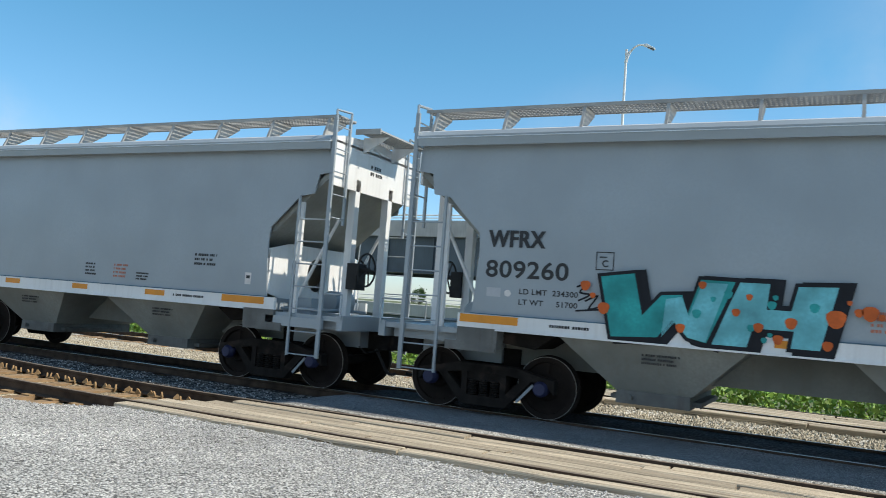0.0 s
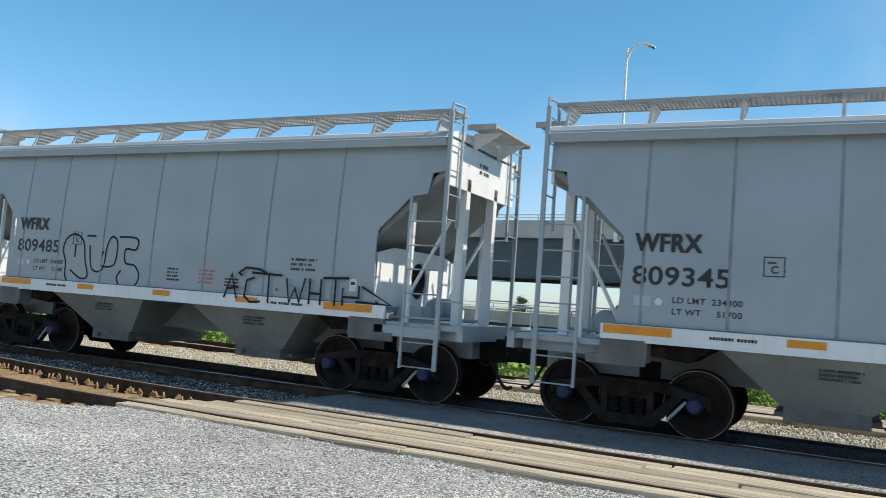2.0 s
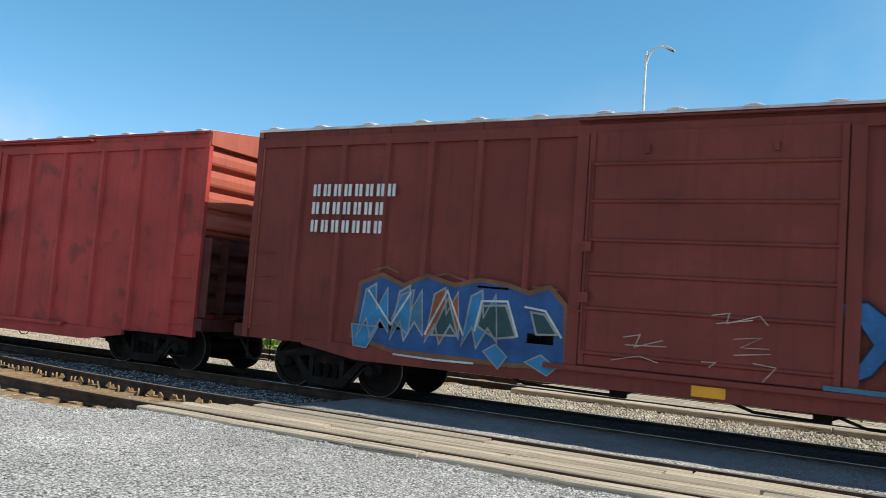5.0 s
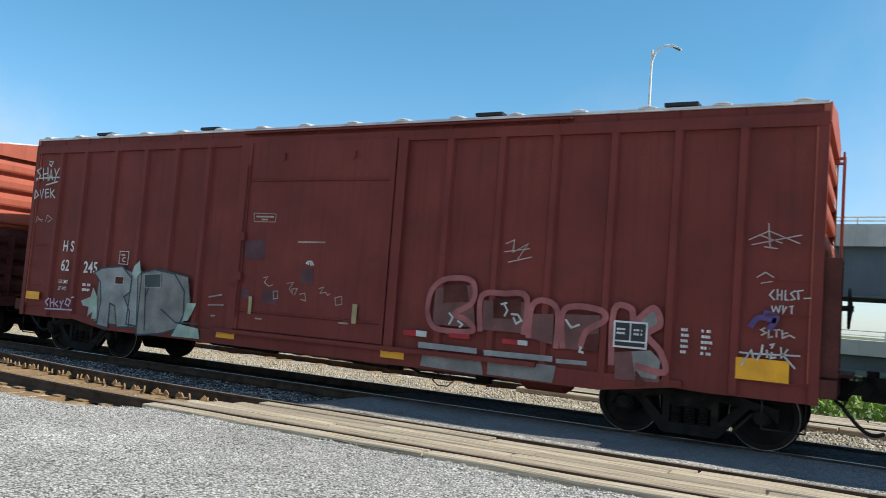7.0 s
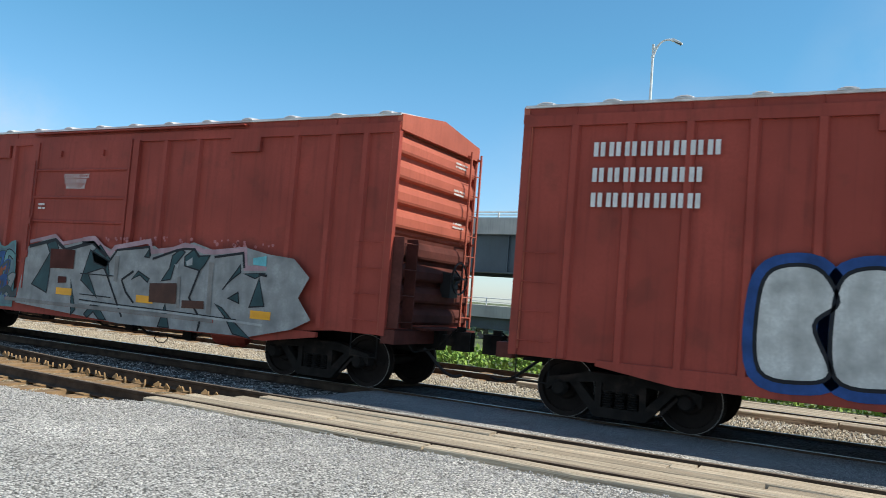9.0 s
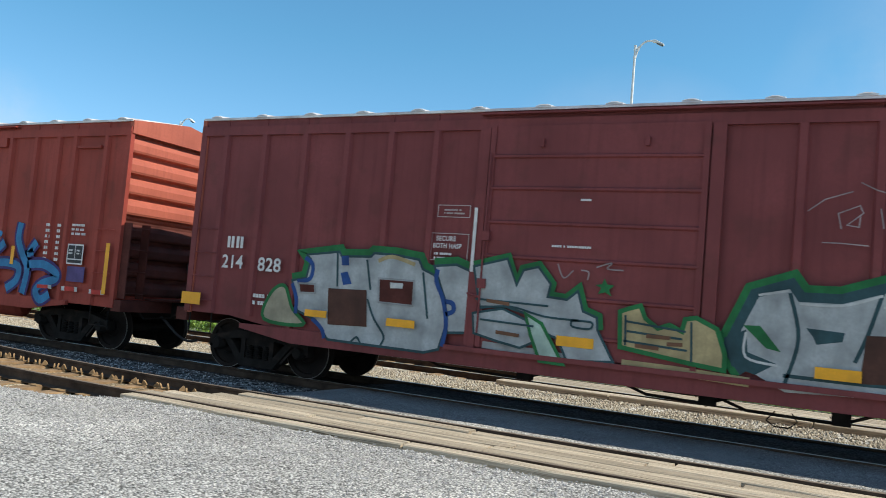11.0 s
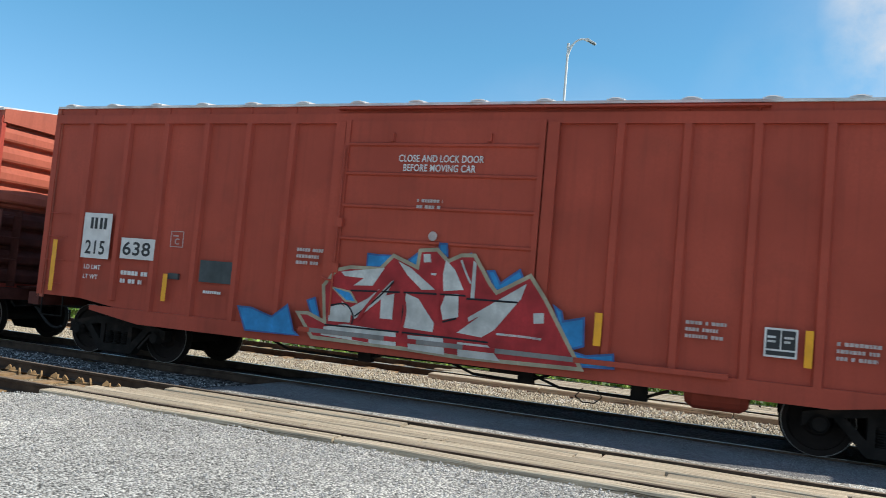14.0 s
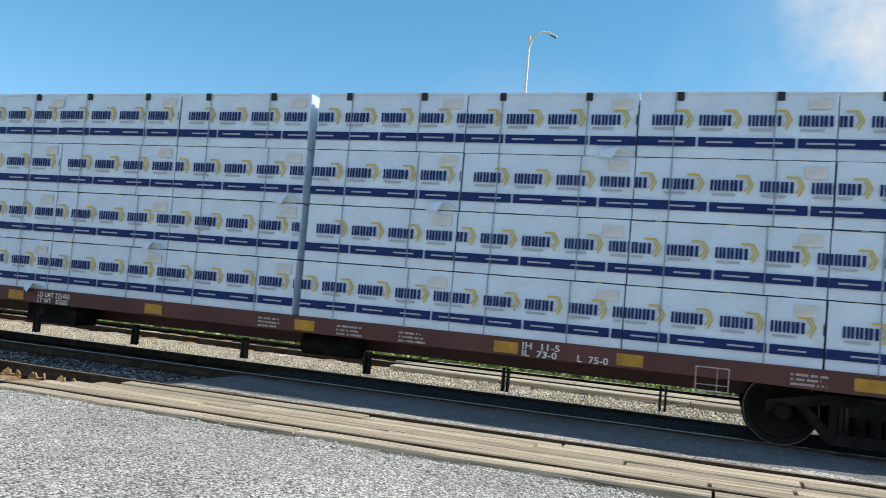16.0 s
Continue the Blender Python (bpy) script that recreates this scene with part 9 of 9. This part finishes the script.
flat_car()
TIERS = ((1.03, 0.855), (1.895, 0.855), (2.76, 0.835), (3.60, 0.865))
LOADS = []
n = 0
for section, (x0, count) in enumerate(((167.24, 5), (179.42, 4))):
    for i in range(count):
        for j, (z, h) in enumerate(TIERS):
            for side in (0, 1):
                n += 1
                b = thing("lumber_bundle", "white plastic-wrapped lumber bundle strapped on a flat car", "lumber bundle", "lumber bundles on the flat car")
                bundle_parts(b, (i * 5 + j * 3 + section * 2) % 12, 2.395, h, 1.15, side == 0)
                rnd_ = random.Random(n)
                jx, jy = rnd_.uniform(-0.012, 0.012), rnd_.uniform(-0.012, 0.02)
                LOADS.append((b, x0 + i * 2.412 + jx, (SIDE + 0.03 + jy) if side == 0 else 0.27, z, 0.0))
                if side == 0 and j == 3:
                    for q in (0.5, 1.72):
                        part("corner_guard", Shape().box(q - 0.03, q + 0.06, -0.034, 0.1, h - 0.11, h + 0.004), M["black"], b, "black strap corner guard", bevel=0.01)
                if side == 0 and j == 3:
                    fold = Shape()
                    rim = [(2.395 * q / 24, noise.noise((q * 0.45, n * 3.0, 0.5)), noise.noise((q * 0.8, n * 3.0, 7.5))) for q in range(25)]
                    fold.add([(x, -0.012, h - 0.03) for x, a, c in rim] + [(x, -0.02 + 0.01 * a, h + 0.004 + 0.010 * c) for x, a, c in rim] + [(x, 0.16, h + 0.012 + 0.022 * a) for x, a, c in rim],
                             [(r * 25 + q, r * 25 + q + 1, r * 25 + q + 26, r * 25 + q + 25) for r in (0, 1) for q in range(24)])
                    part("wrap_fold", fold, M["wrap"], b, "creased white wrap over the top edge")
                if side == 0 and (i * 4 + j + section) % 5 == 3:
                    fl = Shape()
                    fl.add([(1.9, -0.03, -0.01), (2.39, -0.03, 0.0), (2.37, -0.10, 0.06), (2.2, -0.13, 0.11), (1.95, -0.08, 0.06), (2.12, -0.17, -0.05)], [(0, 1, 2, 3, 4), (0, 4, 5), (3, 5, 4)])
                    part("torn_flap", fl, M["wrap"], b, "torn loose wrap")

# ---- ties, spikes and the timber crossing ----
track = thing("near_track_ties", "weathered rusty wooden ties of the near track", "track ties")
tie_me = Shape().box(-0.11, 0.11, -0.62, 2.05, -0.32, -0.165).mesh("tie", M["tie"])
spike_me = Shape().prism([(-0.05, 0.0), (0.05, 0.0), (0.045, 0.03), (0.02, 0.075), (0.0, 0.085), (-0.015, 0.06), (-0.045, 0.03)], "y", -0.012, 0.012).mesh("rail_anchor", M["clip"])
plate_me = Shape().box(-0.09, 0.09, -0.17, 0.17, -0.165, -0.15).mesh("tie_plate", M["clip"])
rnd = random.Random(9)
for i in range(28):
    x = -8.75 - i * 0.52 + rnd.uniform(-0.03, 0.03)
    y = near_y(x)
    part("tie", tie_me, None, track, at=pose(x, y, rnd.uniform(-0.012, 0.004), 0, 0, rnd.uniform(-1.5, 1.5)))
    for q in (0, 1.44):
        part("tie_plate", plate_me, None, track, at=pose(x, y + q, 0))
    for q in (1.31,):
        for e in (-0.12, -0.04, 0.12):
            part("rail_anchor", spike_me, None, track, "rusty rail anchor", at=pose(x + e, y + q, -0.155 + rnd.uniform(-0.02, 0.01), rnd.uniform(-15, 15), rnd.uniform(-15, 15), rnd.uniform(-40, 40)))

crossing = thing("timber_crossing", "sun-bleached timber planks laid between the rails", "timber crossing")
plank_meshes = []
for k in range(6):
    Lp = (2.4, 3.0, 3.6, 4.2, 2.7, 4.8)[k]
    s = Shape()
    n_ = 10
    for i in range(n_):
        a, b = Lp * i / n_, Lp * (i + 1) / n_
        za, zb = [0.010 * noise.noise((q * 0.9, k * 5.0, 1.0)) for q in (a, b)]
        ya, yb = [0.008 * noise.noise((q * 1.3, k * 5.0, 8.0)) for q in (a, b)]
        e0, e1 = (0.012 if i == 0 else 0), (0.012 if i == n_ - 1 else 0)
        s.add([(a + e0, ya + 0.004, -0.12), (b - e1, yb + 0.004, -0.12), (b - e1, 0.222, -0.12), (a + e0, 0.222, -0.12), (a + e0, ya, za - 0.012), (b - e1, yb, zb - 0.012), (b - e1, 0.226, zb - 0.012), (a + e0, 0.226, za - 0.012),
               (a + e0, ya + 0.012, za), (b - e1, yb + 0.012, zb), (b - e1, 0.214, zb), (a + e0, 0.214, za)],
              [(0, 1, 5, 4), (2, 3, 7, 6), (4, 5, 9, 8), (6, 7, 11, 10), (8, 9, 10, 11)] + ([(0, 4, 8, 11, 7, 3)] if i == 0 else []) + ([(1, 2, 6, 10, 9, 5)] if i == n_ - 1 else []))
    plank_meshes.append((Lp, s.mesh("plank", M["plank"])))
for row, dy in enumerate((0.072, 0.330, 0.588, 0.846, 1.104)):
    x = -8.45 + (0.0, 0.15, 0.35, 0.55, 0.8)[row]
    while x < 24:
        Lp, me = plank_meshes[rnd.randrange(6)]
        part("plank", me, None, crossing, at=pose(x, NEAR_Y + NEAR_SLOPE * x + dy + 0.01, -0.016 + rnd.uniform(-0.014, 0.012), rnd.uniform(-1.4, 1.4), 0, math.degrees(NEAR_SLOPE) + rnd.uniform(-0.15, 0.15)))
        x += Lp + 0.015
for row, dy in ((0, -0.278),):
    x = -8.40
    while x < 24:
        Lp, me = plank_meshes[rnd.choice((3, 5))]
        part("plank", me, None, crossing, at=pose(x, NEAR_Y + NEAR_SLOPE * x + dy, -0.014 + rnd.uniform(-0.004, 0.002), rnd.uniform(-0.5, 0.5), 0, math.degrees(NEAR_SLOPE) + rnd.uniform(-0.12, 0.12)))
        x += Lp + 0.006

far_crossing = thing("far_timber_crossing", "pale timber planks beside the far rails", "timber crossing")
for dy in (-0.58, -0.34, 0.09, 0.33, 0.57, 0.81, 1.05, 1.22):
    x = -6.6 + rnd.uniform(-0.3, 0.3)
    while x < 30:
        Lp, me = plank_meshes[rnd.randrange(6)]
        part("plank", me, None, far_crossing, at=pose(x, FAR_Y + FAR_SLOPE * x + dy, -0.012 + rnd.uniform(-0.01, 0.004), 0, 0, math.degrees(FAR_SLOPE)))
        x += Lp + 0.015
far_ties = thing("far_track_ties", "dark ties half sunk in tan ballast", "track ties")
far_tie_me = Shape().box(-0.11, 0.11, -0.55, 2.05, -0.30, -0.10).mesh("tie", M["tie"])
for i in range(90):
    part("tie", far_tie_me, None, far_ties, at=pose(-7.0 - i * 0.55, FAR_Y + FAR_SLOPE * (-7.0 - i * 0.55), rnd.uniform(-0.03, 0.0), 0, 0, rnd.uniform(-1, 1)))

# loose stones along the edge of the yard and on the ballast
def stones(name, count, area, size, material, label, seed):
    r_ = random.Random(seed)
    s = Shape()
    for _ in range(count):
        x, y = area(r_)
        a = r_.uniform(*size)
        z = (yard_height(x, y) if y < 7.6 else (-0.15 + rough(x, y, 2.4, 0.03) if x < CROSS else strip_height(x, y)) if y < 11.3 else GROUND) + a * 0.2
        t = [Vector((r_.uniform(0.6, 1) * p[0], r_.uniform(0.6, 1) * p[1], r_.uniform(0.5, 0.9) * p[2])) * a for p in ((1, 0, 0), (0, 1, 0), (-1, 0, 0), (0, -1, 0), (0, 0, 1), (0, 0, -1))]
        q = Matrix.Rotation(r_.uniform(0, 6.3), 3, "Z")
        s.add([tuple(q @ p + Vector((x, y, z))) for p in t], [(0, 1, 4), (1, 2, 4), (2, 3, 4), (3, 0, 4), (1, 0, 5), (2, 1, 5), (3, 2, 5), (0, 3, 5)])
    ob = part(name, s, material)
    return tagged(ob, label, "gravel", kind="stuff")


M["stone"] = mat("loose_grey_stone", (0.42, 0.41, 0.40), 0.9, 0, 0.2, 20, 60, 0.1)
M["stone_tan"] = mat("loose_tan_stone", (0.44, 0.39, 0.30), 0.9, 0, 0.25, 12, 60, 0.1)
stones("loose_gravel", 15000, lambda r_: (r_.uniform(-14, 3.5), 7.44 - abs(r_.gauss(0, 1)) * 1.7), (0.006, 0.020), M["stone"], "loose crushed stones on the yard", 1)
stones("loose_ballast", 16000, lambda r_: (r_.uniform(-24, 8), r_.uniform(13.3, 15.75)), (0.02, 0.05), M["stone_tan"], "loose tan ballast stones", 2)
stones("loose_track_stone", 1800, lambda r_: (r_.uniform(-22, CROSS), r_.uniform(9.55, 11.2)), (0.010, 0.028), M["stone"], "loose stones between the tracks", 3)

# ---- weeds, bushes and trees ----
def foliage(name, count, place, leaf, material, label, seed, category="weeds"):
    r_ = random.Random(seed)
    s = Shape()
    for _ in range(count):
        p = Vector(place(r_))
        a = r_.uniform(*leaf)
        d = Vector((r_.uniform(-1, 1), r_.uniform(-1, 1), r_.uniform(-0.2, 1.2))).normalized()
        u = d.orthogonal().normalized()
        u.rotate(Matrix.Rotation(r_.uniform(0, 6.3), 3, d))
        s.add([p, p + d * a * 0.5 + u * a * 0.28, p + d * a, p + d * a * 0.5 - u * a * 0.28], [(0, 1, 2, 3)])
    ob = part(name, s, material)
    return ob


def weed(r_):
    x = r_.uniform(-60, 22)
    y = 17.72 + FAR_SLOPE * x + abs(r_.gauss(0, 1.3))
    top = 0.55 + 0.8 * max(0.0, noise.noise((x * 0.35, y * 0.3, 4.0)) + 0.3)
    return (x, y, -0.25 + top * r_.random() ** 0.7)


tagged(foliage("weeds", 42000, weed, (0.08, 0.22), M["grass"], "", 4), "bright green weeds beyond the far track", "weeds", kind="stuff")
M["leaf"] = mat("bush_leaf", (0.055, 0.12, 0.025), 0.6, 0, 0.3, 2, 9, 0)


def bush(x, y, r, h, seed):
    b = thing("bush", "leafy green bush on the bank", "bush", "bushes on the bank", pose(x, y, -0.3))
    r_ = random.Random(seed)
    st = Shape()
    tips = []
    for i in range(7):
        a = r_.uniform(0, 6.3)
        tip = (r * 0.6 * math.cos(a), r * 0.6 * math.sin(a), h * r_.uniform(0.5, 0.9))
        st.tube((0, 0, 0), tip, 0.03, 5, 0.01)
        tips.append(tip)
    part("stem", st, M["bark"], b)

    def place(q):
        t_ = tips[q.randrange(len(tips))]
        return (t_[0] + q.gauss(0, r * 0.3), t_[1] + q.gauss(0, r * 0.3), max(0.05, t_[2] + q.gauss(0, h * 0.17)))
    f = foliage("crown", 1600, place, (0.08, 0.18), M["leaf"], "", seed + 50)
    f.parent = b


for i, (x, y, r, h) in enumerate(((-9.0, 23.5, 1.2, 1.5), (-5.2, 24.0, 1.4, 1.6), (-2.8, 25.0, 1.3, 1.3), (1.0, 24.0, 1.2, 1.2), (5.0, 25.0, 1.6, 1.5), (-14, 25, 1.5, 1.5), (-22, 25, 1.6, 1.6))):
    bush(x, y, r, h * 0.6, 200 + i)


def tree(x, y, h, seed):
    b = thing("tree", "distant leafy green tree", "tree", "distant trees", pose(x, y, -0.3))
    r_ = random.Random(seed)
    st = Shape().tube((0, 0, 0), (0.2, 0, h * 0.5), 0.03 * h, 8, 0.018 * h)
    tips = []
    for i in range(14):
        a, up = r_.uniform(0, 6.3), r_.uniform(0.35, 0.95)
        tip = (h * 0.3 * math.cos(a) * (1.3 - up), h * 0.3 * math.sin(a) * (1.3 - up), h * up)
        st.tube((0.1, 0, h * min(up * 0.7, 0.5)), tip, 0.01 * h, 5, 0.003 * h)
        tips.append(tip)
    part("trunk", st, M["bark"], b)

    def place(q):
        t_ = tips[q.randrange(len(tips))]
        return (t_[0] + q.gauss(0, h * 0.06), t_[1] + q.gauss(0, h * 0.06), t_[2] + q.gauss(0, h * 0.05))
    f = foliage("crown", 2600, place, (0.035 * h, 0.07 * h), M["leaf"], "", seed + 50)
    f.parent = b


for i, (x, y, h) in enumerate(((-26, 110, 9), (-18, 120, 8), (-6, 125, 9), (4, 130, 7), (16, 125, 9), (-70, 130, 10), (-95, 120, 11), (-48, 125, 9), (30, 120, 10), (-34, 135, 10))):
    tree(x, y, h * 0.45, 300 + i)

# ---- overpass, ramp and lamps ----
BRIDGE = pose(-11.7, 47.0, 0, 0, 0, math.degrees(math.atan(-0.12)))


def overpass():
    b = thing("overpass", "concrete and blue-grey steel highway overpass", "overpass", m=BRIDGE)
    parts("girder", Shape().box(-260, 200, 0.5, 0.9, 3.65, 6.15).box(-260, 200, 0.25, 1.15, 3.58, 3.68).box(-260, 200, 0.3, 1.1, 6.1, 6.2).box(-260, 200, 9.0, 9.4, 3.65, 6.15), M["girder"], b, "blue-grey plate girder")
    part("deck", Shape().box(-260, 200, 0.0, 10.0, 6.18, 6.45), M["concrete"], b)
    part("parapet", Shape().prism([(-0.05, 6.15), (0.35, 6.15), (0.35, 7.28), (0.02, 7.28), (-0.05, 7.2)], "x", -260, 200), M["concrete"], b, "pale concrete parapet")
    st = once("stiffener", lambda: Shape().box(-0.03, 0.03, 0.35, 0.5, 3.68, 6.1).mesh("stiffener", M["girder"]))
    for i in range(50):
        part("stiffener", st, None, b, at=pose(-150 + i * 4.0, 0, 0))
    part("railing", Shape().tube((-260, 0.15, 7.66), (200, 0.15, 7.66), 0.05, 8).tube((-260, 0.15, 7.46), (200, 0.15, 7.46), 0.035, 6), M["galv"], b, "galvanised bridge railing")
    rp = once("rail_post", lambda: Shape().box(-0.04, 0.04, 0.10, 0.22, 7.26, 7.68).mesh("rail_post", M["galv"]))
    for i in range(90):
        part("rail_post", rp, None, b, at=pose(-150 + i * 2.4, 0, 0))
    for x in (-95, -55, 45, 85):
        part("pier", Shape().box(x - 0.8, x + 0.8, 1.0, 9.0, -0.3, 3.0).box(x - 1.0, x + 1.0, 0.4, 9.6, 2.9, 3.6), M["concrete"], b, "concrete bridge pier")


overpass()


def ramp():
    b = thing("ramp", "low concrete ramp with a metal railing", "ramp", m=pose(-8, 36.5, 0, 0, 0, -4))
    part("deck", Shape().box(-200, 150, 0.0, 7.0, 0.82, 1.42), M["concrete"], b)
    part("girder", Shape().box(-200, 150, 0.3, 0.6, 0.22, 0.86), M["girder"], b)
    for i in range(24):
        part("column", once("ramp_col", lambda: Shape().box(-0.25, 0.25, 1.2, 1.7, -0.32, 0.8).mesh("column", M["concrete"])), None, b, at=pose(-60 + i * 5.5, 0, 0))
    part("railing", Shape().tube((-200, 0.12, 1.80), (150, 0.12, 1.80), 0.03, 6).tube((-200, 0.12, 1.62), (150, 0.12, 1.62), 0.02, 6), M["galv"], b)
    rp = once("ramp_post", lambda: Shape().box(-0.025, 0.025, 0.09, 0.15, 1.40, 1.81).mesh("rail_post", M["galv"]))
    for i in range(60):
        part("rail_post", rp, None, b, at=pose(-60 + i * 1.8, 0, 0))


ramp()


def street_lamp(x, y, z0, z1, label):
    b = thing("street_lamp", label, "street lamp", "street lamps on the overpass", pose(x, y, z0))
    h = z1 - z0
    part("pole", Shape().tube((0, 0, 0), (0.0, 0, h - 0.26), 0.11, 12, 0.07).tube((0, 0, -0.5), (0, 0, 0.12), 0.2, 12)
         .tube((0, 0, h - 0.28), (0, 0, h - 0.22), 0.085, 10), M["galv"], b, smooth=True)
    part("clamp", Shape().tube((0, 0, h - 1.02), (0, 0, h - 0.90), 0.10, 10).tube((0, 0, h - 0.52), (0, 0, h - 0.44), 0.10, 10), M["galv"], b, "bracket clamp")
    pts = [(0.05, h - 0.95), (0.16, h - 0.56), (0.38, h - 0.20), (0.64, h - 0.03), (0.90, h), (1.14, h - 0.07)]
    low = [(0.05, h - 0.48), (0.20, h - 0.34), (0.40, h - 0.18), (0.62, h - 0.05)]
    part("arm", Shape().path([(p[0], 0, p[1]) for p in curved(pts, False)], 0.062, 8), M["galv"], b, smooth=True)
    part("brace", Shape().path([(p[0], 0, p[1]) for p in curved(low, False)], 0.042, 6), M["galv"], b, smooth=True)
    part("lamp_head", Shape().prism([(1.04, h - 0.10), (1.06, h + 0.02), (1.22, h + 0.02), (1.72, h - 0.28), (1.70, h - 0.36), (1.24, h - 0.16)], "y", -0.14, 0.14), M["galv"], b, "grey cobra head luminaire", bevel=0.02)
    part("lens", Shape().prism([(1.22, h - 0.165), (1.26, h - 0.21), (1.58, h - 0.39), (1.66, h - 0.355)], "y", -0.11, 0.11), M["glass_lamp"], b, "dark glass lens")


street_lamp(-12.40, 47.2, 6.5, 18.08, "galvanised cobra-head street lamp on the overpass")
street_lamp(-56.3, 53.9, 6.5, 16.1, "galvanised cobra-head street lamp farther along the overpass")


# ---- what moves ----
def gone(t):
    """How far the train has run: steady, but for a slight slack after 12.5 s."""
    return SPEED * t - {13.0: 0.13, 13.5: 0.12, 14.0: 0.06}.get(t, 0.0)


HALVES = [i / 2 for i in range(33)]


def motions():
    for ob, x in MOVING:
        walk(ob, [(t, pose(x - gone(t), TRACK, 0)) for t in HALVES])
    for ob, x, y, z, turn in LOADS:
        walk(ob, [(t, pose(x - gone(t), TRACK + y, z, 0, 0, turn)) for t in HALVES])
    for ob, x, r in ROLLING:
        step = SPEED / r / FPS      # radians a frame
        walk(ob, [(i / FPS, Matrix.Translation((x, 0, r)) @ Matrix.Rotation(-step * i, 4, "Y")) for i in range(0, 481)])


motions()
